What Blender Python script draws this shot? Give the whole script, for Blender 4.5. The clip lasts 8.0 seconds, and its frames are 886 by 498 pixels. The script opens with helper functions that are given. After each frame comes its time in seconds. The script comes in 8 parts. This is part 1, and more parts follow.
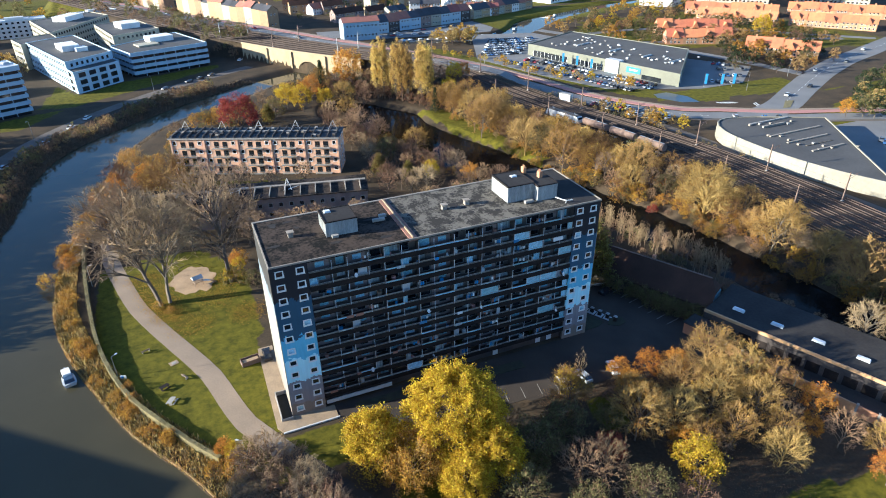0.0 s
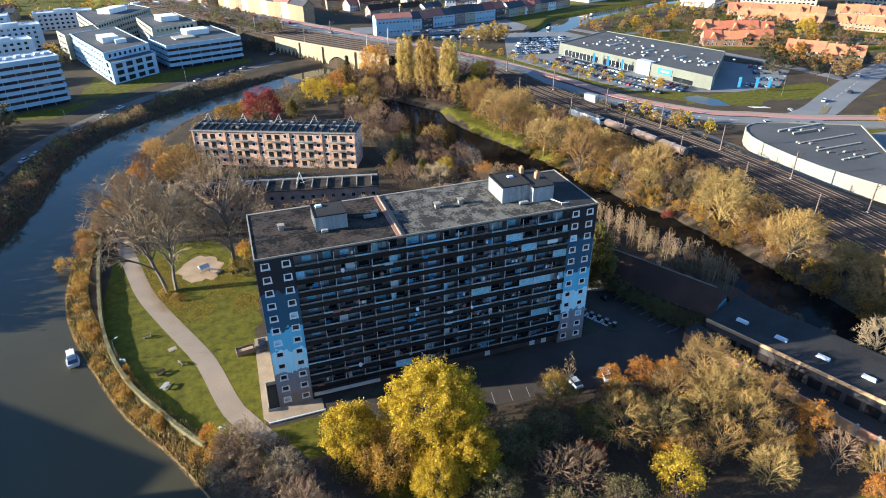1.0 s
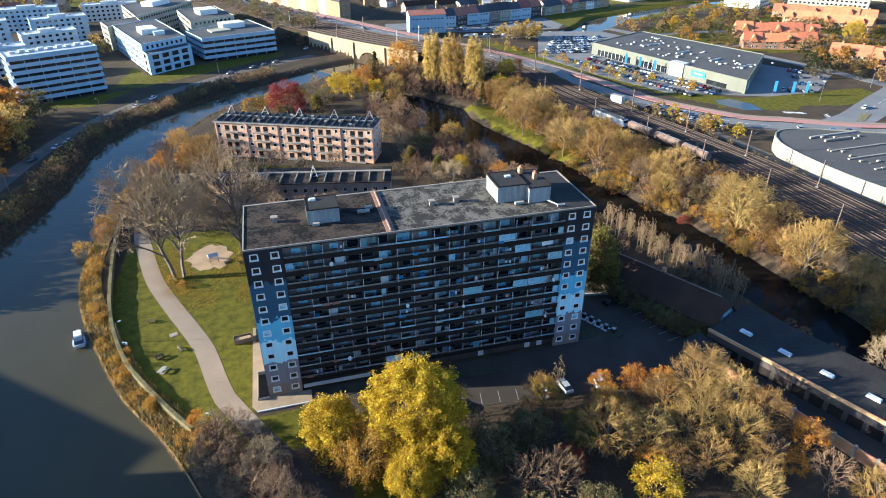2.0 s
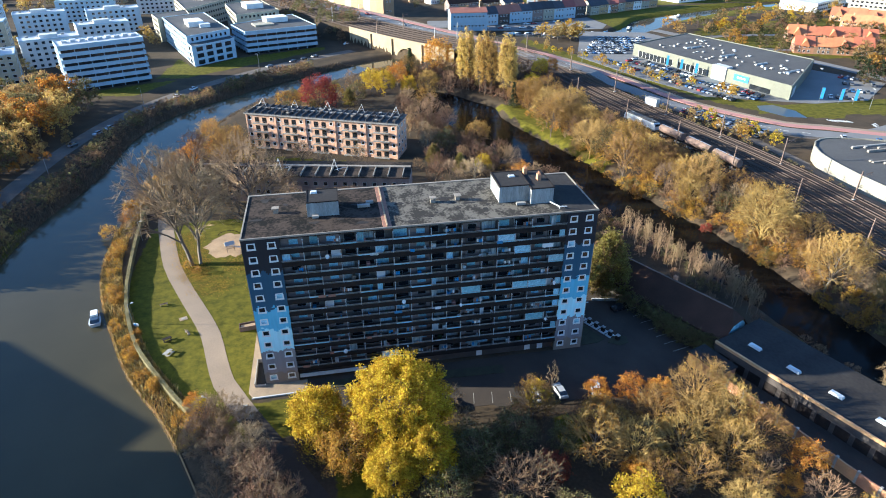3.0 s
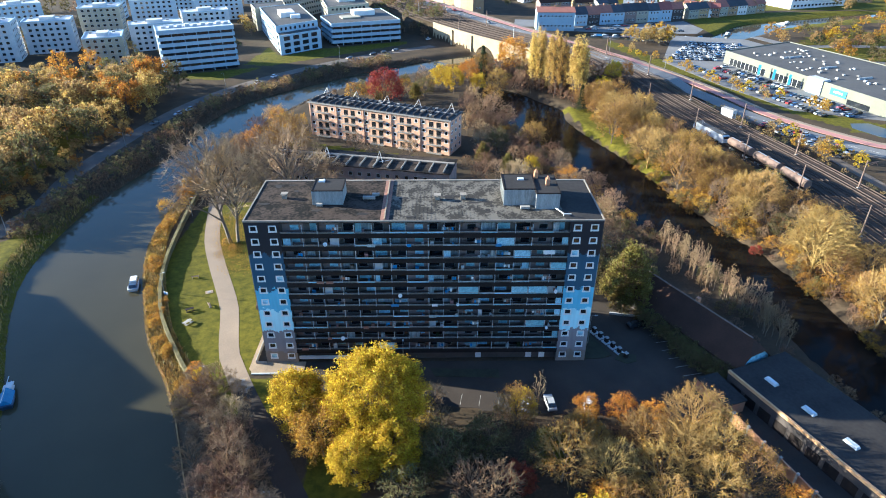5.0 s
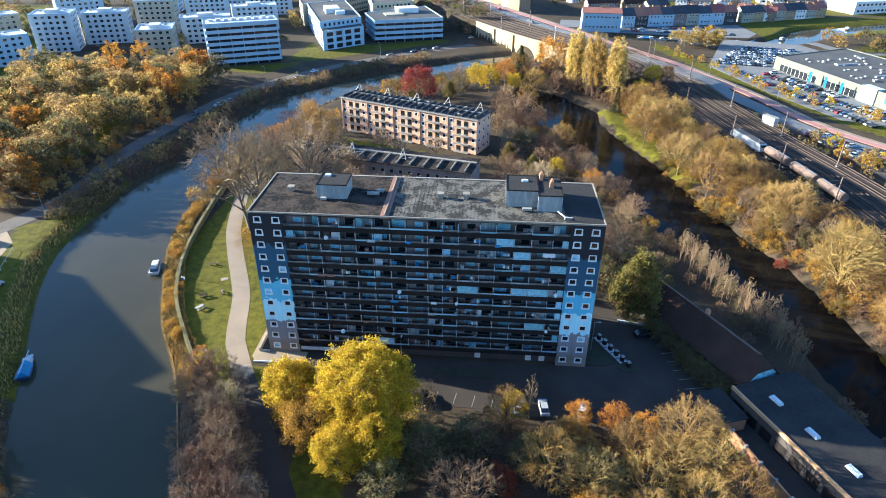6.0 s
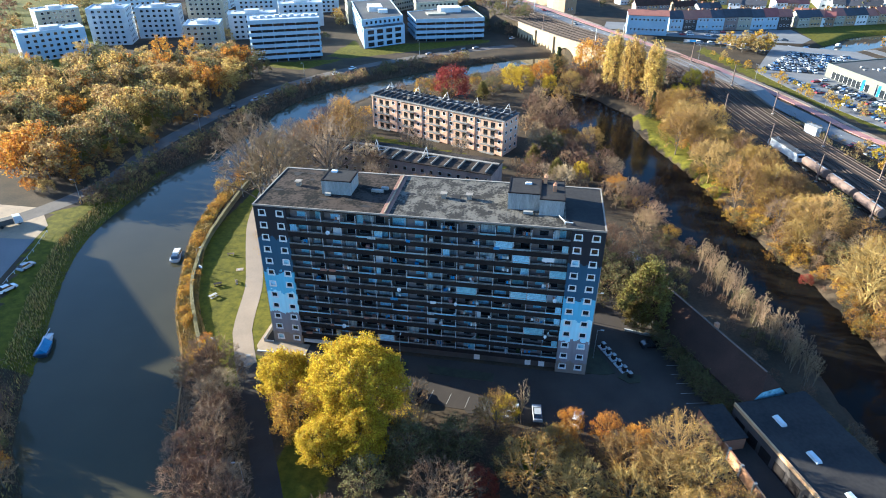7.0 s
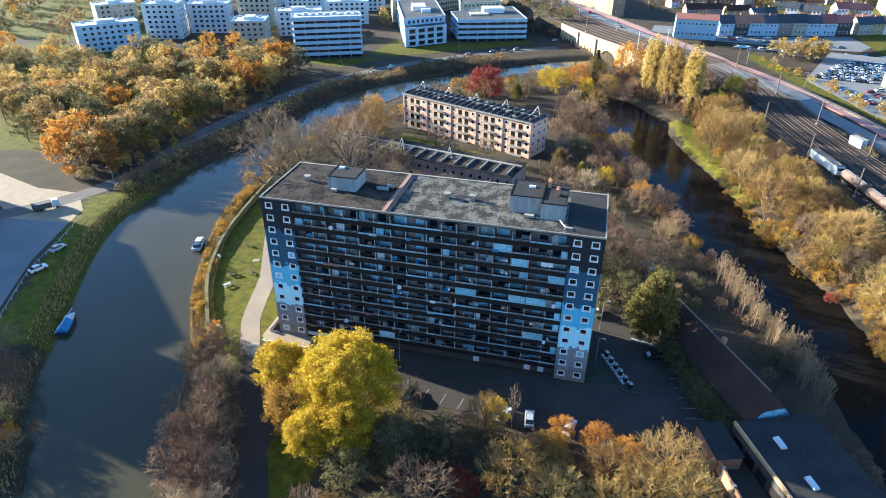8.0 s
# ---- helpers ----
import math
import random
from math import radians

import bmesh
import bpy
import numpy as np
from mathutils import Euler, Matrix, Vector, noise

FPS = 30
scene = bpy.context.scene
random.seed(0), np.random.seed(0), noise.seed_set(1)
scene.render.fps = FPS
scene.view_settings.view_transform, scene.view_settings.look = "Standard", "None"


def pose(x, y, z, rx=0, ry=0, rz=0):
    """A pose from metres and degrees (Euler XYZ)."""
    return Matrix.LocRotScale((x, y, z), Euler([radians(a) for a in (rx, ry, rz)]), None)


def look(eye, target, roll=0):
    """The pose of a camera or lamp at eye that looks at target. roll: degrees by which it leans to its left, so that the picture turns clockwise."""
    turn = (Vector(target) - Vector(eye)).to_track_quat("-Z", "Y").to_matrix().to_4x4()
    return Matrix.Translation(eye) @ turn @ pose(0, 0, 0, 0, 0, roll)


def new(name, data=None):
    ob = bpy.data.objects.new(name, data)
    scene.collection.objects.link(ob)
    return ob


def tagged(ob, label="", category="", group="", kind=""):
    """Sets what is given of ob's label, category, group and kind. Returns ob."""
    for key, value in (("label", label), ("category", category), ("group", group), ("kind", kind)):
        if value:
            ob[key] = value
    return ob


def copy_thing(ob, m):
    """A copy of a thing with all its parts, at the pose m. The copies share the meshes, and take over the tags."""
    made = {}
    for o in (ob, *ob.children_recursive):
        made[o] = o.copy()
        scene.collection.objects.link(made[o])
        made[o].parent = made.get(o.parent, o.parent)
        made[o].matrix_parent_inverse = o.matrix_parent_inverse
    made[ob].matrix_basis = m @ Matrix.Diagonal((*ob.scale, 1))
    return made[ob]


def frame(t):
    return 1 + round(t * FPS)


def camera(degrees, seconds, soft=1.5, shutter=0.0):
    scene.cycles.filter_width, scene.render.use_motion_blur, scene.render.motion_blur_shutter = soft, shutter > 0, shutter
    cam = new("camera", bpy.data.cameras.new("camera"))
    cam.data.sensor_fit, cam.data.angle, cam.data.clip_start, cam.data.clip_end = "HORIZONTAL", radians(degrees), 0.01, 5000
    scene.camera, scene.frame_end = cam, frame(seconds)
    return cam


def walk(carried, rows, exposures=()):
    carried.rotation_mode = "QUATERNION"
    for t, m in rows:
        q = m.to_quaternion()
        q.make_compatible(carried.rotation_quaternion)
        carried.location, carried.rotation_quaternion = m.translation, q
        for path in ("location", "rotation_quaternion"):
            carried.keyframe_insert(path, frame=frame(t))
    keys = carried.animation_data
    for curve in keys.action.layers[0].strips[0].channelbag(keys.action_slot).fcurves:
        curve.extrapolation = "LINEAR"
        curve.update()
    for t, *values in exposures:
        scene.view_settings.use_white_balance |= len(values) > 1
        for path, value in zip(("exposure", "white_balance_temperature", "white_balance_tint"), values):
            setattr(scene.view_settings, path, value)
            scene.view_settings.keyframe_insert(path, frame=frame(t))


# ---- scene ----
cam = camera(70.7, 8.0, 1.0)
PATH = [
    (0, (-7.656, -93.475, 86.493), (-6.981, -91.865, 85.516), -0.7),
    (0.5, (-3.404, -94.988, 86.465), (-2.785, -93.358, 85.486), -0.6),
    (1, (0.763, -96.337, 86.433), (1.326, -94.689, 85.451), -0.5),
    (2.5, (13.449, -99.499, 86.109), (13.832, -97.804, 85.118), -0.2),
    (3, (17.739, -100.345, 86.023), (18.05, -98.637, 85.03), -0.1),
    (3.5, (22.034, -101.003, 85.948), (22.273, -99.284, 84.953), 0.0),
    (4, (26.425, -101.538, 85.937), (26.592, -99.812, 84.94), 0.1),
    (4.5, (30.829, -101.822, 85.935), (30.924, -100.091, 84.937), 0.1),
    (6, (44.091, -101.656, 86.023), (43.966, -99.93, 85.019), 0.3),
    (6.5, (48.446, -101.25, 86.062), (48.248, -99.532, 85.058), 0.4),
    (7, (52.746, -100.637, 86.097), (52.477, -98.929, 85.092), 0.3),
    (7.5, (57.061, -99.845, 86.148), (56.718, -98.15, 85.142), 0.4),
    (8, (61.348, -99.017, 86.202), (60.935, -97.338, 85.196), 0.4),
]
walk(cam, [(t, look(eye, target, roll)) for t, eye, target, roll in PATH], [(0.0, 1.83, 5080, 8), (4.0, 2.15, 5060, 7), (8.0, 2.34, 4980, 5)])

# ---- world and sun ----
SUN_TO = Vector((-0.98, 0.20, 0.0)).normalized()
SUN_EL = radians(15.0)
world = bpy.data.worlds.new("sky")
scene.world = world
world.use_nodes = True
wn = world.node_tree.nodes
sky = wn.new("ShaderNodeTexSky")
sky.sky_type = "NISHITA"
sky.sun_disc = False
sky.sun_elevation = SUN_EL
sky.sun_rotation = math.atan2(SUN_TO.x, SUN_TO.y)
sky.air_density, sky.dust_density, sky.ozone_density = 1.0, 0.6, 3.0
wn["Background"].inputs[1].default_value = 0.078
world.node_tree.links.new(sky.outputs[0], wn["Background"].inputs[0])
sun_data = bpy.data.lights.new("sun", "SUN")
sun_data.energy, sun_data.angle, sun_data.color = 5.0, radians(0.5), (1.0, 0.82, 0.55)
sun_lamp = new("sun", sun_data)
sun_dir = Vector((SUN_TO.x * math.cos(SUN_EL), SUN_TO.y * math.cos(SUN_EL), math.sin(SUN_EL)))
sun_lamp.matrix_world = look(sun_dir * 900, (0, 0, 0))


# ---- materials ----
def mat(name, base, second=None, scale=1.0, rough=0.85, metal=0.0, bump=0.0, fine=8.0, amount=1.0, spec=0.4, stretch=(1, 1, 1), by_object=0.0, island=0.0, contrast=(0.35, 0.65)):
    """A surface: base and second colour mixed by two noises (coarse and fine), in metres, with relief and some change from piece to piece."""
    m = bpy.data.materials.new(name)
    m.use_nodes = True
    nt, nd, ln = m.node_tree, m.node_tree.nodes, m.node_tree.links
    b = nd["Principled BSDF"]
    b.inputs["Roughness"].default_value, b.inputs["Metallic"].default_value = rough, metal
    b.inputs["Specular IOR Level"].default_value = spec
    second = second or tuple(c * 0.72 for c in base)
    tc, mp = nd.new("ShaderNodeTexCoord"), nd.new("ShaderNodeMapping")
    mp.inputs["Scale"].default_value = stretch
    ln.new(tc.outputs["Object"], mp.inputs[0])
    n1, n2 = nd.new("ShaderNodeTexNoise"), nd.new("ShaderNodeTexNoise")
    for n, sc, det in ((n1, scale, 3.0), (n2, scale * fine, 4.0)):
        n.inputs["Scale"].default_value, n.inputs["Detail"].default_value = sc, det
        ln.new(mp.outputs[0], n.inputs["Vector"])
    ad = nd.new("ShaderNodeMath")
    ad.operation = "MULTIPLY_ADD"
    ad.inputs[1].default_value = 0.6
    ml = nd.new("ShaderNodeMath")
    ml.operation = "MULTIPLY"
    ml.inputs[1].default_value = 0.4
    ln.new(n2.outputs[0], ml.inputs[0]), ln.new(n1.outputs[0], ad.inputs[0]), ln.new(ml.outputs[0], ad.inputs[2])
    mr = nd.new("ShaderNodeMapRange")
    mr.inputs[1].default_value, mr.inputs[2].default_value, mr.inputs[4].default_value = contrast[0], contrast[1], amount
    ln.new(ad.outputs[0], mr.inputs[0])
    mx = nd.new("ShaderNodeMix")
    mx.data_type = "RGBA"
    mx.inputs[6].default_value, mx.inputs[7].default_value = (*base, 1), (*second, 1)
    ln.new(mr.outputs[0], mx.inputs[0])
    colour = mx.outputs[2]
    for strength, kind, out in ((by_object, "ShaderNodeObjectInfo", "Random"), (island, "ShaderNodeNewGeometry", "Random Per Island")):
        if strength:
            inf, hs, m1, m2 = nd.new(kind), nd.new("ShaderNodeHueSaturation"), nd.new("ShaderNodeMapRange"), nd.new("ShaderNodeMapRange")
            m1.inputs[3].default_value, m1.inputs[4].default_value = 1 - strength, 1 + strength
            m2.inputs[3].default_value, m2.inputs[4].default_value = 0.5 - strength * 0.06, 0.5 + strength * 0.06
            ln.new(inf.outputs[out], m1.inputs[0]), ln.new(inf.outputs[out], m2.inputs[0])
            ln.new(m1.outputs[0], hs.inputs["Value"]), ln.new(m2.outputs[0], hs.inputs["Hue"]), ln.new(colour, hs.inputs["Color"])
            colour = hs.outputs[0]
    ln.new(colour, b.inputs["Base Color"])
    if bump:
        bp = nd.new("ShaderNodeBump")
        bp.inputs["Strength"].default_value, bp.inputs["Distance"].default_value = 0.7, bump
        ln.new(ad.outputs[0], bp.inputs["Height"]), ln.new(bp.outputs[0], b.inputs["Normal"])
    return m


def leaf_mat(name, base, second, vary=0.15):
    m = mat(name, base, second, scale=0.35, rough=0.7, fine=10, island=0.35, by_object=vary, spec=0.2)
    nd, ln = m.node_tree.nodes, m.node_tree.links
    b = nd["Principled BSDF"]
    tr, mx = nd.new("ShaderNodeBsdfTranslucent"), nd.new("ShaderNodeMixShader")
    src = b.inputs["Base Color"].links[0].from_socket
    ln.new(src, tr.inputs[0])
    mx.inputs[0].default_value = 0.42
    ln.new(b.outputs[0], mx.inputs[1]), ln.new(tr.outputs[0], mx.inputs[2])
    ln.new(mx.outputs[0], nd["Material Output"].inputs[0])
    return m


M = {}
M["asphalt"] = mat("asphalt", (0.068, 0.055, 0.045), (0.042, 0.035, 0.030), scale=0.15, fine=40, rough=0.9, bump=0.01, spec=0.15)
M["road"] = mat("road", (0.19, 0.185, 0.18), (0.14, 0.137, 0.135), scale=0.08, fine=30, rough=0.88)
M["path"] = mat("path_asphalt", (0.30, 0.225, 0.155), (0.21, 0.16, 0.115), scale=0.12, fine=30, rough=0.9, bump=0.01)
M["plaza"] = mat("concrete_paving", (0.36, 0.265, 0.165), (0.24, 0.18, 0.12), scale=0.35, fine=12, rough=0.9)
M["redpath"] = mat("red_asphalt", (0.42, 0.20, 0.165), (0.36, 0.18, 0.155), scale=0.1, fine=20)
M["gravel"] = mat("gravel", (0.137, 0.112, 0.094), (0.086, 0.072, 0.061), scale=0.18, fine=25, rough=0.95, bump=0.05)
M["ballast"] = mat("ballast", (0.085, 0.061, 0.046), (0.045, 0.034, 0.027), scale=0.12, fine=30, rough=0.95, bump=0.05, spec=0.1)
M["sand"] = mat("sand", (0.42, 0.29, 0.17), (0.27, 0.19, 0.115), scale=0.3, fine=12, rough=0.95, bump=0.05)
M["railgrey"] = mat("grey_painted_rail", (0.38, 0.365, 0.34), (0.24, 0.225, 0.205), scale=0.6, fine=6, rough=0.6)
M["railpanel"] = mat("grimy_cement_panel", (0.20, 0.18, 0.145), (0.115, 0.10, 0.085), scale=0.5, fine=5, rough=0.9, by_object=0.25)
M["white"] = mat("white_paint", (0.78, 0.77, 0.74), (0.66, 0.65, 0.62), scale=0.4, rough=0.6)
M["cream"] = mat("cream_render", (0.40, 0.365, 0.27), (0.32, 0.29, 0.22), scale=0.2, rough=0.8)
# white walls with the blue of shade and haze mixed into the colour
M["shadewhite"] = mat("shade_blue_white_cladding", (0.41, 0.51, 0.59), (0.34, 0.43, 0.50), scale=0.2, fine=9, rough=0.55)
M["lightgrey"] = mat("light_grey_cladding", (0.55, 0.55, 0.55), (0.44, 0.45, 0.46), scale=0.3, rough=0.6)
M["concrete"] = mat("weathered_concrete", (0.36, 0.34, 0.31), (0.24, 0.225, 0.2), scale=0.35, fine=9, rough=0.9, bump=0.02)
M["darkband"] = mat("dark_brown_panel", (0.027, 0.021, 0.019), (0.014, 0.0115, 0.011), scale=0.5, fine=6, rough=0.8, spec=0.15)
M["darkwall"] = mat("dark_brick", (0.085, 0.07, 0.062), (0.05, 0.043, 0.04), scale=0.4, fine=14, rough=0.9)
M["bitumen"] = mat("bitumen_roofing", (0.064, 0.048, 0.038), (0.013, 0.012, 0.011), scale=0.24, fine=7, rough=0.92, bump=0.03, contrast=(0.44, 0.57), spec=0.1)
M["bitumen2"] = mat("dark_roofing", (0.085, 0.08, 0.076), (0.05, 0.048, 0.046), scale=0.1, fine=9, rough=0.8)
M["roofbrown"] = mat("weathered_roofing", (0.085, 0.08, 0.075), (0.055, 0.052, 0.05), scale=0.08, fine=14, rough=0.85)
M["tar"] = mat("fresh_tar_roofing", (0.026, 0.024, 0.024), (0.045, 0.041, 0.038), scale=0.2, fine=8, rough=0.85, spec=0.15)
M["roofgrey"] = mat("grey_corrugated_roofing", (0.155, 0.138, 0.113), (0.042, 0.038, 0.033), scale=0.42, fine=5, rough=0.92, bump=0.03, contrast=(0.43, 0.55), stretch=(1, 0.8, 1), spec=0.12)
M["rust"] = mat("rust_red_roof_felt", (0.33, 0.16, 0.105), (0.16, 0.095, 0.075), scale=0.4, fine=6)
M["zinc"] = mat("zinc_cladding", (0.38, 0.39, 0.38), (0.20, 0.205, 0.20), scale=0.6, fine=6, rough=0.5, stretch=(2, 2, 0.4))
M["steel"] = mat("galvanised_steel", (0.42, 0.42, 0.42), (0.3, 0.3, 0.3), scale=1.5, rough=0.45, metal=0.7)
M["rail"] = mat("worn_rail", (0.085, 0.062, 0.05), (0.055, 0.042, 0.035), scale=0.5, rough=0.8, spec=0.2)
M["sleeper"] = mat("weathered_sleeper", (0.085, 0.063, 0.049), (0.05, 0.038, 0.031), scale=0.3, rough=0.95, spec=0.1)
M["rustmast"] = mat("rusty_mast", (0.20, 0.13, 0.10), (0.13, 0.09, 0.07), scale=0.8, rough=0.8)
M["glass"] = mat("window_glass", (0.022, 0.026, 0.03), (0.014, 0.016, 0.02), scale=0.7, rough=0.08, spec=0.8)
# pale blue base colour stands for sky caught in panes and screens
M["glassblue"] = mat("sky_tint_blue", (0.48, 0.76, 0.86), (0.16, 0.30, 0.37), scale=1.3, rough=0.1, spec=0.7, by_object=0.3)
M["curtain"] = mat("pale_curtain", (0.46, 0.51, 0.50), (0.16, 0.185, 0.19), scale=2.5, rough=0.9, stretch=(3, 3, 0.2), by_object=0.25)
# dark base colour stands in for the unlit rooms behind the end windows
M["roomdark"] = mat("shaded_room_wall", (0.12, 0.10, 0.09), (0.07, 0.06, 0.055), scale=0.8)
M["creamclad"] = mat("cream_wall_panels", (0.30, 0.275, 0.215), (0.23, 0.21, 0.165), scale=0.15, rough=0.65)
M["paleclad"] = mat("pale_green_grey_cladding", (0.165, 0.168, 0.125), (0.125, 0.128, 0.098), scale=0.15, rough=0.6)
# balcony back wall, a darker tan than the sand-lime brick
M["backwall"] = mat("dark_balcony_wall", (0.15, 0.125, 0.10), (0.08, 0.068, 0.058), scale=0.5, fine=8, rough=0.9)
M["tanwall"] = mat("sand_lime_brick", (0.30, 0.26, 0.21), (0.20, 0.175, 0.145), scale=0.5, fine=10, rough=0.9)
M["bed"] = mat("dark_planting", (0.05, 0.05, 0.028), (0.028, 0.028, 0.018), scale=0.6, fine=8, rough=0.95, bump=0.08)
M["pink"] = mat("pink_brick", (0.74, 0.45, 0.29), (0.58, 0.35, 0.23), scale=0.35, fine=14, rough=0.9)
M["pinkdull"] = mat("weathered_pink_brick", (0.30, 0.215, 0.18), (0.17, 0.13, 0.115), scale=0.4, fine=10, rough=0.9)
M["stone"] = mat("yellow_stone", (0.42, 0.32, 0.19), (0.30, 0.23, 0.14), scale=0.2, fine=12, rough=0.9)
M["orangeroof"] = mat("orange_roof_tiles", (0.52, 0.185, 0.08), (0.38, 0.13, 0.065), scale=0.3, fine=12, by_object=0.12, rough=0.8)
M["redroof"] = mat("red_roof_tiles", (0.32, 0.12, 0.085), (0.23, 0.09, 0.07), scale=0.3, fine=12, by_object=0.2, rough=0.8)
M["slate"] = mat("slate_roof", (0.06, 0.06, 0.068), (0.04, 0.04, 0.046), scale=0.3, fine=12, by_object=0.25, rough=0.7)
M["brownroof"] = mat("brown_tile_roof", (0.072, 0.040, 0.029), (0.042, 0.027, 0.021), scale=0.25, fine=16, rough=0.9, bump=0.03, spec=0.1)
M["brick"] = mat("orange_brick", (0.48, 0.25, 0.13), (0.36, 0.18, 0.10), scale=0.4, fine=12, by_object=0.15, rough=0.9)
M["brickhouse"] = mat("sandy_brick", (0.38, 0.245, 0.135), (0.29, 0.18, 0.10), scale=0.4, fine=12, by_object=0.25, rough=0.9)
# brick brightened to carry the sunlight on the garage parapet
M["sandbrick"] = mat("sunlit_orange_brick", (0.60, 0.36, 0.17), (0.46, 0.27, 0.13), scale=0.5, fine=12, rough=0.9)
M["skylight"] = mat("skylight_dome", (0.66, 0.68, 0.68), (0.52, 0.54, 0.55), scale=1.0, rough=0.25)
M["bark"] = mat("bark", (0.16, 0.125, 0.095), (0.09, 0.072, 0.058), scale=1.2, rough=0.95, by_object=0.25)
M["twig"] = mat("twigs", (0.33, 0.205, 0.066), (0.19, 0.118, 0.043), scale=0.5, rough=0.95, by_object=0.25)
M["twigdark"] = mat("reddish_twigs", (0.25, 0.15, 0.08), (0.145, 0.09, 0.055), scale=0.5, rough=0.95, by_object=0.25)
M["baretwig"] = mat("grey_brown_twigs", (0.34, 0.235, 0.13), (0.20, 0.14, 0.085), scale=0.5, rough=0.95, by_object=0.2)
M["birchtwig"] = mat("pale_birch_twigs", (0.33, 0.225, 0.12), (0.20, 0.14, 0.08), scale=0.5, rough=0.95, by_object=0.2)
M["birchbark"] = mat("birch_bark", (0.27, 0.205, 0.14), (0.16, 0.125, 0.09), scale=1.5, rough=0.9, stretch=(1, 1, 0.4))
M["leaf_yellow"] = leaf_mat("yellow_leaves", (0.60, 0.405, 0.018), (0.36, 0.26, 0.02), 0.04)
M["leaf_ochre"] = leaf_mat("ochre_leaves", (0.46, 0.25, 0.030), (0.27, 0.155, 0.03))
M["leaf_orange"] = leaf_mat("orange_leaves", (0.56, 0.25, 0.03), (0.36, 0.16, 0.028))
M["leaf_red"] = leaf_mat("red_leaves", (0.30, 0.055, 0.035), (0.20, 0.04, 0.03))
M["leaf_olive"] = leaf_mat("olive_leaves", (0.17, 0.145, 0.055), (0.11, 0.098, 0.042))
# duller, paler leaves for far trees, with distance haze in their colour
M["leaf_haze"] = leaf_mat("hazed_autumn_leaves", (0.40, 0.26, 0.09), (0.28, 0.19, 0.08))
M["leaf_pale"] = leaf_mat("pale_yellow_leaves", (0.60, 0.41, 0.11), (0.42, 0.29, 0.09))
M["leaf_green"] = leaf_mat("dark_green_leaves", (0.045, 0.06, 0.025), (0.03, 0.042, 0.02))
M["leaf_ever"] = leaf_mat("olive_green_leaves", (0.21, 0.16, 0.038), (0.10, 0.085, 0.026))
M["leaf_brown"] = leaf_mat("brown_leaves", (0.22, 0.13, 0.075), (0.15, 0.09, 0.055))
M["reed"] = mat("dry_reeds", (0.50, 0.31, 0.10), (0.27, 0.21, 0.06), scale=0.25, fine=8, rough=0.95, island=0.35)
M["reeddark"] = mat("brown_reeds", (0.17, 0.12, 0.075), (0.10, 0.075, 0.05), scale=0.2, fine=8, rough=0.95, island=0.3)
M["hedge"] = mat("clipped_hedge", (0.20, 0.165, 0.07), (0.12, 0.10, 0.05), scale=0.5, fine=10, rough=0.95, island=0.3)
M["tyre"] = mat("black_rubber", (0.02, 0.02, 0.02), rough=0.9)
M["blue"] = mat("blue_paint", (0.05, 0.25, 0.55), (0.04, 0.2, 0.45), scale=0.5, rough=0.5)
M["tarp"] = mat("blue_tarpaulin", (0.06, 0.22, 0.42), (0.04, 0.15, 0.3), scale=0.8, rough=0.6, bump=0.05)
M["edgeboard"] = mat("weathered_edge_boards", (0.40, 0.26, 0.11), (0.24, 0.16, 0.075), scale=0.7, fine=6, rough=0.9)
M["wood"] = mat("weathered_wood", (0.26, 0.19, 0.13), (0.17, 0.125, 0.09), scale=0.8, fine=8)
M["hull"] = mat("boat_hull", (0.55, 0.56, 0.57), (0.40, 0.41, 0.43), scale=0.8, rough=0.4)
M["hulldark"] = mat("navy_hull", (0.04, 0.07, 0.12), (0.03, 0.05, 0.09), scale=0.8, rough=0.4)
CAR = []
for cname, c in (("white", (0.75, 0.75, 0.74)), ("silver", (0.42, 0.43, 0.45)), ("black", (0.02, 0.02, 0.023)), ("grey", (0.12, 0.125, 0.135)), ("blue", (0.05, 0.12, 0.28)), ("red", (0.34, 0.03, 0.03))):
    CAR.append((cname, mat(cname + "_car_paint", c, scale=0.6, rough=0.25, spec=0.6)))


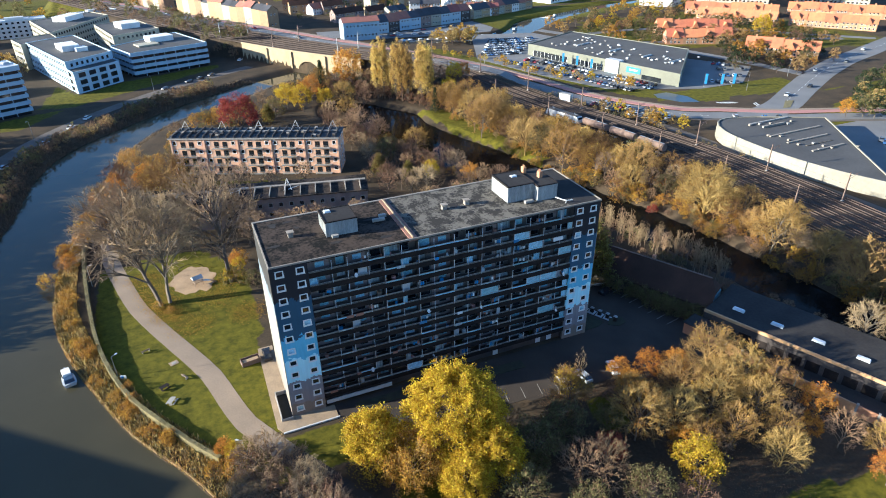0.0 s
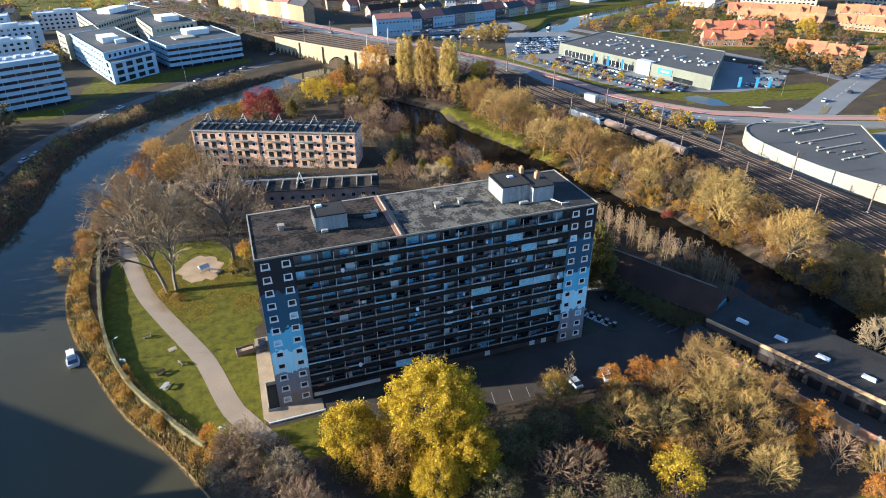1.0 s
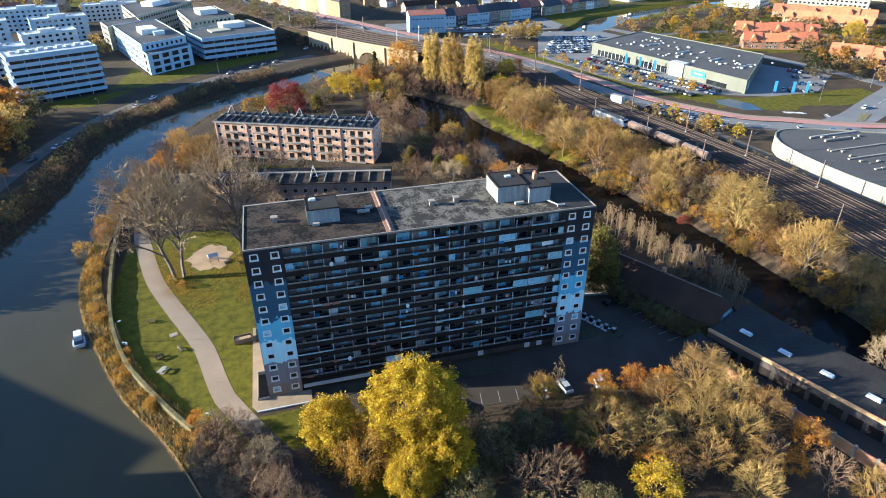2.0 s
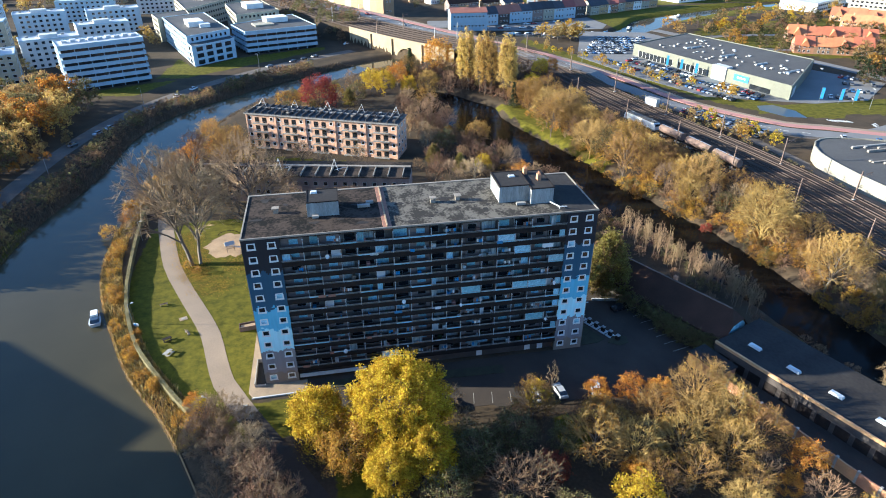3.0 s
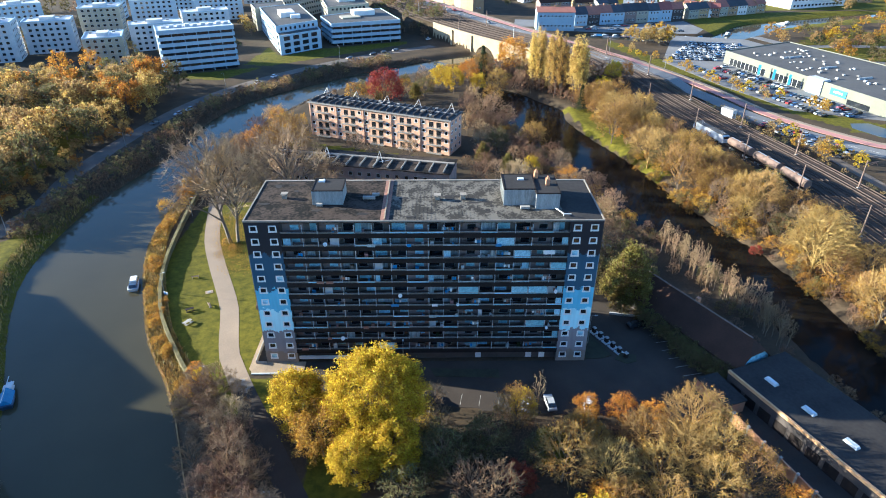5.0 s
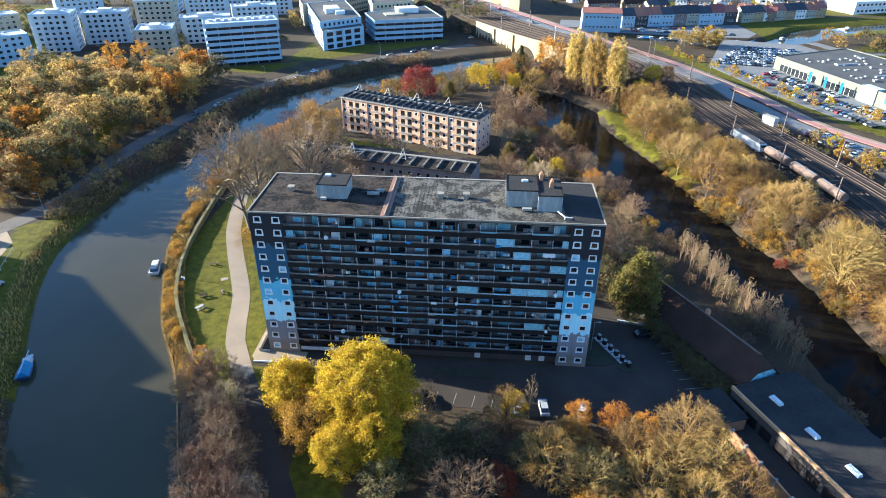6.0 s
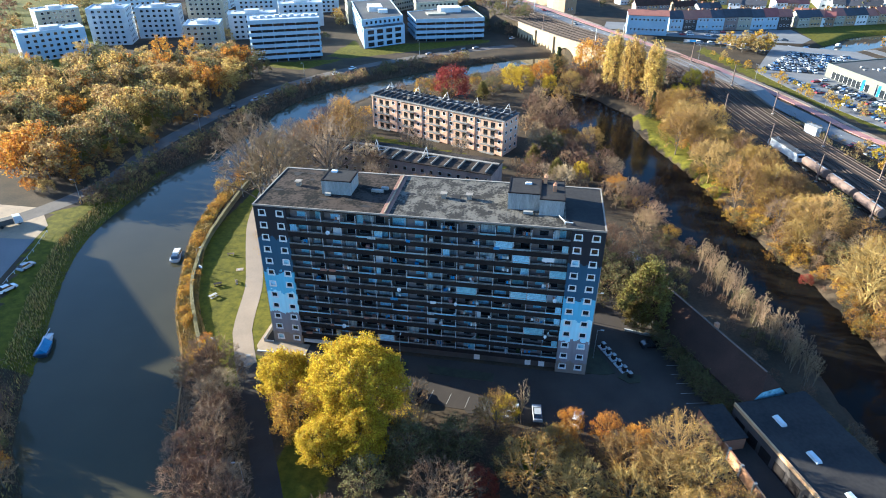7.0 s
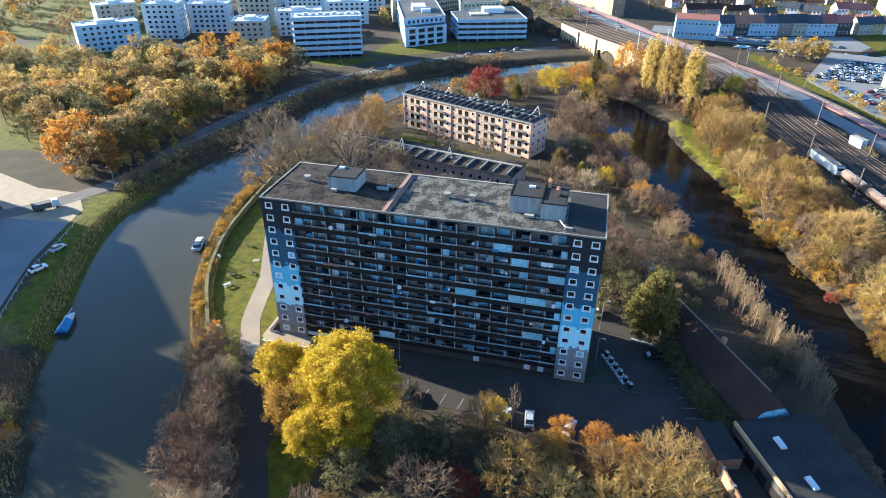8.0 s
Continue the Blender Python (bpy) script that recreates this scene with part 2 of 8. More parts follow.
# ---- mesh helpers ----
class Shape:
    """Vertices and faces gathered piece by piece, made into one mesh."""

    def __init__(self):
        self.v, self.f, self.m = [], [], []

    def add(self, verts, faces, slot=0):
        n = len(self.v)
        self.v += [tuple(p) for p in verts]
        self.f += [tuple(i + n for i in q) for q in faces]
        self.m += [slot] * len(faces)
        return self

    def box(self, x0, x1, y0, y1, z0, z1, slot=0, taper=0.0):
        t = taper
        return self.add([(x0, y0, z0), (x1, y0, z0), (x1, y1, z0), (x0, y1, z0), (x0 + t, y0 + t, z1), (x1 - t, y0 + t, z1), (x1 - t, y1 - t, z1), (x0 + t, y1 - t, z1)],
                        [(0, 3, 2, 1), (4, 5, 6, 7), (0, 1, 5, 4), (1, 2, 6, 5), (2, 3, 7, 6), (3, 0, 4, 7)], slot)

    def prism(self, poly, z0, z1, slot=0):
        n = len(poly)
        area = sum(poly[i][0] * poly[(i + 1) % n][1] - poly[(i + 1) % n][0] * poly[i][1] for i in range(n))
        if area < 0:
            poly = list(reversed(poly))
        return self.add([(x, y, z0) for x, y in poly] + [(x, y, z1) for x, y in poly],
                        [tuple(range(n - 1, -1, -1)), tuple(range(n, 2 * n))] + [(i, (i + 1) % n, n + (i + 1) % n, n + i) for i in range(n)], slot)

    def rod(self, a, b, r0, r1=None, sides=6, slot=0):
        r1 = r0 if r1 is None else r1
        a, b = Vector(a), Vector(b)
        d = (b - a).normalized()
        u = d.orthogonal().normalized()
        w = d.cross(u)
        ring = [(math.cos(2 * math.pi * k / sides), math.sin(2 * math.pi * k / sides)) for k in range(sides)]
        vs = [a + r0 * (c * u + s * w) for c, s in ring] + [b + r1 * (c * u + s * w) for c, s in ring]
        return self.add(vs, [(k, (k + 1) % sides, sides + (k + 1) % sides, sides + k) for k in range(sides)] + [tuple(range(sides - 1, -1, -1)), tuple(range(sides, 2 * sides))], slot)

    def mesh(self, name, *mats, smooth=False):
        me = bpy.data.meshes.new(name)
        me.from_pydata(self.v, [], self.f)
        for m in mats:
            me.materials.append(m)
        me.polygons.foreach_set("material_index", self.m)
        if smooth:
            me.polygons.foreach_set("use_smooth", [True] * len(self.f))
        me.update()
        return me


def part(name, shape, material, parent, label="", at=None):
    """One mesh object under a thing or a part. shape: a Shape, or a mesh that is shared."""
    mats = material if isinstance(material, (list, tuple)) else [material]
    me = shape if isinstance(shape, bpy.types.Mesh) else shape.mesh(name, *mats)
    ob = new(name, me)
    ob.parent = parent
    if at is not None:
        ob.matrix_basis = at
    return tagged(ob, label)


def thing(name, label, category, group="", kind="", at=None):
    ob = new(name)
    ob.empty_display_size = 0.5
    if at is not None:
        ob.matrix_basis = at
    return tagged(ob, label, category, group, kind)


def solid(name, shape, material, label, category, group="", kind="", at=None):
    """A thing that is one mesh."""
    ob = part(name, shape, material, None, "", at)
    return tagged(ob, label, category, group, kind)


def smooth_line(points, step=4.0):
    """A rounded line through the points."""
    pts = [Vector((p[0], p[1])) for p in points]
    out = []
    for i in range(len(pts) - 1):
        p0, p1, p2, p3 = pts[max(i - 1, 0)], pts[i], pts[i + 1], pts[min(i + 2, len(pts) - 1)]
        n = max(1, int((p2 - p1).length / step))
        for k in range(n):
            t = k / n
            out.append(0.5 * (2 * p1 + (p2 - p0) * t + (2 * p0 - 5 * p1 + 4 * p2 - p3) * t * t + (3 * p1 - p0 - 3 * p2 + p3) * t ** 3))
    out.append(pts[-1])
    return out


def sides_of(line, off):
    """The line moved off metres to its right."""
    res = []
    for i, p in enumerate(line):
        d = (line[min(i + 1, len(line) - 1)] - line[max(i - 1, 0)]).normalized()
        res.append(p + Vector((d.y, -d.x)) * off)
    return res


def in_poly(X, Y, poly):
    inside = np.zeros(X.shape, bool)
    n = len(poly)
    for i in range(n):
        (x0, y0), (x1, y1) = poly[i], poly[(i + 1) % n]
        if y0 != y1:
            c = ((y0 > Y) != (y1 > Y)) & (X < (x1 - x0) * (Y - y0) / (y1 - y0) + x0)
            inside ^= c
    return inside


def line_dist(X, Y, pts, closed=False):
    best = np.full(X.shape, 1e9)
    n = len(pts)
    for i in range(n if closed else n - 1):
        (x0, y0), (x1, y1) = pts[i][:2], pts[(i + 1) % n][:2]
        dx, dy = x1 - x0, y1 - y0
        t = np.clip(((X - x0) * dx + (Y - y0) * dy) / (dx * dx + dy * dy + 1e-9), 0, 1)
        best = np.minimum(best, np.hypot(X - x0 - t * dx, Y - y0 - t * dy))
    return best


def step01(a, b, v):
    t = np.clip((v - a) / (b - a), 0, 1)
    return t * t * (3 - 2 * t)


# ---- ground, river and moat ----
WATER_Z = -2.0
OUTER = smooth_line([(-8, -85), (-22, -50), (-37, -34), (-43, -24), (-49, -12), (-60, 8), (-69, 27), (-74, 47), (-74, 82), (-66, 119), (-63, 160), (-54, 189), (-32, 217), (-2, 246), (29, 270), (58, 286)], 6)
INNER = smooth_line([(72, 268), (47, 262), (26, 243), (0, 222), (-20, 202), (-34, 172), (-41, 140), (-45, 105), (-48, 84), (-47, 58), (-43, 42), (-38, 29), (-29, 9), (-21, -3), (-15, -14), (-9, -27), (-1, -43), (18, -80)], 6)
RIVER = [tuple(p) for p in OUTER + INNER]
MOAT = [tuple(p) for p in smooth_line([(54, 176), (66, 160), (71, 138), (77, 112), (84, 92), (92, 72), (100.5, 52), (111, 25), (118, -12), (121, -45)], 6)
        + smooth_line([(137, -45), (135, -12), (131, 19), (126, 46), (120, 63), (116, 78), (112, 95), (107, 116), (98, 142), (93, 164), (94, 177), (85, 191), (77, 205), (65, 212), (54, 203), (51, 186)], 6)]
CANAL = [tuple(p) for p in smooth_line([(128, 350), (150, 346), (185, 340), (215, 338), (236, 352), (262, 382), (315, 405), (380, 430), (470, 450)], 8)
         + smooth_line([(480, 432), (385, 411), (322, 384), (278, 358), (250, 334), (222, 318), (180, 320), (142, 329), (124, 336)], 8)]
RAILS = smooth_line([(-90, 620), (-40, 510), (14, 398), (48, 334), (76, 290), (96, 266), (118, 236), (134.6, 174), (148.5, 124), (158, 80), (162, 43.5), (163, 5), (160, -62), (150, -140)], 8)
ROAD = smooth_line([(-70, 600), (-20, 506), (16, 436), (48, 380), (80, 320), (104, 276), (125, 234), (145, 206), (164, 180), (181, 146), (201, 119), (216, 111), (240, 96), (266, 86), (330, 58)], 8)
RAIL_HALF = 15.0


def ground_z(X, Y):
    """The height of the ground: banks fall to the water, the railway runs on a low bank."""
    h = np.zeros(X.shape)
    for poly, bank in ((RIVER, 6.0), (MOAT, 2.5), (CANAL, 2.5)):
        d = line_dist(X, Y, poly, True)
        d = np.where(in_poly(X, Y, poly), -d, d)
        h = np.minimum(h, np.where(d > 0, WATER_Z * (1 - step01(-1.0, bank, d)), WATER_Z + WATER_Z * 0.6 * step01(0, 4, -d) - 0.08))
    top = 0.7 + 8.3 * step01(160, 240, Y)
    rail_top = 3.9 + 5.1 * step01(120, 245, Y)
    foot = 3 + 6 * step01(160, 205, Y) - 7.6 * step01(228, 246, Y) + 9 * step01(332, 346, Y)
    cut = 1.9 * step01(236, 250, Y) * (1 - step01(332, 340, Y))
    for line, half in ((RAILS, RAIL_HALF), (ROAD, 13.0)):
        rd = line_dist(X, Y, line)
        tp = rail_top if line is RAILS else top - 0.65
        half = half - cut
        h = np.where(rd < half + foot, np.maximum(h, tp * (1 - step01(half, half + foot, rd))), h)
    return h


def spread(lo, hi, fine, far):
    out, s, a = list(np.arange(lo, hi + 0.1, fine)), fine, hi
    while a < far:
        s *= 1.25
        a += s
        out.append(a)
    s, a = fine, lo
    while a > -far:
        s *= 1.25
        a -= s
        out.insert(0, a)
    return np.array(out)


GX, GY = spread(-130, 250, 2.0, 3500), spread(-80, 460, 2.0, 3500)
GZ = ground_z(*[a.ravel() for a in np.meshgrid(GX, GY)]).reshape(len(GY), len(GX))
GZ[:, np.abs(GX) > 500] = 0
GZ[np.abs(GY) > 700, :] = 0
GRID = (GX.tolist(), GY.tolist(), GZ.tolist())


def z_at(x, y):
    """The height of the ground sheet at a place."""
    gx, gy, gz = GRID
    i = min(max(int(np.searchsorted(GX, x, "right")) - 1, 0), len(gx) - 2)
    j = min(max(int(np.searchsorted(GY, y, "right")) - 1, 0), len(gy) - 2)
    u, w = (x - gx[i]) / (gx[i + 1] - gx[i]), (y - gy[j]) / (gy[j + 1] - gy[j])
    return (gz[j][i] * (1 - u) + gz[j][i + 1] * u) * (1 - w) + (gz[j + 1][i] * (1 - u) + gz[j + 1][i + 1] * u) * w


LAWNS = [[(150, 320), (168, 262), (184, 214), (200, 172), (226, 150), (262, 146), (236, 128), (214, 136), (196, 160), (178, 204), (160, 252), (144, 306)], [(252, 292), (300, 345), (440, 350), (450, 190), (400, 185), (300, 236)], [(226, 345), (300, 360), (420, 405), (420, 440), (300, 425), (226, 395)],
         
    [(-38, 75), (-36, 40), (-29, 16), (-16, -5), (-4, -15), (16, -16), (10, -4), (-3, -4), (-1, 60), (-12, 78)],
    [(-20, 133), (40, 111), (44, 104), (-26, 112)],
    [(93, 178), (98, 142), (107, 116), (112, 95), (118, 98), (114, 122), (106, 172)],
    [(-68, 300), (-56, 276), (-34, 296), (16, 318), (18, 310), (-26, 276), (-58, 252), (-72, 256)], [(-108, 230), (-72, 246), (-60, 250), (-76, 222)],
    [(-62, -20), (-70, 4), (-86, 36), (-90, 48), (-80, 62), (-76, 85), (-70, 60), (-66, 26), (-54, 6), (-44, -16)], [(262, 296), (300, 330), (350, 320), (300, 262), (284, 250)], [(-420, 240), (-240, 240), (-230, 300), (-300, 420), (-420, 420)], [(-90, 480), (-300, 700), (560, 700), (560, 450), (230, 430), (60, 640), (0, 640)], [(-300, 60), (-110, 80), (-100, 120), (-120, 220), (-300, 230)],
    [(205, 142), (300, 120), (296, 150), (222, 152)], [(240, 60), (330, 60), (400, 150), (300, 110), (250, 92)],
    [(60, -62), (104, -66), (90, -53), (64, -50)], [(12, -20), (21, -24), (24, -46), (15, -46)], [(53, -19), (60, -19), (60, -27), (53, -27)],
]


def build_ground():
    X, Y = np.meshgrid(GX, GY)
    Z = GZ.ravel()
    nx, ny = len(GX), len(GY)
    me = bpy.data.meshes.new("ground")
    co = np.stack([X.ravel(), Y.ravel(), Z], 1)
    i = (np.arange(ny - 1)[:, None] * nx + np.arange(nx - 1)[None, :]).ravel()
    quads = np.stack([i, i + 1, i + nx + 1, i + nx], 1)
    me.vertices.add(len(co)), me.vertices.foreach_set("co", co.ravel())
    me.loops.add(quads.size), me.loops.foreach_set("vertex_index", quads.ravel().astype(np.int32))
    me.polygons.add(len(quads)), me.polygons.foreach_set("loop_start", np.arange(0, quads.size, 4, dtype=np.int32))
    me.polygons.foreach_set("use_smooth", np.ones(len(quads), bool))
    me.update(calc_edges=True)
    lawn = np.zeros(len(co))
    for poly in LAWNS:
        lawn = np.maximum(lawn, in_poly(co[:, 0], co[:, 1], poly).astype(float))
    at = me.attributes.new("lawn", "FLOAT", "POINT")
    at.data.foreach_set("value", lawn)
    m = mat("earth_and_leaf_litter", (0.085, 0.060, 0.037), (0.042, 0.034, 0.023), scale=0.12, fine=14, rough=0.95, bump=0.05)
    g = mat("short_grass", (0.135, 0.155, 0.035), (0.085, 0.105, 0.028), scale=0.16, fine=14, rough=0.95, bump=0.04)
    nt = m.node_tree
    nd, ln = nt.nodes, nt.links
    b = nd["Principled BSDF"]
    old = b.inputs["Base Color"].links[0].from_socket
    a, nz, mr, mx = nd.new("ShaderNodeAttribute"), nd.new("ShaderNodeTexNoise"), nd.new("ShaderNodeMapRange"), nd.new("ShaderNodeMix")
    a.attribute_name = "lawn"
    nz.inputs["Scale"].default_value, nz.inputs["Detail"].default_value = 0.5, 6
    mx.data_type = "RGBA"
    g2 = nd.new("ShaderNodeMix")
    g2.data_type = "RGBA"
    n3 = nd.new("ShaderNodeTexNoise")
    n3.inputs["Scale"].default_value, n3.inputs["Detail"].default_value = 0.45, 14
    n3.inputs["Roughness"].default_value = 0.72
    b.inputs["Specular IOR Level"].default_value = 0.12
    tc = nd.new("ShaderNodeTexCoord")
    ln.new(tc.outputs["Object"], nz.inputs["Vector"]), ln.new(tc.outputs["Object"], n3.inputs["Vector"])
    g2.inputs[6].default_value, g2.inputs[7].default_value = (0.140, 0.122, 0.011, 1), (0.060, 0.058, 0.007, 1)
    m3 = nd.new("ShaderNodeMapRange")
    m3.inputs[1].default_value, m3.inputs[2].default_value = 0.36, 0.62
    ln.new(n3.outputs[0], m3.inputs[0]), ln.new(m3.outputs[0], g2.inputs[0])
    ad = nd.new("ShaderNodeMath")
    ln.new(a.outputs["Fac"], ad.inputs[0]), ln.new(nz.outputs[0], ad.inputs[1])
    mr.inputs[1].default_value, mr.inputs[2].default_value = 0.85, 1.1
    ln.new(ad.outputs[0], mr.inputs[0]), ln.new(mr.outputs[0], mx.inputs[0])
    ln.new(old, mx.inputs[6]), ln.new(g2.outputs[2], mx.inputs[7]), ln.new(mx.outputs[2], b.inputs["Base Color"])
    bpy.data.materials.remove(g)
    me.materials.append(m)
    tagged(new("ground", me), "brown leaf-littered earth with green lawns and sloping banks", "ground", kind="structure")


build_ground()

wm = mat("river_water", (0.060, 0.053, 0.031), (0.049, 0.044, 0.026), scale=0.02, fine=6, rough=0.05, spec=0.13)
nb = wm.node_tree.nodes.new("ShaderNodeBump")
nw = wm.node_tree.nodes.new("ShaderNodeTexNoise")
nw.inputs["Scale"].default_value, nw.inputs["Detail"].default_value = 1.2, 3
nb.inputs["Strength"].default_value, nb.inputs["Distance"].default_value = 0.12, 0.012
wt = wm.node_tree.nodes.new("ShaderNodeTexCoord")
wm.node_tree.links.new(wt.outputs["Object"], nw.inputs["Vector"])
wm.node_tree.links.new(nw.outputs[0], nb.inputs["Height"])
wm.node_tree.links.new(nb.outputs[0], wm.node_tree.nodes["Principled BSDF"].inputs["Normal"])
M["pondwater"] = mat("pond_water", (0.03, 0.05, 0.07), (0.022, 0.036, 0.05), scale=0.1, rough=0.32, spec=0.7)
# muddy water, blackened further for shade and dark tree reflections
mm = mat("moat_water", (0.010, 0.0095, 0.008), (0.007, 0.0065, 0.006), scale=0.05, fine=6, rough=0.08, spec=0.05)
solid("moat_water", Shape().prism(MOAT, WATER_Z - 0.3, WATER_Z + 0.03), mm, "dark brown still water of the moat", "water", kind="structure")
solid("water", Shape().add([(-160, -140, WATER_Z), (500, -140, WATER_Z), (500, 470, WATER_Z), (-160, 470, WATER_Z)], [(0, 1, 2, 3)]), wm, "murky grey-green river water, calm, reflecting the sky", "water", kind="structure")


def ribbon(name, points, width, z, material, label, category="road", step=4.0, follow=True):
    line = smooth_line(points, step)
    a, b = sides_of(line, -width / 2), sides_of(line, width / 2)
    s = Shape()
    n = len(line)
    zs = [(max(z_at(*p), z_at(*q), z_at(*c)) if follow else 0) + z for p, q, c in zip(a, b, line)]
    vs = [(p.x, p.y, h) for p, h in zip(a, zs)] + [(p.x, p.y, h) for p, h in zip(b, zs)]
    low = [(x, y, h - 0.3) for x, y, h in vs]
    s.add(vs + low, [(i, n + i, n + i + 1, i + 1) for i in range(n - 1)] + [(i, i + 1, 2 * n + i + 1, 2 * n + i) for i in range(n - 1)] + [(n + i, 3 * n + i, 3 * n + i + 1, n + i + 1) for i in range(n - 1)])
    return solid(name, s, material, label, category, kind="structure")


def slab(name, poly, z, material, label, category="pavement", thick=0.3):
    return solid(name, Shape().prism(poly, z - thick, z), material, label, category, kind="structure")

# ---- paths, roads and yards ----
ribbon("path", [(-35.5, 92), (-34.5, 80), (-31.6, 67), (-27.6, 52), (-21.8, 38), (-17.2, 28), (-13.4, 19), (-11, 10), (-8.6, 2), (-5.2, -4.4), (-3.0, -8.3)], 4.2, 0.04, M["path"], "pale worn asphalt footpath curving across the lawn", "footpath")
# the path's southern stretch, in a darker asphalt
ribbon("lane", [(-3.0, -8.3), (-2, -10), (2.8, -18), (10, -30.5), (17, -43), (30, -70)], 4.2, 0.04, M["asphalt"], "dark asphalt lane between the trees", "lane")
slab("plaza", [(-3.2, 24), (-3.4, -2), (-2.4, -3.6), (8, -3.4), (8, 0), (0, 0), (0, 24)], 0.16, M["plaza"], "sunlit concrete paving along the foot of the tower", "paving")
slab("kerb", [(-2.6, -3.9), (8.2, -3.75), (8.2, -3.45), (-2.5, -3.6)], 0.3, M["lightgrey"], "pale kerb along the edge of the paving", "kerb")
slab("forecourt", [(8, 0), (8, -3.2), (12, -8), (40, -10.5), (44, -14.5), (92, -17), (96, -8), (93, 8), (86, 18), (80, 40), (66.4, 40), (66.4, 0)], 0.05, M["asphalt"], "dark asphalt forecourt and parking in the tower's shade", "car park")
slab("paved_strip", [(8, -3.2), (18, -5.2), (42, -10), (58, -11.5), (58, -14.4), (40, -13.6), (16, -9.5), (9, -6.5)], 0.07, M["asphalt"], "worn paved parking strip beside the forecourt", "paving")
ribbon("road", ROAD, 9, 0.10, M["road"], "grey two-lane road beside the railway", step=8)
ribbon("cycle_path", sides_of(ROAD, -8.2), 4.0, 0.14, M["redpath"], "red asphalt cycle path beside the road", "cycle path", step=8)
ribbon("pavement", sides_of(ROAD, -11.6), 2.4, 0.16, M["path"], "pale concrete pavement along the cycle path", "pavement", step=8)
ribbon("pavement", sides_of(ROAD, 6.0), 2.0, 0.16, M["gravel"], "pale concrete verge between road and railway", "pavement", step=8)
ribbon("side_road", [(226, 104), (250, 110), (282, 127), (321, 147), (359, 163), (394, 174), (427, 185), (540, 222)], 15, 0.07, M["road"], "grey main road leading off from the crossing", step=8)
ribbon("river_road", [(-120, 20), (-98, 42), (-88, 70), (-90, 100), (-86, 140), (-77, 180), (-62, 212), (-40, 242), (-10, 272), (16, 291), (34, 303)], 7, 0.05, M["gravel"], "gravelly riverside road on the far bank", step=6)
slab("bank_yard", [(-150, 62), (-112, 50), (-96, 50), (-86, 40), (-84, 32), (-104, 30), (-112, 36), (-150, 44)], 0.04, M["plaza"], "pale sandy yard on the far bank", "yard")
slab("bank_road", [(-84, 32), (-78, 12), (-60, -24), (-100, -30), (-105, 10), (-108, 32), (-104, 30)], 0.045, M["road"], "grey asphalt road along the far bank", "road")
slab("dealer_yard", [(166, 262), (196, 335), (240, 322), (252, 284), (282, 206), (300, 175), (268, 150), (240, 150), (196, 170), (180, 210)], 0.10, M["road"], "asphalt car park of the dealership", "car park")
rs = random.Random(12)
slab("sand_pit", [(-14.3 + (6.0 + rs.uniform(-1.2, 0.8)) * math.cos(k * math.pi / 14), 60.5 + (7.0 + rs.uniform(-1.5, 0.9)) * math.sin(k * math.pi / 14)) for k in range(28)], 0.05, M["sand"], "sandy playground floor among the lawn", "playground")
ribbon("service_road", [(163, 176), (176, 146), (182, 110), (185, 84)], 4.5, 0.08, M["gravel"], "pale gravel service strip beside the railway", "service road", step=6)
ribbon("service_road", [(184.4, 84), (184.6, 50), (187, 22), (190, -30)], 4.0, 0.08, M["gravel"], "pale gravel service strip beside the warehouse", "service road", step=6)
slab("warehouse_yard", [(240, 80), (199, 16), (206, -40), (330, -40), (330, 60), (262, 80)], 0.13, M["road"], "asphalt yard behind the warehouse", "car park")
ribbon("estate_street", [(250, 330), (262, 300), (284, 262), (296, 224), (306, 186), (312, 150)], 8, 0.07, M["road"], "narrow street past the estate", "street", step=8)
ribbon("estate_street", [(288, 258), (320, 248), (370, 232), (420, 210)], 7, 0.08, M["road"], "narrow street through the estate", "street", step=8)
ribbon("estate_street", [(262, 300), (310, 300), (366, 282), (404, 240), (440, 200)], 7, 0.09, M["road"], "narrow street through the estate", "street", step=8)
slab("quay", [(128, 352), (150, 348), (185, 342), (215, 341), (225, 356), (222, 388), (140, 366), (128, 362)], 0.06, M["road"], "quay street along the canal", "street")


slab("town_street", [(92, 368), (132, 366), (226, 397), (300, 430), (296, 446), (222, 414), (130, 392), (96, 396)], 0.045, M["road"], "grey street behind the canal houses", "street")


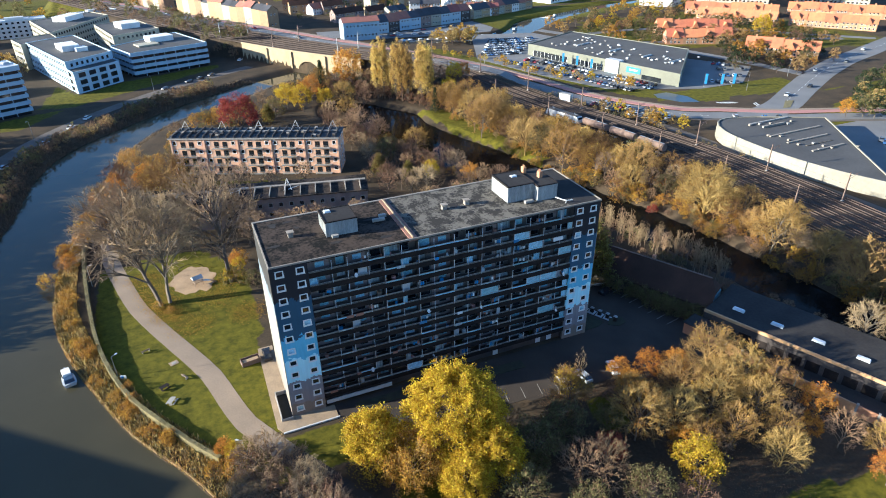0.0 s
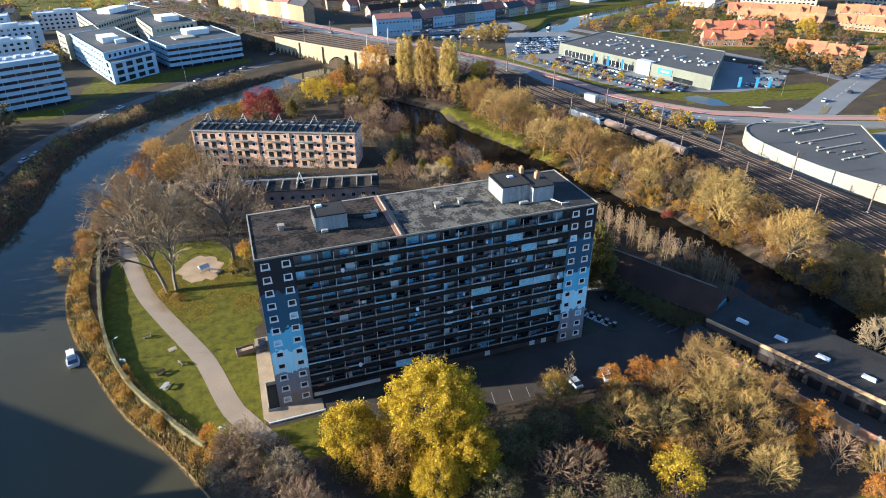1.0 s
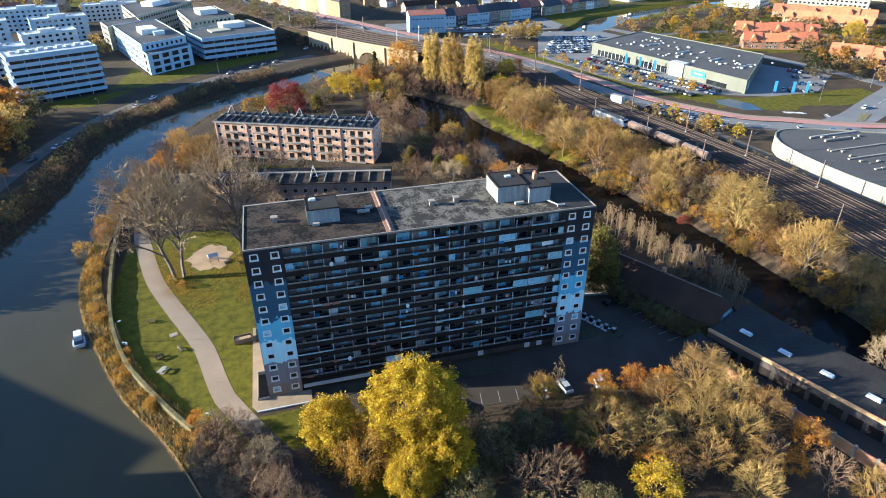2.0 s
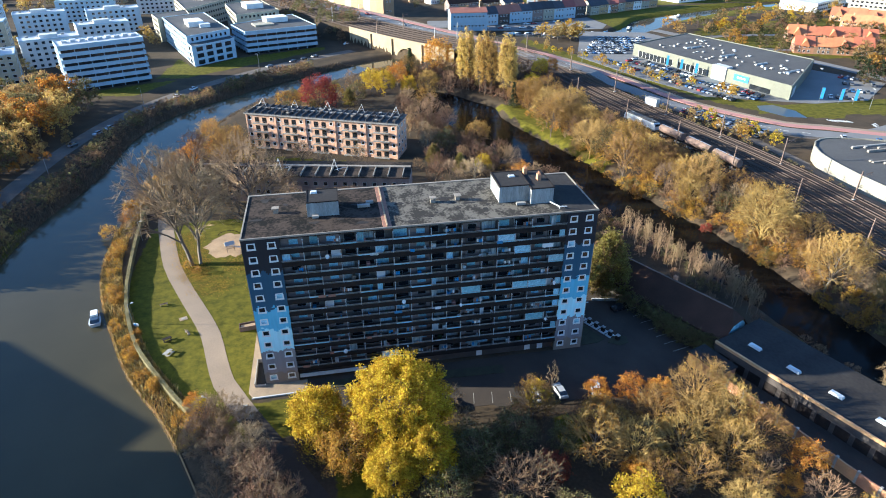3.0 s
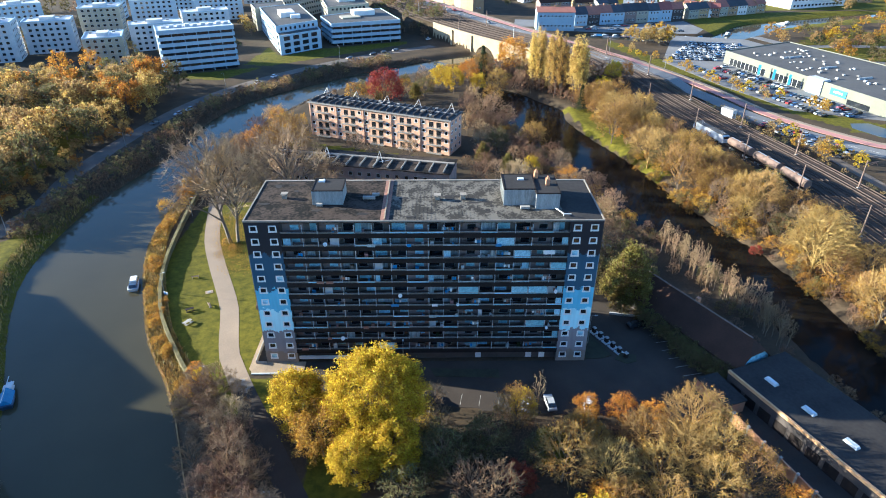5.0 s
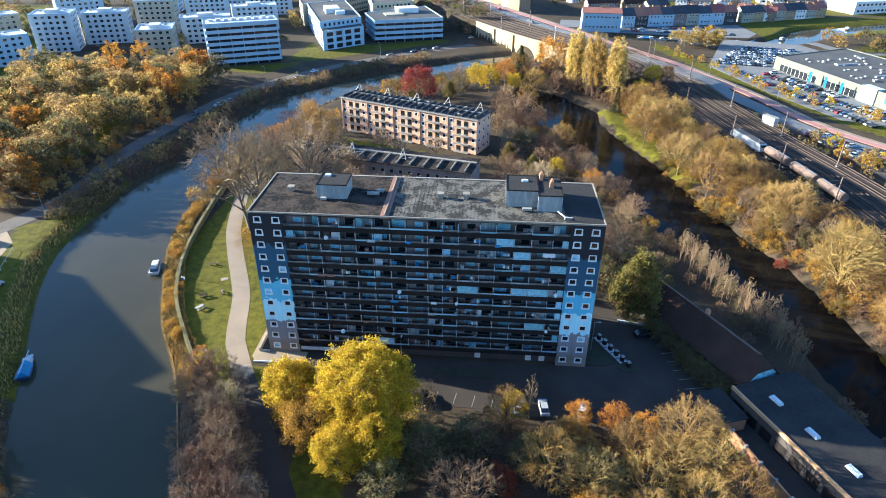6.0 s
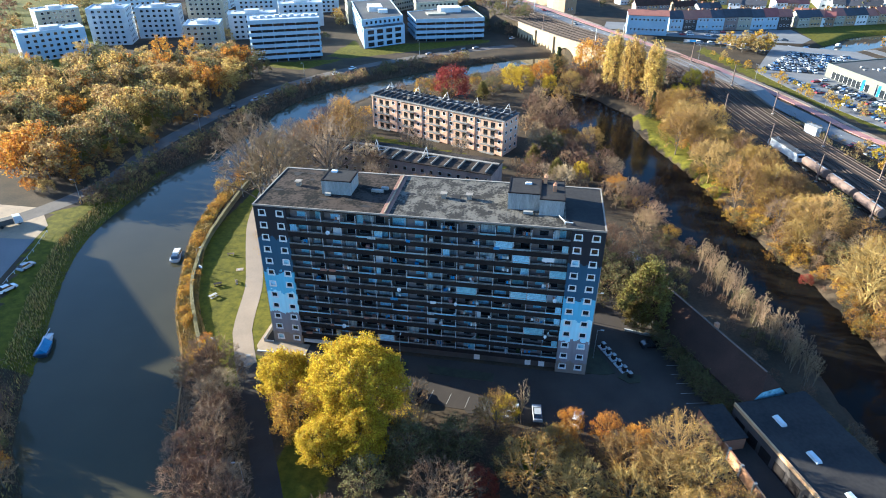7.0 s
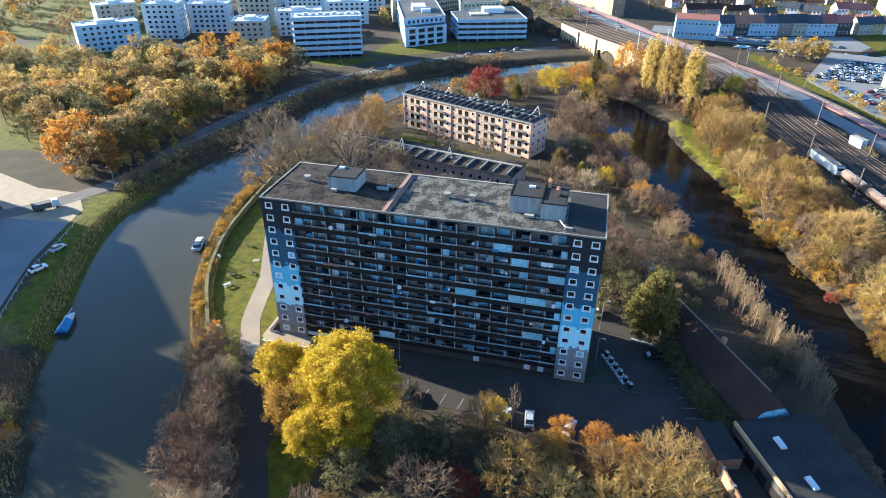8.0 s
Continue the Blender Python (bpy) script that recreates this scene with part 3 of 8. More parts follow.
def railway():
    line = RAILS
    tr = thing("railway", "railway lines on brown ballast with steel rails", "railway", kind="structure")
    a, b = sides_of(line, -RAIL_HALF + 0.6), sides_of(line, RAIL_HALF - 0.6)
    n = len(line)
    zs = [z_at(*c) + 0.12 for c in line]
    bed = Shape().add([(p.x, p.y, h) for p, h in zip(a, zs)] + [(p.x, p.y, h) for p, h in zip(b, zs)], [(i, n + i, n + i + 1, i + 1) for i in range(n - 1)])
    part("ballast_bed", bed, M["ballast"], tr)
    for off in (-12.9, -8.6, -4.3, 0.0, 4.3, 8.6, 12.9):
        for g in (-0.75, 0.75):
            s = Shape()
            e0, e1 = sides_of(line, off + g - 0.07), sides_of(line, off + g + 0.07)
            vs = [(p.x, p.y, h + 0.30) for p, h in zip(e0, zs)] + [(p.x, p.y, h + 0.30) for p, h in zip(e1, zs)] + [(p.x, p.y, h) for p, h in zip(e0, zs)] + [(p.x, p.y, h) for p, h in zip(e1, zs)]
            s.add(vs, [(i, n + i, n + i + 1, i + 1) for i in range(n - 1)] + [(i, i + 1, 2 * n + i + 1, 2 * n + i) for i in range(n - 1)] + [(n + i, 3 * n + i, 3 * n + i + 1, n + i + 1) for i in range(n - 1)])
            part("rail", s, M["rail"], tr)
    sl = Shape()
    fine = smooth_line(line[::2], 1.6)
    for off in (-12.9, -8.6, -4.3, 0.0, 4.3, 8.6, 12.9):
        pts = sides_of(fine, off)
        for i in range(1, len(pts) - 1):
            if -60 < pts[i].y < 330:
                d = (pts[i + 1] - pts[i - 1]).normalized()
                w = Vector((d.y, -d.x))
                h = z_at(*fine[i]) + 0.15
                c = [pts[i] + w * sx * 1.25 + d * sy * 0.14 for sx, sy in ((-1, -1), (1, -1), (1, 1), (-1, 1))]
                sl.add([(p.x, p.y, h) for p in c] + [(p.x, p.y, h - 0.12) for p in c], [(0, 1, 2, 3), (0, 4, 5, 1), (1, 5, 6, 2), (2, 6, 7, 3), (3, 7, 4, 0)])
    tagged(part("sleepers", sl, M["sleeper"], tr), kind="stuff")


railway()


# ---- the tower block ----
TL, TD, TH = 66.2, 18.2, 33.5
F0, FH, NF = 2.9, 2.72, 11
BX0, BX1 = 6.4, 60.2


def mural(name, plain):
    """Painted bands with ragged edges: black, navy, blue, pale blue, mauve grey, bare plinth."""
    m = mat(name, (0.1, 0.1, 0.1), scale=0.6)
    nt = m.node_tree
    nd, ln = nt.nodes, nt.links
    b = nd["Principled BSDF"]
    b.inputs["Roughness"].default_value = 0.7
    tc, sp = nd.new("ShaderNodeTexCoord"), nd.new("ShaderNodeSeparateXYZ")
    ln.new(tc.outputs["Object"], sp.inputs[0])
    horiz = nd.new("ShaderNodeMath")
    ln.new(sp.outputs["X"], horiz.inputs[0]), ln.new(sp.outputs["Y"], horiz.inputs[1])
    cut = nd.new("ShaderNodeMath")
    cut.operation = "SNAP"
    cut.inputs[1].default_value = 0.28
    ln.new(horiz.outputs[0], cut.inputs[0])
    wn_ = nd.new("ShaderNodeTexNoise")
    wn_.noise_dimensions = "2D"
    wn_.inputs["Scale"].default_value, wn_.inputs["Detail"].default_value = 0.9, 4
    lv = nd.new("ShaderNodeMath")
    lv.operation = "SNAP"
    lv.inputs[1].default_value = 4.6
    ln.new(sp.outputs["Z"], lv.inputs[0])
    cb = nd.new("ShaderNodeCombineXYZ")
    ln.new(cut.outputs[0], cb.inputs[0]), ln.new(lv.outputs[0], cb.inputs[1]), ln.new(cb.outputs[0], wn_.inputs["Vector"])
    mv = nd.new("ShaderNodeMath")
    mv.operation = "MULTIPLY_ADD"
    mv.inputs[1].default_value = 3.0
    ln.new(wn_.outputs[0], mv.inputs[0]), ln.new(sp.outputs["Z"], mv.inputs[2])
    dv = nd.new("ShaderNodeMath")
    dv.operation = "DIVIDE"
    dv.inputs[1].default_value = 40.0
    ln.new(mv.outputs[0], dv.inputs[0])
    rp = nd.new("ShaderNodeValToRGB")
    cr = rp.color_ramp
    cr.interpolation = "CONSTANT"
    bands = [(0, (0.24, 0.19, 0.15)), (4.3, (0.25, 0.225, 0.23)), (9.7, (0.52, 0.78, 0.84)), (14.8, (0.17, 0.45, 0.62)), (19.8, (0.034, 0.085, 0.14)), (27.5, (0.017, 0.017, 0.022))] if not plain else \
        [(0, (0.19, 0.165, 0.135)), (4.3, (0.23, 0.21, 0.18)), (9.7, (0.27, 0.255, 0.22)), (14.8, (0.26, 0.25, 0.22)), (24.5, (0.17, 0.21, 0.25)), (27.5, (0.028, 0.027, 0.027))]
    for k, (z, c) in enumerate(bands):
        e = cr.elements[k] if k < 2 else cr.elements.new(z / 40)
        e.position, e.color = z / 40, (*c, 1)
    ln.new(dv.outputs[0], rp.inputs[0])
    nz = nd.new("ShaderNodeTexNoise")
    nz.inputs["Scale"].default_value, nz.inputs["Detail"].default_value = 0.7, 6
    mp = nd.new("ShaderNodeMapping")
    mp.inputs["Scale"].default_value = (2, 2, 0.3)
    ln.new(tc.outputs["Object"], mp.inputs[0]), ln.new(mp.outputs[0], nz.inputs["Vector"])
    mr = nd.new("ShaderNodeMapRange")
    mr.inputs[3].default_value, mr.inputs[4].default_value = 0.72, 1.2
    hs = nd.new("ShaderNodeHueSaturation")
    ln.new(nz.outputs[0], mr.inputs[0]), ln.new(mr.outputs[0], hs.inputs["Value"]), ln.new(rp.outputs[0], hs.inputs["Color"]), ln.new(hs.outputs[0], b.inputs["Base Color"])
    return m


M["mural"] = mural("painted_mural_render", False)
M["gable"] = mural("pale_gable_render", True)


def ring(w, h, t, d0, d1, sill=False):
    """A window frame in the xz plane, centre at the origin, from y=d0 back to y=d1; one piece, with a wider foot where it has a sill."""
    s = Shape()
    k = 0.1 if sill else 0.0
    out = [(-w / 2 - k, -h / 2 - k), (w / 2 + k, -h / 2 - k), (w / 2, h / 2), (-w / 2, h / 2)]
    inn = [(-w / 2 + t, -h / 2 + t), (w / 2 - t, -h / 2 + t), (w / 2 - t, h / 2 - t), (-w / 2 + t, h / 2 - t)]
    vs = [(x, d0, z) for x, z in out] + [(x, d0, z) for x, z in inn] + [(x, d1, z) for x, z in out] + [(x, d1, z) for x, z in inn]
    fs = []
    for i in range(4):
        j = (i + 1) % 4
        fs += [(i, j, 4 + j, 4 + i), (4 + i, 4 + j, 12 + j, 12 + i), (j, i, 8 + i, 8 + j)]
    return s.add(vs, fs)


def pierced(x0, x1, z0, z1, holes, y0, y1):
    """A wall in the xz plane from y0 (front) to y1 with openings (hx0, hx1, hz0, hz1) that go through it."""
    s = Shape()
    xs = sorted({x0, x1, *[h[0] for h in holes], *[h[1] for h in holes]})
    zs = sorted({z0, z1, *[h[2] for h in holes], *[h[3] for h in holes]})
    for i in range(len(xs) - 1):
        for j in range(len(zs) - 1):
            cx, cz = (xs[i] + xs[i + 1]) / 2, (zs[j] + zs[j + 1]) / 2
            if not any(h[0] < cx < h[1] and h[2] < cz < h[3] for h in holes):
                s.add([(xs[i], y0, zs[j]), (xs[i + 1], y0, zs[j]), (xs[i + 1], y0, zs[j + 1]), (xs[i], y0, zs[j + 1])], [(0, 1, 2, 3)])
    for a, b, c, d in holes:
        s.add([(a, y0, c), (b, y0, c), (b, y0, d), (a, y0, d), (a, y1, c), (b, y1, c), (b, y1, d), (a, y1, d)], [(0, 4, 5, 1), (1, 5, 6, 2), (2, 6, 7, 3), (3, 7, 4, 0)])
    s.add([(x0, y0, z0), (x1, y0, z0), (x1, y0, z1), (x0, y0, z1), (x0, y1, z0), (x1, y1, z0), (x1, y1, z1), (x0, y1, z1)], [(0, 4, 7, 3), (1, 2, 6, 5), (3, 7, 6, 2), (0, 1, 5, 4)])
    return s


def tower():
    rnd = random.Random(5)
    tw = thing("apartment_tower", "eleven-storey slab block with dark balconies and blue painted ends", "apartment block")
    core = Shape()
    core.box(BX0, BX1, 1.75, TD, 0, TH - 0.75)
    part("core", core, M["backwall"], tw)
    tall = [31.65 - FH * k for k in range(12)]
    frame_me = ring(1.42, 1.34, 0.18, -0.05, 0.16, True).mesh("window_frame", M["white"])
    pane_me = Shape().box(-0.55, 0.55, 0.10, 0.12, -0.52, 0.52).mesh("pane", M["glass"])
    pane_b = Shape().box(-0.55, 0.55, 0.10, 0.12, -0.52, 0.52).mesh("pane", M["glassblue"])
    for x0, x1, cols in ((0, BX0, (1.55, 5.1)), (BX1, TL, (BX1 + 1.35, BX1 + 4.5))):
        holes = [(c - 0.62, c + 0.62, z - 0.6, z + 0.6) for c in cols for z in tall]
        part("end_wall", pierced(x0, x1, 0, TH - 0.35, holes, 0, 0.35), M["mural"], tw, "end wall painted in ragged black, navy, pale blue and grey bands")
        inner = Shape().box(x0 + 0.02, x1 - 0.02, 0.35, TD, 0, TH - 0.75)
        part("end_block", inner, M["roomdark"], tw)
        for c in cols:
            for z in tall:
                w = part("window", frame_me, M["white"], tw, at=pose(c, 0, z))
                part("pane", pane_b if rnd.random() < 0.12 else pane_me, M["glass"], w)
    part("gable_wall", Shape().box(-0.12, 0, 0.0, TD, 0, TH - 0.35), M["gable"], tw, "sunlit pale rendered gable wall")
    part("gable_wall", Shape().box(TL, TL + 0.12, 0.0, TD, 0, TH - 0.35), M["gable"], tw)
    stair = Shape().box(-2.3, -2.1, -0.6, 7.2, 0.16, 1.1).box(-2.1, -0.12, 7.0, 7.2, 0.16, 1.1).box(-2.1, -0.12, -0.6, -0.4, 0.16, 0.6)
    part("basement_stair_wall", stair, M["concrete"], tw)
    # flat black slab on the paving stands for the pit's shade
    part("stair_well_shade", Shape().box(-2.1, -0.13, -0.4, 7.0, 0.1, 0.19), M["tyre"], tw, "flat black slab standing for the shaded stair well")
    # balconies
    widths = (4.1, 2.8, 3.8, 3.0, 3.3, 3.3, 3.0, 4.1, 2.9, 2.9, 4.0, 3.0, 3.4, 3.2, 3.9, 3.1)
    edges = [BX0]
    for w in widths:
        edges.append(edges[-1] + w * (BX1 - BX0) / sum(widths))
    win_me = ring(1.0, 1.0, 0.04, -0.06, 0.0).mesh("window_frame", M["concrete"])
    pane = Shape().box(-0.46, 0.46, -0.02, -0.005, -0.46, 0.46)
    panes = {"glass": pane.mesh("pane", M["glass"]), "curtain": pane.mesh("pane", M["curtain"]), "glassblue": pane.mesh("pane", M["glassblue"])}
    post_me = Shape().box(-0.05, 0.05, -0.05, 0.05, 0, 1.0).box(-0.1, 0.1, -0.1, 0.05, 0.94, 1.0).mesh("post", M["lightgrey"])
    fin_me = Shape().box(-0.06, 0.06, 0.05, 1.75, 0, 1).mesh("divider", M["darkwall"])
    box = Shape().box(-0.5, 0.5, -0.02, 0.02, 0, 1)
    scr = {k: box.mesh("screen", M[k]) for k in ("glassblue", "curtain", "lightgrey", "railpanel")}
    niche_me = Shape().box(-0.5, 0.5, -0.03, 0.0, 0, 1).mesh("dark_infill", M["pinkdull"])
    for f in range(NF):
        z = F0 + FH * f
        part("balcony_floor", Shape().box(BX0, BX1, -0.1, 1.75, z - 0.22, z), M["darkwall"], tw)
        part("parapet", Shape().box(BX0 + 0.01, BX1 - 0.01, -0.22, -0.1, z - 0.38, z + 0.58), M["darkband"], tw, "long dark balcony parapet")
        part("lintel", Shape().box(BX0 + 0.02, BX1 - 0.02, -0.16, -0.06, z - 0.43, z - 0.38), M["darkwall"], tw)
        part("handrail", Shape().box(BX0, BX1, -0.22, -0.14, z + 0.90, z + 0.955), M["railgrey"], tw, "pale handrail")
        for k in range(len(widths)):
            x0, x1 = edges[k], edges[k + 1]
            c, w = (x0 + x1) / 2, x1 - x0
            big = w > 3.6
            if k:
                part("post", post_me, None, tw, at=pose(x0, -0.13, z + 0.58) @ Matrix.Diagonal((1, 1, FH - 0.98, 1)))
                if k % 2 == 0:
                    part("divider", fin_me, None, tw, at=pose(x0, 0, z) @ Matrix.Diagonal((1, 1, FH - 0.22, 1)))
            r = rnd.random()
            if big:
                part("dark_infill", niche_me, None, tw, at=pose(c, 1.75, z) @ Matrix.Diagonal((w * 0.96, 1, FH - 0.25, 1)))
                w_ = part("window", win_me, None, tw, at=pose(c + 0.3, 1.71, z + 1.0) @ Matrix.Diagonal((1.7, 1, 1.1, 1)))
                part("pane", panes["glassblue" if r < 0.6 else "glass"], None, w_)
            else:
                ww = w * rnd.choice((0.55, 0.72, 0.9))
                w_ = part("window", win_me, None, tw, at=pose(c + (w * 0.9 - ww) * rnd.choice((-0.5, 0.5)), 1.75, z + 1.16) @ Matrix.Diagonal((ww, 1, rnd.choice((2.0, 2.0, 1.4)), 1)))
                part("pane", panes["glass" if r < 0.5 else ("glassblue" if r < 0.72 else "curtain")], None, w_)
            r2 = rnd.random()
            if r2 < 0.055:
                part("screen", scr["glassblue"], None, tw, at=pose(c, -0.05, z + 0.58) @ Matrix.Diagonal((w * 0.93, 1, FH - 1.1, 1)))
            elif r2 < 0.22:
                ww = w * rnd.uniform(0.25, 0.5)
                part("screen", scr[rnd.choice(("glassblue", "glassblue", "curtain", "lightgrey"))], None, tw, at=pose(c + rnd.choice((-1, 1)) * (w - ww) * 0.45, 0.7, z) @ Matrix.Diagonal((ww, 1, FH - 0.4, 1)))
            if r2 >= 0.055:
                part("railing_panel", scr["glassblue" if r2 > 0.87 else ("curtain" if r2 > 0.76 else "railpanel")], None, tw, at=pose(c, -0.09, z + 0.58) @ Matrix.Diagonal((w * 0.94, 1, 0.16 if r2 < 0.6 else 0.28, 1)))
        if f % 2 == 1 or f == 4:
            part("screen", scr["glassblue"], None, tw, "pale blue partition at the balcony's end", at=pose(BX1 - 0.75, 0.1, z) @ Matrix.Diagonal((1.1, 1, FH - 0.45, 1)))
    # ground level
    part("base_wall", Shape().box(BX0, BX1, 1.2, 1.75, 0, F0 - 0.3), M["darkwall"], tw)
    door = Shape().box(-0.6, 0.6, -0.06, 0, 0, 2.1).mesh("door", M["white"])
    for x in (44.0, 54.6, 57.4):
        part("door", door, M["white"], tw, "pale entrance door", at=pose(x, 1.2, 0.1))
    part("ground_balcony", Shape().box(BX0 + 0.3, 20, -0.1, 0.1, 0.9, 1.7), M["lightgrey"], tw, "pale ground-floor balcony front")
    # roof
    z = TH - 0.75
    part("roof_deck", Shape().box(0.1, 25.0, 0.02, TD - 0.3, z, TH - 0.25), M["bitumen"], tw, "brown-black bitumen roof")
    part("roof_deck", Shape().box(26.6, 59.2, 0.02, TD - 0.3, z, TH - 0.25), M["roofgrey"], tw, "patchy grey corrugated roof")
    part("roof_deck", Shape().box(59.2, TL - 0.1, 0.02, TD - 0.3, z, TH - 0.25), M["tar"], tw, "black tarred roof")
    part("roof_seam", Shape().box(25.0, 26.6, 0.02, TD - 0.3, z, TH - 0.1), M["rust"], tw, "rust-red raised expansion joint")
    part("roof_seam_wall", Shape().box(25.65, 25.9, 0.1, TD - 0.3, z, TH + 0.15), M["plaza"], tw)
    ribs = Shape()
    for k in range(44):
        x = 27.0 + k * 0.73
        ribs.box(x, x + 0.07, 0.35, TD - 0.35, TH - 0.25, TH - 0.228)
    part("roof_rib", ribs, M["roofgrey"], tw)
    rp_ = random.Random(17)
    for k in range(34):
        left = k < 14
        x, y = (rp_.uniform(1.5, 23) if left else rp_.uniform(28, 58)), rp_.uniform(1.5, TD - 2)
        w, d = rp_.uniform(0.4, 1.7), rp_.uniform(0.3, 0.8)
        if 10 < x < 19 and y > 5 or 47 < x and y > 3.5:
            continue
        zt_ = TH - 0.224 + 0.004 * (k % 3)
        n = 9
        pts = [(x + w * (0.45 + 0.75 * rp_.random()) * math.cos(2 * math.pi * q / n), y + d * (0.45 + 0.75 * rp_.random()) * math.sin(2 * math.pi * q / n)) for q in range(n)]
        part("roof_patch", Shape().prism(pts, TH - 0.25, zt_), M["tar"], tw, "tar patch on the roof" if k == 0 else "")
    cop = Shape()
    cop.box(-0.15, TL + 0.15, -0.2, 0.02, TH - 0.42, TH - 0.1), cop.box(-0.15, TL + 0.15, TD - 0.3, TD + 0.15, TH - 0.4, TH - 0.1)
    cop.box(-0.15, 0.1, 0.02, TD - 0.3, TH - 0.4, TH - 0.1), cop.box(TL - 0.1, TL + 0.15, 0.02, TD - 0.3, TH - 0.4, TH - 0.1)
    part("coping", cop, M["tanwall"], tw, "weathered grey roof edging")
    zb = TH - 0.25

    rib_me = Shape().box(-0.035, 0.035, -0.035, 0.035, 0, 1).mesh("rib", M["zinc"])

    def ribbed(name, x0, x1, y0, y1, z0, z1, parent, label=""):
        p_ = part(name, Shape().box(x0, x1, y0, y1, z0, z1), M["zinc"], parent, label)
        if name == "penthouse":
            for n, fx in ((int((x1 - x0) / 0.75), True), (int((y1 - y0) / 0.75), False)):
                for k in range(n + 1):
                    at = (x0 + (x1 - x0) * k / n, y0 - 0.03) if fx else (x0 - 0.03, y0 + (y1 - y0) * k / n)
                    part("rib", rib_me, None, p_, at=pose(at[0], at[1], z0) @ Matrix.Diagonal((1, 1, z1 - z0, 1)))
        return p_

    def rim(x0, x1, y0, y1, z):
        s = Shape()
        s.box(x0 - 0.1, x1 + 0.1, y0 - 0.1, y0 + 0.12, z - 0.12, z + 0.08), s.box(x0 - 0.1, x1 + 0.1, y1 - 0.12, y1 + 0.1, z - 0.25, z + 0.12)
        s.box(x0 - 0.1, x0 + 0.12, y0 + 0.12, y1 - 0.12, z - 0.25, z + 0.12), s.box(x1 - 0.12, x1 + 0.1, y0 + 0.12, y1 - 0.12, z - 0.25, z + 0.12)
        return s

    for boxes in (((11.6, 17.4, 6.8, 12.4, 36.2),), ((48.3, 54.2, 6.2, 13.2, 36.7), (54.2, 58.7, 4.6, 13.2, 36.5))):
        ph = ribbed("penthouse", *boxes[0][:4], zb, boxes[0][4], tw, "ribbed pale metal lift house")
        for x0, x1, y0, y1, zt in boxes:
            if (x0, x1, y0, y1, zt) != boxes[0]:
                ribbed("annex", x0, x1, y0, y1, zb, zt, ph)
            part("flat_roof", Shape().box(x0 + 0.12, x1 - 0.12, y0 + 0.12, y1 - 0.12, zt, zt + 0.04), M["tar"], ph)
            part("rim", rim(x0, x1, y0, y1, zt), M["darkband"], ph)
    part("roof_hatch", Shape().box(12.3, 13.6, 10.6, 11.6, 36.24, 36.55, taper=0.12), M["skylight"], tw)
    part("roof_hatch", Shape().box(51.2, 52.5, 10.2, 11.1, 36.74, 37.0, taper=0.12), M["skylight"], tw)
    for x, y, zz in ((55.0, 12.0, 36.54), (56.8, 8.6, 36.54)):
        st = Shape().box(x - 0.35, x + 0.35, y - 0.5, y + 0.5, zz, zz + 1.3)
        st.rod((x, y - 0.2, zz + 1.3), (x, y - 0.2, zz + 1.7), 0.15), st.rod((x, y + 0.2, zz + 1.3), (x, y + 0.2, zz + 1.7), 0.15)
        part("chimney", st, M["brick"], tw)
    for x, y in ((5.6, 9.8), (35.6, 9.0), (40.6, 9.3)):
        v = Shape().box(x - 0.45, x + 0.45, y - 0.45, y + 0.45, zb, zb + 0.75)
        v.box(x - 0.65, x + 0.65, y - 0.6, y + 0.6, zb + 0.95, zb + 1.08)
        for a in (-0.4, 0.4):
            for c in (-0.4, 0.4):
                v.box(x + a - 0.06, x + a + 0.06, y + c - 0.06, y + c + 0.06, zb + 0.75, zb + 0.95)
        part("roof_vent", v, M["tanwall"], tw)
    for x, y, w in ((22.2, 9.2, 2.4), (23.4, 10.6, 1.4), (52.2, 4.6, 1.8), (13.0, 6.1, 1.2)):
        part("roof_duct", Shape().box(x - w / 2, x + w / 2, y - 0.35, y + 0.35, zb + 0.15, zb + 0.6).box(x - w / 2, x + w / 2, y - 0.1, y + 0.1, zb, zb + 0.15), M["concrete"], tw)
    pipe = Shape().rod((57.9, 3.9, zb + 0.5), (59.0, 1.6, zb + 0.5), 0.12).rod((59.0, 1.6, zb + 0.5), (60.4, 1.4, zb + 0.5), 0.12).rod((59, 1.6, zb), (59, 1.6, zb + 0.5), 0.1)
    part("roof_pipe", pipe, M["lightgrey"], tw)


tower()


# ---- other buildings ----
def edge_frames(poly):
    """For each side of a footprint, anticlockwise: the pose with x along the side and -y outwards, and its length."""
    n = len(poly)
    area = sum(poly[i][0] * poly[(i + 1) % n][1] - poly[(i + 1) % n][0] * poly[i][1] for i in range(n))
    if area < 0:
        poly = list(reversed(poly))
    out = []
    for i in range(n):
        a, b = Vector(poly[i]), Vector(poly[(i + 1) % n])
        d = b - a
        out.append((pose(a.x, a.y, 0, 0, 0, math.degrees(math.atan2(d.y, d.x))), d.length))
    return out


def shrink(poly, by):
    c = Vector((sum(p[0] for p in poly) / len(poly), sum(p[1] for p in poly) / len(poly)))
    return [tuple(Vector(p) + (c - Vector(p)).normalized() * by) for p in poly]


def rim_of(poly, z0, z1, t=0.35):
    s = Shape()
    for m, ln_ in edge_frames(poly):
        sub = Shape().box(0, ln_, -0.05, t, z0, z1)
        s.add([m @ Vector(v) for v in sub.v], sub.f)
    return s


WIN = {}


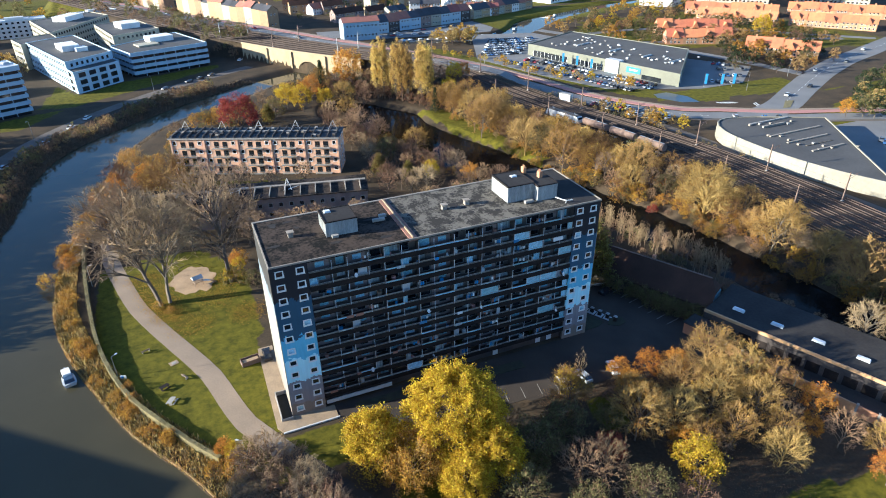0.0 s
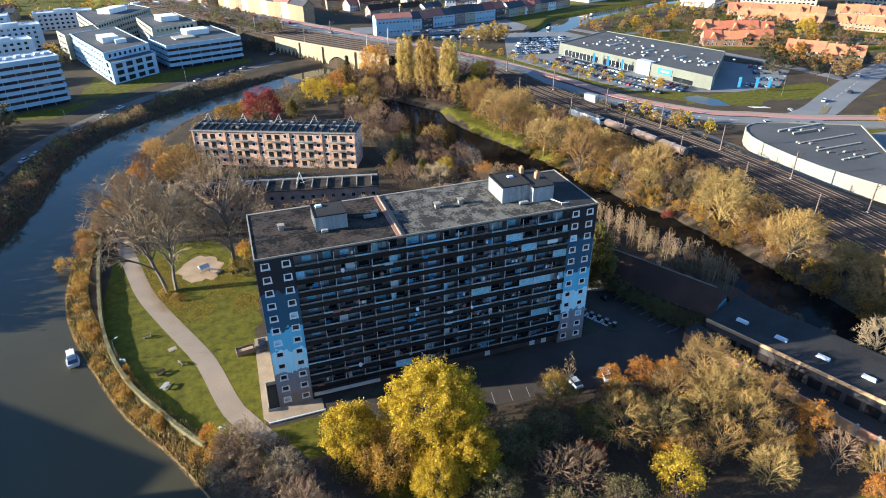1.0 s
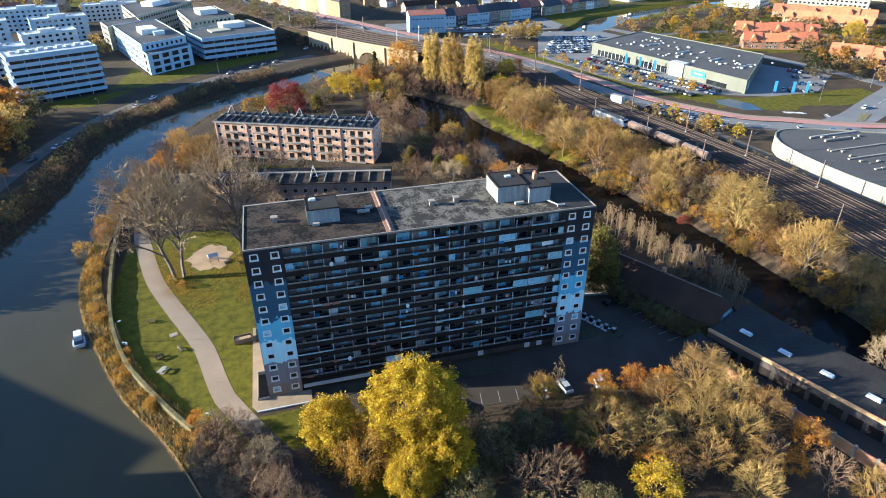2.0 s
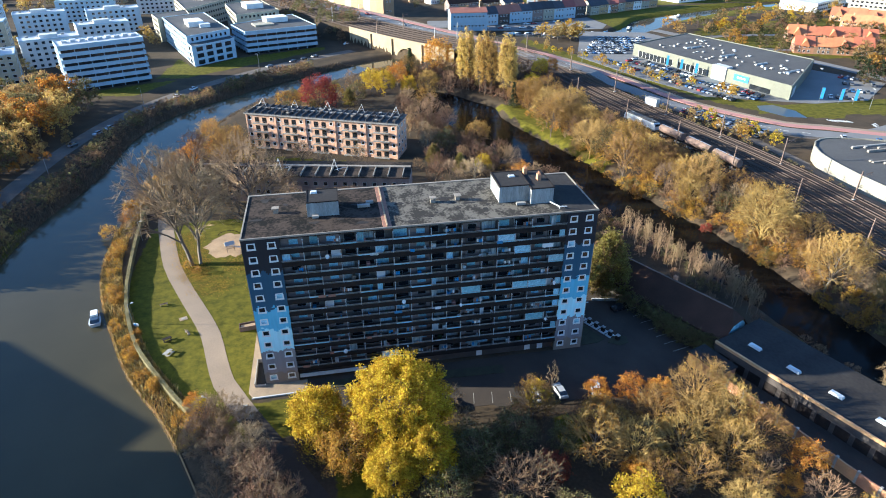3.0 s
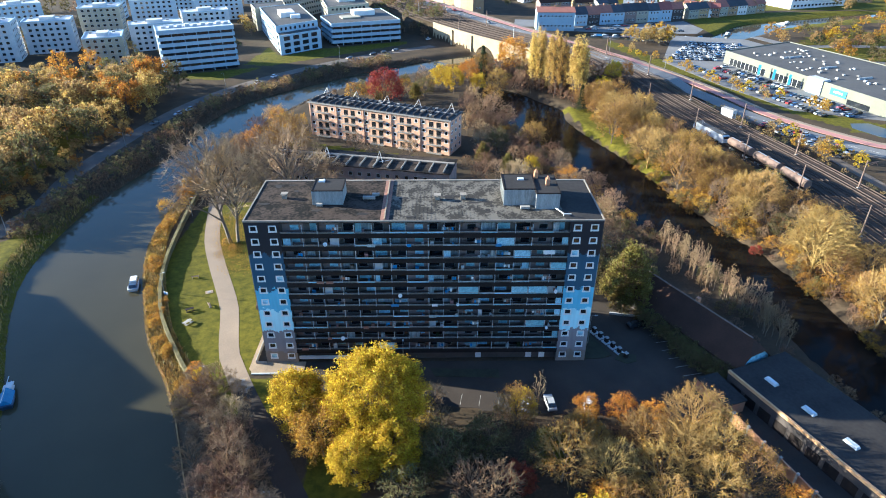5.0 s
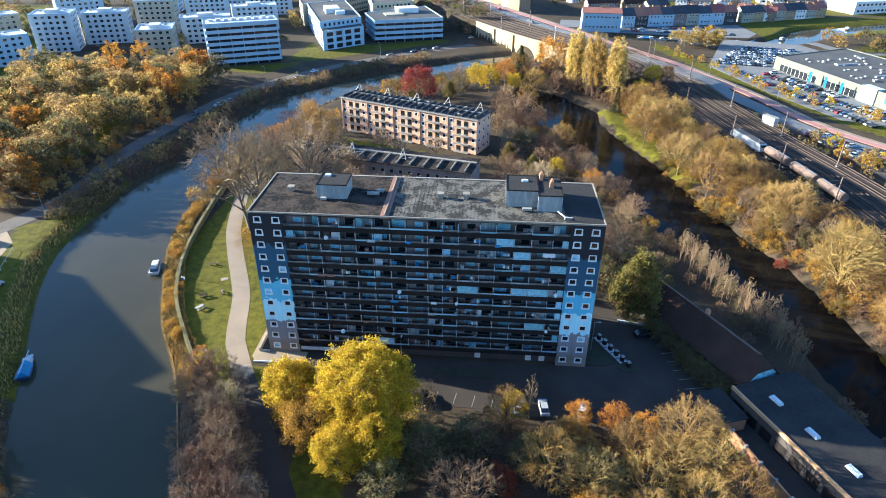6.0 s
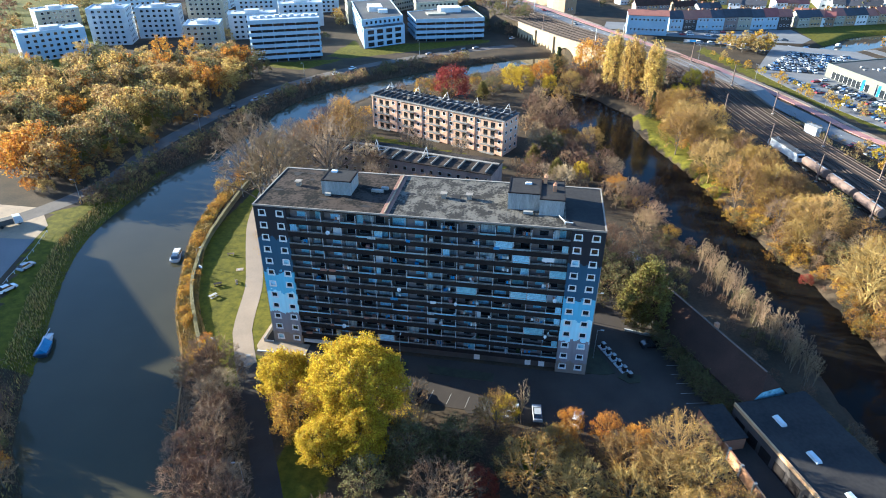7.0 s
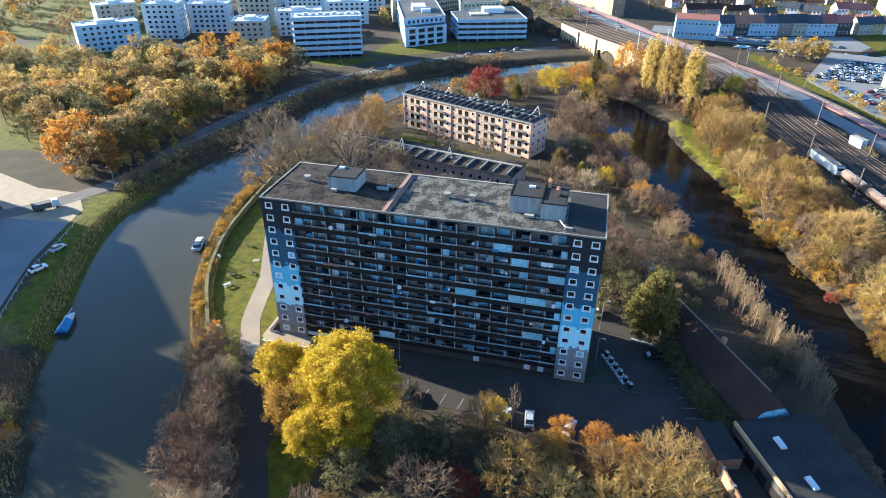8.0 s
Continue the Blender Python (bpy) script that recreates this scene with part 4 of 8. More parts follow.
def window_mesh(w, h, wall_frame="white", pane="glass"):
    key = (round(w, 2), round(h, 2), wall_frame, pane)
    if key not in WIN:
        f = ring(w, h, 0.1, -0.08, 0.0, True)
        WIN[key] = (f.mesh("window", M[wall_frame]), Shape().box(-w / 2 + 0.1, w / 2 - 0.1, -0.03, -0.004, -h / 2 + 0.1, h / 2 - 0.1).mesh("pane", M[pane]))
    return WIN[key]


def windows(parent, m, length, z0, rows, storey, pitch, w, h, frame_mat="white", pane="glass", margin=1.0, joined=None):
    """Rows of windows on a side. joined: a Shape that takes them all, for houses far off."""
    n = int((length - 2 * margin) / pitch)
    if n < 1:
        return
    for r in range(rows):
        for k in range(n):
            at = m @ pose(length / 2 + (k - (n - 1) / 2) * pitch, 0, z0 + r * storey + storey * 0.52)
            if joined is not None:
                fr = ring(w, h, 0.12, -0.08, 0.0)
                joined.add([at @ Vector(v) for v in fr.v], fr.f, 0)
                joined.add([at @ Vector(v) for v in ((-w / 2 + 0.1, -0.02, -h / 2 + 0.1), (w / 2 - 0.1, -0.02, -h / 2 + 0.1), (w / 2 - 0.1, -0.02, h / 2 - 0.1), (-w / 2 + 0.1, -0.02, h / 2 - 0.1))], [(0, 1, 2, 3)], 1)
                continue
            f, p = window_mesh(w, h, frame_mat, pane)
            ob = part("window", f, M[frame_mat], parent, at=at)
            part("pane", p, M[pane], ob)


def join_windows(parent, shape, frame_mat="white"):
    if shape.f:
        tagged(part("glazing", shape, [M[frame_mat], M["glass"]], parent), kind="stuff")


def roof_box(parent, c, w, d, z, h, ang=0, material="white", name="plant_room"):
    part(name, Shape().box(-w / 2, w / 2, -d / 2, d / 2, 0, h).box(-w / 2 - 0.1, w / 2 + 0.1, -d / 2 - 0.1, d / 2 + 0.1, h, h + 0.12), M[material], parent, at=pose(c[0], c[1], z, 0, 0, ang))


def grid_office(poly, storeys, storey, label, wall="white", roof="bitumen2", pitch=3.0, win=(1.7, 1.7)):
    b = thing("office_building", label, "office building")
    h = storeys * storey
    part("wall", Shape().prism(poly, 0, h), M[wall], b)
    part("parapet", rim_of(poly, h, h + 0.5), M[wall], b)
    part("roof", Shape().prism(shrink(poly, 0.5), h, h + 0.08), M[roof], b)
    for m, ln_ in edge_frames(poly):
        windows(b, m, ln_, 0, storeys, storey, pitch, *win, frame_mat=wall)
    return b, h


def banded_office(poly, storeys, storey, label, wall="white", roof="bitumen2"):
    """Storeys of continuous glass set back behind pale bands."""
    b = thing("office_building", label, "office building")
    h = storeys * storey
    part("glazing", Shape().prism(shrink(poly, 1.1), 0, h), M["glass"], b, "dark continuous window bands")
    for k in range(storeys):
        z = (k + 1) * storey
        part("spandrel", Shape().prism(poly, z - 1.75, z), M[wall], b, "pale facade band")
    post = Shape().box(-0.12, 0.12, -0.12, 0.12, 0, storey - 1.75).mesh("mullion", M[wall])
    for m, ln_ in edge_frames(shrink(poly, 0.9)):
        n = int(ln_ / 5.5)
        for k in range(1, n):
            for s in range(storeys):
                part("mullion", post, M[wall], b, at=m @ pose(ln_ * k / n, 0, s * storey))
    part("roof", Shape().prism(shrink(poly, 0.6), h, h + 0.1), M[roof], b)
    part("parapet", rim_of(poly, h, h + 0.45), M[wall], b)
    return b, h


o1, h1 = banded_office([(-108, 233), (-73, 250), (-80, 265), (-115, 248)], 7, 3.15, "white office slab with seven stacked facade bands", wall="shadewhite", roof="lightgrey")
for k in range(9):
    roof_box(o1, (-108 + k * 3.6, 243 + k * 1.75), 2.4, 2.4, h1 + 0.1, 0.9 + 0.3 * (k % 2), 26, "lightgrey", "roof_unit")
o2, h2 = grid_office([(-56, 278), (-35, 298), (-41.5, 316), (-63, 297)], 3, 3.6, "white three-storey office with square windows, lower wing", wall="shadewhite", pitch=6.4, win=(4.4, 2.5))
o2b, h2b = grid_office([(-59.5, 287), (-38, 307), (-62, 372), (-86, 356)], 4, 3.65, "white four-storey office with rows of small windows", wall="shadewhite", pitch=3.2, win=(1.6, 1.9))
roof_box(o2b, (-61, 325), 14, 9, h2b, 3.0, 110)
roof_box(o2b, (-54, 318), 6, 6, h2b, 2.0, 110)
o2c, h2c = grid_office([(-88, 352), (-70, 366), (-76, 386), (-96, 372)], 4, 3.6, "pale four-storey office wing", wall="cream")
o3, h3 = banded_office([(-29, 303), (13, 318), (-3, 362), (-40, 330)], 4, 3.3, "white banded office building with dark glass", wall="shadewhite")
roof_box(o3, (-13, 338), 14, 10, h3, 3.0, 20)
roof_box(o3, (-20, 326), 12, 9, h3, 0.8, 20, "cream")
o4, h4 = grid_office([(-76, 385), (-45, 450), (-58, 472), (-95, 445)], 4, 3.7, "cream office building behind the others", wall="cream")
roof_box(o4, (-70, 440), 20, 10, h4, 3.2, 60)
o5, h5 = grid_office([(-39, 355), (-12, 372), (-27, 419), (-52, 406)], 4, 3.7, "cream office building with a roof plant room", wall="cream")
roof_box(o5, (-31, 388), 14, 12, h5, 3.2, 110)
# a quarter of pale apartment blocks beyond the park
for x, y, w, d, st, ang in ((-226, 228, 34, 15, 5, 48), (-214, 268, 22, 18, 7, 20), (-196, 292, 26, 15, 6, 20), (-178, 322, 24, 16, 7, 15), (-150, 262, 20, 20, 5, 20), (-136, 300, 30, 14, 5, 24), (-165, 372, 30, 14, 6, 20),
                            (-120, 344, 30, 14, 5, 24), (-128, 400, 34, 14, 5, 20), (-250, 350, 30, 16, 6, 40), (-215, 400, 30, 16, 6, 10), (-160, 450, 40, 16, 5, 10), (-270, 290, 26, 16, 5, 50), (-110, 480, 40, 14, 4, 10), (-60, 520, 34, 12, 3, 30)):
    b = thing("apartment_block", "pale apartment block of several storeys with a flat roof", "apartment block", "pale blocks beyond the park", at=pose(x, y, 0, 0, 0, ang))
    h = st * 3.0
    pl = [(-w / 2, -d / 2), (w / 2, -d / 2), (w / 2, d / 2), (-w / 2, d / 2)]
    part("wall", Shape().prism(pl, 0, h), M[("shadewhite", "cream", "lightgrey")[(st + int(w)) % 3]], b)
    part("roof", Shape().prism(shrink(pl, 0.5), h, h + 0.1), M["lightgrey"], b)
    part("parapet", rim_of(pl, h, h + 0.6), M["shadewhite"], b)
    ws = Shape()
    for m, ln_ in edge_frames(pl):
        windows(b, m, ln_, 0, st, 3.0, 3.6, 1.9, 1.6, joined=ws)
    join_windows(b, ws, "lightgrey")
    roof_box(b, (0, 0), w * 0.3, d * 0.4, h, 1.8, 0, "lightgrey")
    for k in range(4):
        roof_box(b, (-w * 0.35 + k * w * 0.2, d * 0.3), 1.6, 1.2, h, 0.8, 0, "zinc", "roof_unit")


# unseen slab blocks added on the far bank to cast shadow over the river
for pl, st, lb in (([(-178, 52), (-139.5, 18.5), (-147.5, 9.5), (-186, 43)], 10, "unseen long ten-storey slab, added to shade the river"), ([(-137, -13), (-125, -13), (-125, 9.5), (-137, 9.5)], 13, "unseen tall thirteen-storey block, added to shade the river")):
    b = thing("apartment_block", lb, "apartment block", "slab blocks on the far bank")
    h = st * 3.0
    part("wall", Shape().prism(pl, 0, h), M["tanwall"], b)
    part("roof", Shape().prism(shrink(pl, 0.5), h, h + 0.1), M["bitumen2"], b)
    part("parapet", rim_of(pl, h, h + 0.6), M["concrete"], b)
    ws = Shape()
    for m, ln_ in edge_frames(pl):
        windows(b, m, ln_, 0, st, 3.0, 3.6, 1.9, 1.6, joined=ws)
    join_windows(b, ws, "lightgrey")


def pink_block():
    """Four storeys of pink brick with balconies, cross walls on the roof and A-shaped roof frames."""
    a, b_ = Vector((-14.5, 140.5)), Vector((40.5, 116.5))
    L = (b_ - a).length
    ang = math.degrees(math.atan2(b_.y - a.y, b_.x - a.x))
    H, D = 13.2, 11.5
    bl = thing("brick_apartment_block", "derelict pink brick four-storey block with balconies", "apartment block", at=pose(a.x, a.y, 0, 0, 0, ang))
    part("wall", Shape().box(0, L, 0, D, 0, H), M["pink"], bl)
    part("roof", Shape().box(-0.4, L + 0.4, -0.5, D + 0.4, H, H + 0.3), M["bitumen2"], bl, "dark flat roof")
    part("roof_edge", Shape().box(-0.45, L + 0.45, -0.56, -0.5, H - 0.1, H + 0.36).box(-0.46, -0.4, -0.56, D + 0.4, H - 0.1, H + 0.36), M["concrete"], bl)
    wf, wp = window_mesh(1.3, 1.35, "white")
    rail = Shape()
    bars = [(-1.45, 1.45, 0.06, 0.1), (-1.45, 1.45, 0.9, 0.97)] + [(-1.4 + k * 0.46, -1.36 + k * 0.46, 0.1, 0.9) for k in range(7)]
    xs_, zs_ = sorted({q for r_ in bars for q in r_[:2]}), (0.06, 0.1, 0.9, 0.97)
    grid = {}
    for q in range(2):
        for z_ in zs_:
            for x_ in xs_:
                grid[q, x_, z_] = len(grid)
    quads = []
    for i_ in range(len(xs_) - 1):
        for j_ in range(3):
            if j_ != 1 or any(r_[0] - 1e-6 <= xs_[i_] and xs_[i_ + 1] <= r_[1] + 1e-6 for r_ in bars[2:]):
                a0, a1, a2, a3 = (xs_[i_], zs_[j_]), (xs_[i_ + 1], zs_[j_]), (xs_[i_ + 1], zs_[j_ + 1]), (xs_[i_], zs_[j_ + 1])
                for q in range(2):
                    quads.append(tuple(grid[(q, *p_)] for p_ in ((a0, a1, a2, a3) if q == 0 else (a3, a2, a1, a0))))
    rail.add([(x_, -0.04 + 0.05 * q, z_) for q, x_, z_ in grid], quads + [(grid[0, xs_[0], 0.97], grid[0, xs_[-1], 0.97], grid[1, xs_[-1], 0.97], grid[1, xs_[0], 0.97])])
    rail_me = rail.mesh("balcony_rail", M["steel"])
    bal_me = Shape().box(-1.5, 1.5, -1.3, 0, -0.15, 0).mesh("balcony", M["concrete"])
    dark = Shape().box(-0.85, 0.85, -0.02, 0.0, 0.1, 2.2).mesh("balcony_door", M["glass"])
    n = 20
    for r in range(4):
        for k in range(n):
            x = L * (k + 0.5) / n
            z = r * 3.2 + 0.3
            if k % 4 in (1, 2) and 0 < k < n - 1:
                bb = part("balcony", bal_me, M["concrete"], bl, at=pose(x, 0, z))
                part("balcony_rail", rail_me, M["steel"], bb, at=pose(0, -1.28, 0))
                part("balcony_door", dark, M["glass"], bb, at=pose(0, -0.02, 0))
            else:
                ob = part("window", wf, M["white"], bl, at=pose(x, 0, z + 1.75))
                part("pane", wp, M["glass"], ob)
        for k in range(3):
            ob = part("window", wf, M["white"], bl, at=pose(L, D * (k + 0.5) / 3, r * 3.2 + 2.0, 0, 0, 90))
            part("pane", wp, M["glass"], ob)
            ob = part("window", wf, M["white"], bl, at=pose(0, D * (k + 0.5) / 3, r * 3.2 + 2.0, 0, 0, -90))
            part("pane", wp, M["glass"], ob)
    pier = Shape().box(-0.25, 0.25, -0.3, 0, 0, H).mesh("pier", M["pink"])
    for k in range(6):
        part("pier", pier, M["pink"], bl, at=pose(0.3 + (L - 0.6) * k / 5, 0, 0))
    up = Shape().box(-0.12, 0.12, 0, D - 0.6, 0, 0.8).mesh("roof_upstand", M["darkwall"])
    for k in range(22):
        part("roof_upstand", up, M["concrete"], bl, at=pose(1.0 + (L - 2) * k / 21, 0.2, H + 0.3))
    part("ridge_upstand", Shape().box(0, L, D * 0.55, D * 0.55 + 0.3, H + 0.3, H + 0.9), M["concrete"], bl)
    fr = Shape()
    for a_, c_ in (((-1.8, 0, 0), (0, 1.2, 3.4)), ((1.8, 0, 0), (0, 1.2, 3.4)), ((0, 3.2, 0), (0, 1.2, 3.4)), ((-1.8, 0, 0.1), (1.8, 0, 0.1)), ((-0.9, 0.6, 1.7), (0.9, 0.6, 1.7))):
        fr.rod(a_, c_, 0.08)
    fr_me = fr.mesh("roof_frame", M["steel"])
    for k in range(5):
        part("roof_frame", fr_me, M["steel"], bl, "triangular steel roof frame", at=pose(3 + (L - 6) * k / 4, D - 3.6, H + 0.3))
    rnd = random.Random(3)
    for k in range(26):
        x, y = rnd.uniform(1, L - 1), rnd.uniform(1, D - 2)
        part("roof_hatch", Shape().box(x - 0.5, x + 0.5, y - 0.5, y + 0.5, H + 0.3, H + 0.3 + rnd.uniform(0.4, 1.0)), M[rnd.choice(("concrete", "darkwall", "tanwall"))], bl)


pink_block()


def low_block():
    """The lower derelict block whose roof deck is bare, with cross beams."""
    a, b_ = Vector((-27, 93)), Vector((39.5, 78.5))
    L = (b_ - a).length
    ang = math.degrees(math.atan2(b_.y - a.y, b_.x - a.x))
    H, D = 8.6, 12.5
    bl = thing("low_brick_block", "dull derelict brick block with stripped flat roof", "apartment block", at=pose(a.x, a.y, 0, 0, 0, ang))
    part("wall", Shape().box(0, L, 0, D, 0, H), M["pinkdull"], bl)
    part("roof", Shape().box(-0.3, L + 0.3, -0.3, D + 0.3, H, H + 0.25), M["bitumen"], bl)
    part("roof_walk", Shape().box(0, L, D * 0.62, D * 0.62 + 1.2, H + 0.25, H + 0.6), M["tanwall"], bl)
    wf, wp = window_mesh(1.3, 1.35, "concrete")
    for r in range(2):
        for k in range(22):
            ob = part("window", wf, M["white"], bl, at=pose(L * (k + 0.5) / 22, 0, r * 3.0 + 3.4))
            part("pane", wp, M["glass"], ob)
    up = Shape().box(-0.15, 0.15, 0, D * 0.6, 0, 0.6).mesh("roof_beam", M["tanwall"])
    for k in range(15):
        part("roof_beam", up, M["concrete"], bl, at=pose(2.0 + (L - 4) * k / 14, 0.2, H + 0.25))
    fr = Shape()
    for a_, c_ in (((-1.2, 0, 0), (0, 1.0, 3.6)), ((1.2, 0, 0), (0, 1.0, 3.6)), ((0, 3.0, 0), (0, 1.0, 3.6)), ((0, 0, 0.3), (3.2, 2, 0.5))):
        fr.rod(a_, c_, 0.10)
    for x in (26, 44):
        part("roof_frame", fr, M["lightgrey"], bl, "pale steel roof frame", at=pose(x, 4.5, H + 0.25))


low_block()


def gable_house(name, poly_at, w, d, h, ridge, wall, roof, label, category, group="", win_rows=2, chimney=True):
    """A house with a pitched roof along x; the front is at y = 0."""
    b = thing(name, label, category, group, at=poly_at)
    part("wall", Shape().box(0, w, 0, d, 0, h).add([(0, 0, h), (0, d, h), (0, d / 2, h + ridge - 0.15), (w, 0, h), (w, d, h), (w, d / 2, h + ridge - 0.15)], [(0, 2, 1), (3, 4, 5), (0, 3, 5, 2), (1, 2, 5, 4)]), M[wall], b)
    e = 0.35
    k = ridge / (d / 2)
    r = Shape().add([(-e, -e, h - e * k), (w + e, -e, h - e * k), (w + e, d / 2, h + ridge), (-e, d / 2, h + ridge), (-e, d + e, h - e * k), (w + e, d + e, h - e * k)], [(0, 1, 2, 3), (3, 2, 5, 4)])
    r.add([(-e, -e, h - e * k - 0.18), (w + e, -e, h - e * k - 0.18), (w + e, d / 2, h + ridge - 0.18), (-e, d / 2, h + ridge - 0.18), (-e, d + e, h - e * k - 0.18), (w + e, d + e, h - e * k - 0.18)],
          [(3, 2, 1, 0), (4, 5, 2, 3)])
    part("roof", r, M[roof], b)
    ws = Shape()
    windows(b, Matrix(), w, 0.2, win_rows, h / win_rows, 2.6, 1.3, 1.4, margin=0.4, joined=ws)
    windows(b, pose(w, 0, 0, 0, 0, 90), d, 0.2, win_rows, h / win_rows, 3.0, 1.2, 1.3, margin=0.6, joined=ws)
    windows(b, pose(0, d, 0, 0, 0, -90), d, 0.2, win_rows, h / win_rows, 3.0, 1.2, 1.3, margin=0.6, joined=ws)
    join_windows(b, ws)
    if chimney:
        part("chimney", Shape().box(w * 0.5 - 0.5, w * 0.5 + 0.5, d / 2 - 0.35, d / 2 + 0.35, h + ridge - 0.6, h + ridge + 1.0), M["brick"], b)
    return b


def terrace(p0, p1, unit, d, h, ridge, walls, roofs, name, label, category, group, cross=False, gap=0.0):
    a, b_ = Vector(p0), Vector(p1)
    L = (b_ - a).length
    n = max(1, round(L / unit))
    ang = math.degrees(math.atan2(b_.y - a.y, b_.x - a.x))
    base = pose(a.x, a.y, 0, 0, 0, ang)
    rnd = random.Random(int(L * 10))
    for k in range(n):
        u = L / n
        hh, rr = h * rnd.uniform(0.93, 1.1), ridge * rnd.uniform(0.9, 1.1)
        g = gable_house(name, base @ pose(u * k, 0, 0), u - gap, d, hh, rr, walls[k % len(walls)], roofs[(k * 2 + k // 2) % len(roofs)], label, category, group)
        if cross and k % 2 == 0:
            w = u * 0.5
            s = Shape().add([(u / 2 - w / 2, -0.6, hh - 1), (u / 2 + w / 2, -0.6, hh - 1), (u / 2, -0.6, hh + rr * 0.75), (u / 2, d / 2, hh + rr * 0.75), (u / 2 - w / 2, d * 0.4, hh - 1), (u / 2 + w / 2, d * 0.4, hh - 1)], [(0, 1, 2), (0, 2, 3, 4), (1, 5, 3, 2)])
            part("dormer", s, M[roofs[0]], g)


OR = ("orange-roofed brick terrace house with white windows", "house", "orange-roofed estate")
for p0, p1 in (((299, 246), (338, 228)), ((316, 276), (364, 254)), ((384, 312), (414, 262)), ((398, 340), (448, 290)), ((324, 204), (350, 172)), ((428, 262), (462, 216)), ((470, 300), (520, 240))):
    terrace(p0, p1, 11, 11, 5.2, 4.6, ("brick", "brickhouse"), ("orangeroof",), "terrace_house", *OR, cross=True)
terrace((136, 369), (222, 391), 9.5, 11, 8.0, 4.4, ("shadewhite", "darkwall", "shadewhite", "shadewhite", "pinkdull", "cream", "shadewhite"), ("slate", "slate", "redroof"), "town_house", "canal-side town house with dark pitched roof", "house", "houses along the canal")
terrace((228, 396), (300, 425), 10, 11, 7.0, 4.0, ("cream", "brickhouse", "white"), ("slate", "redroof"), "town_house", "canal-side town house with dark pitched roof", "house", "houses along the canal")
gable_house("white_house", pose(106, 352, 0, 0, 0, -2), 26, 13, 12.5, 2.6, "shadewhite", "redroof", "long white two-storey house with a red tile roof", "house")
terrace((74, 424), (14, 540), 10, 10, 15, 3.5, ("brickhouse", "brickhouse", "cream"), ("slate", "redroof"), "street_house", "sandy brick house beside the railway road", "house", "houses along the railway road")
terrace((4, 560), (-36, 640), 10, 10, 15, 3.5, ("brickhouse", "cream"), ("slate", "redroof"), "street_house", "sandy brick house beside the railway road", "house", "houses along the railway road")
rh = random.Random(11)
for k in range(60):
    x, y = rh.uniform(90, 420), rh.uniform(402, 640)
    if 240 < x < 440 and y < 470:
        continue
    terrace((x, y), (x + rh.choice((18, 26, 34)), y + rh.uniform(-8, 8)), 9, 10, rh.uniform(5, 8), rh.uniform(3, 4.5), (rh.choice(("white", "brickhouse", "cream", "pinkdull")), "brickhouse"), (rh.choice(("slate", "redroof", "slate", "brownroof")),), "far_house", "small brick house in the far town", "house", "houses of the far town")
for k in range(16):
    x, y = rh.uniform(-360, -60), rh.uniform(520, 660)
    terrace((x, y), (x + rh.choice((18, 30)), y + rh.uniform(-8, 8)), 9, 10, 6, 3.6, ("brickhouse", "white"), (rh.choice(("slate", "redroof")),), "far_house", "small brick house in the far town", "house", "houses of the far town")
for x, y, w, d, h, ang in ((350, 470, 60, 40, 9, 20), (300, 500, 50, 40, 10, -10), (430, 400, 60, 30, 7, 30), (500, 420, 50, 30, 8, 20)):
    b = thing("hall", "white flat-roofed industrial hall", "hall", "far halls", at=pose(x, y, 0, 0, 0, ang))
    part("wall", Shape().box(-w / 2, w / 2, -d / 2, d / 2, 0, h), M["white"], b)
    part("roof", Shape().box(-w / 2 + 0.4, w / 2 - 0.4, -d / 2 + 0.4, d / 2 - 0.4, h, h + 0.2), M["lightgrey"], b)
    windows(b, pose(-w / 2, -d / 2, 0), w, 0, 2, h / 2, 4, 2.4, 1.6, "lightgrey")
for x, y, ang in ((560, 330, -55), (600, 260, -55), (540, 400, -50), (470, 360, -50)):
    b = thing("apartment_block", "cream eight-storey apartment slab with balconies", "apartment block", "cream slabs beyond the estate", at=pose(x, y, 0, 0, 0, ang))
    part("wall", Shape().box(-30, 30, -7, 7, 0, 24), M["cream"], b)
    part("roof", Shape().box(-30.3, 30.3, -7.3, 7.3, 24, 24.5), M["bitumen2"], b)
    ws = Shape()
    windows(b, pose(-30, -7, 0), 60, 0, 8, 3, 3.4, 2.2, 1.7, joined=ws)
    windows(b, pose(-30, 7, 0, 0, 0, -90), 14, 0, 8, 3, 3.4, 1.6, 1.5, joined=ws)
    join_windows(b, ws)


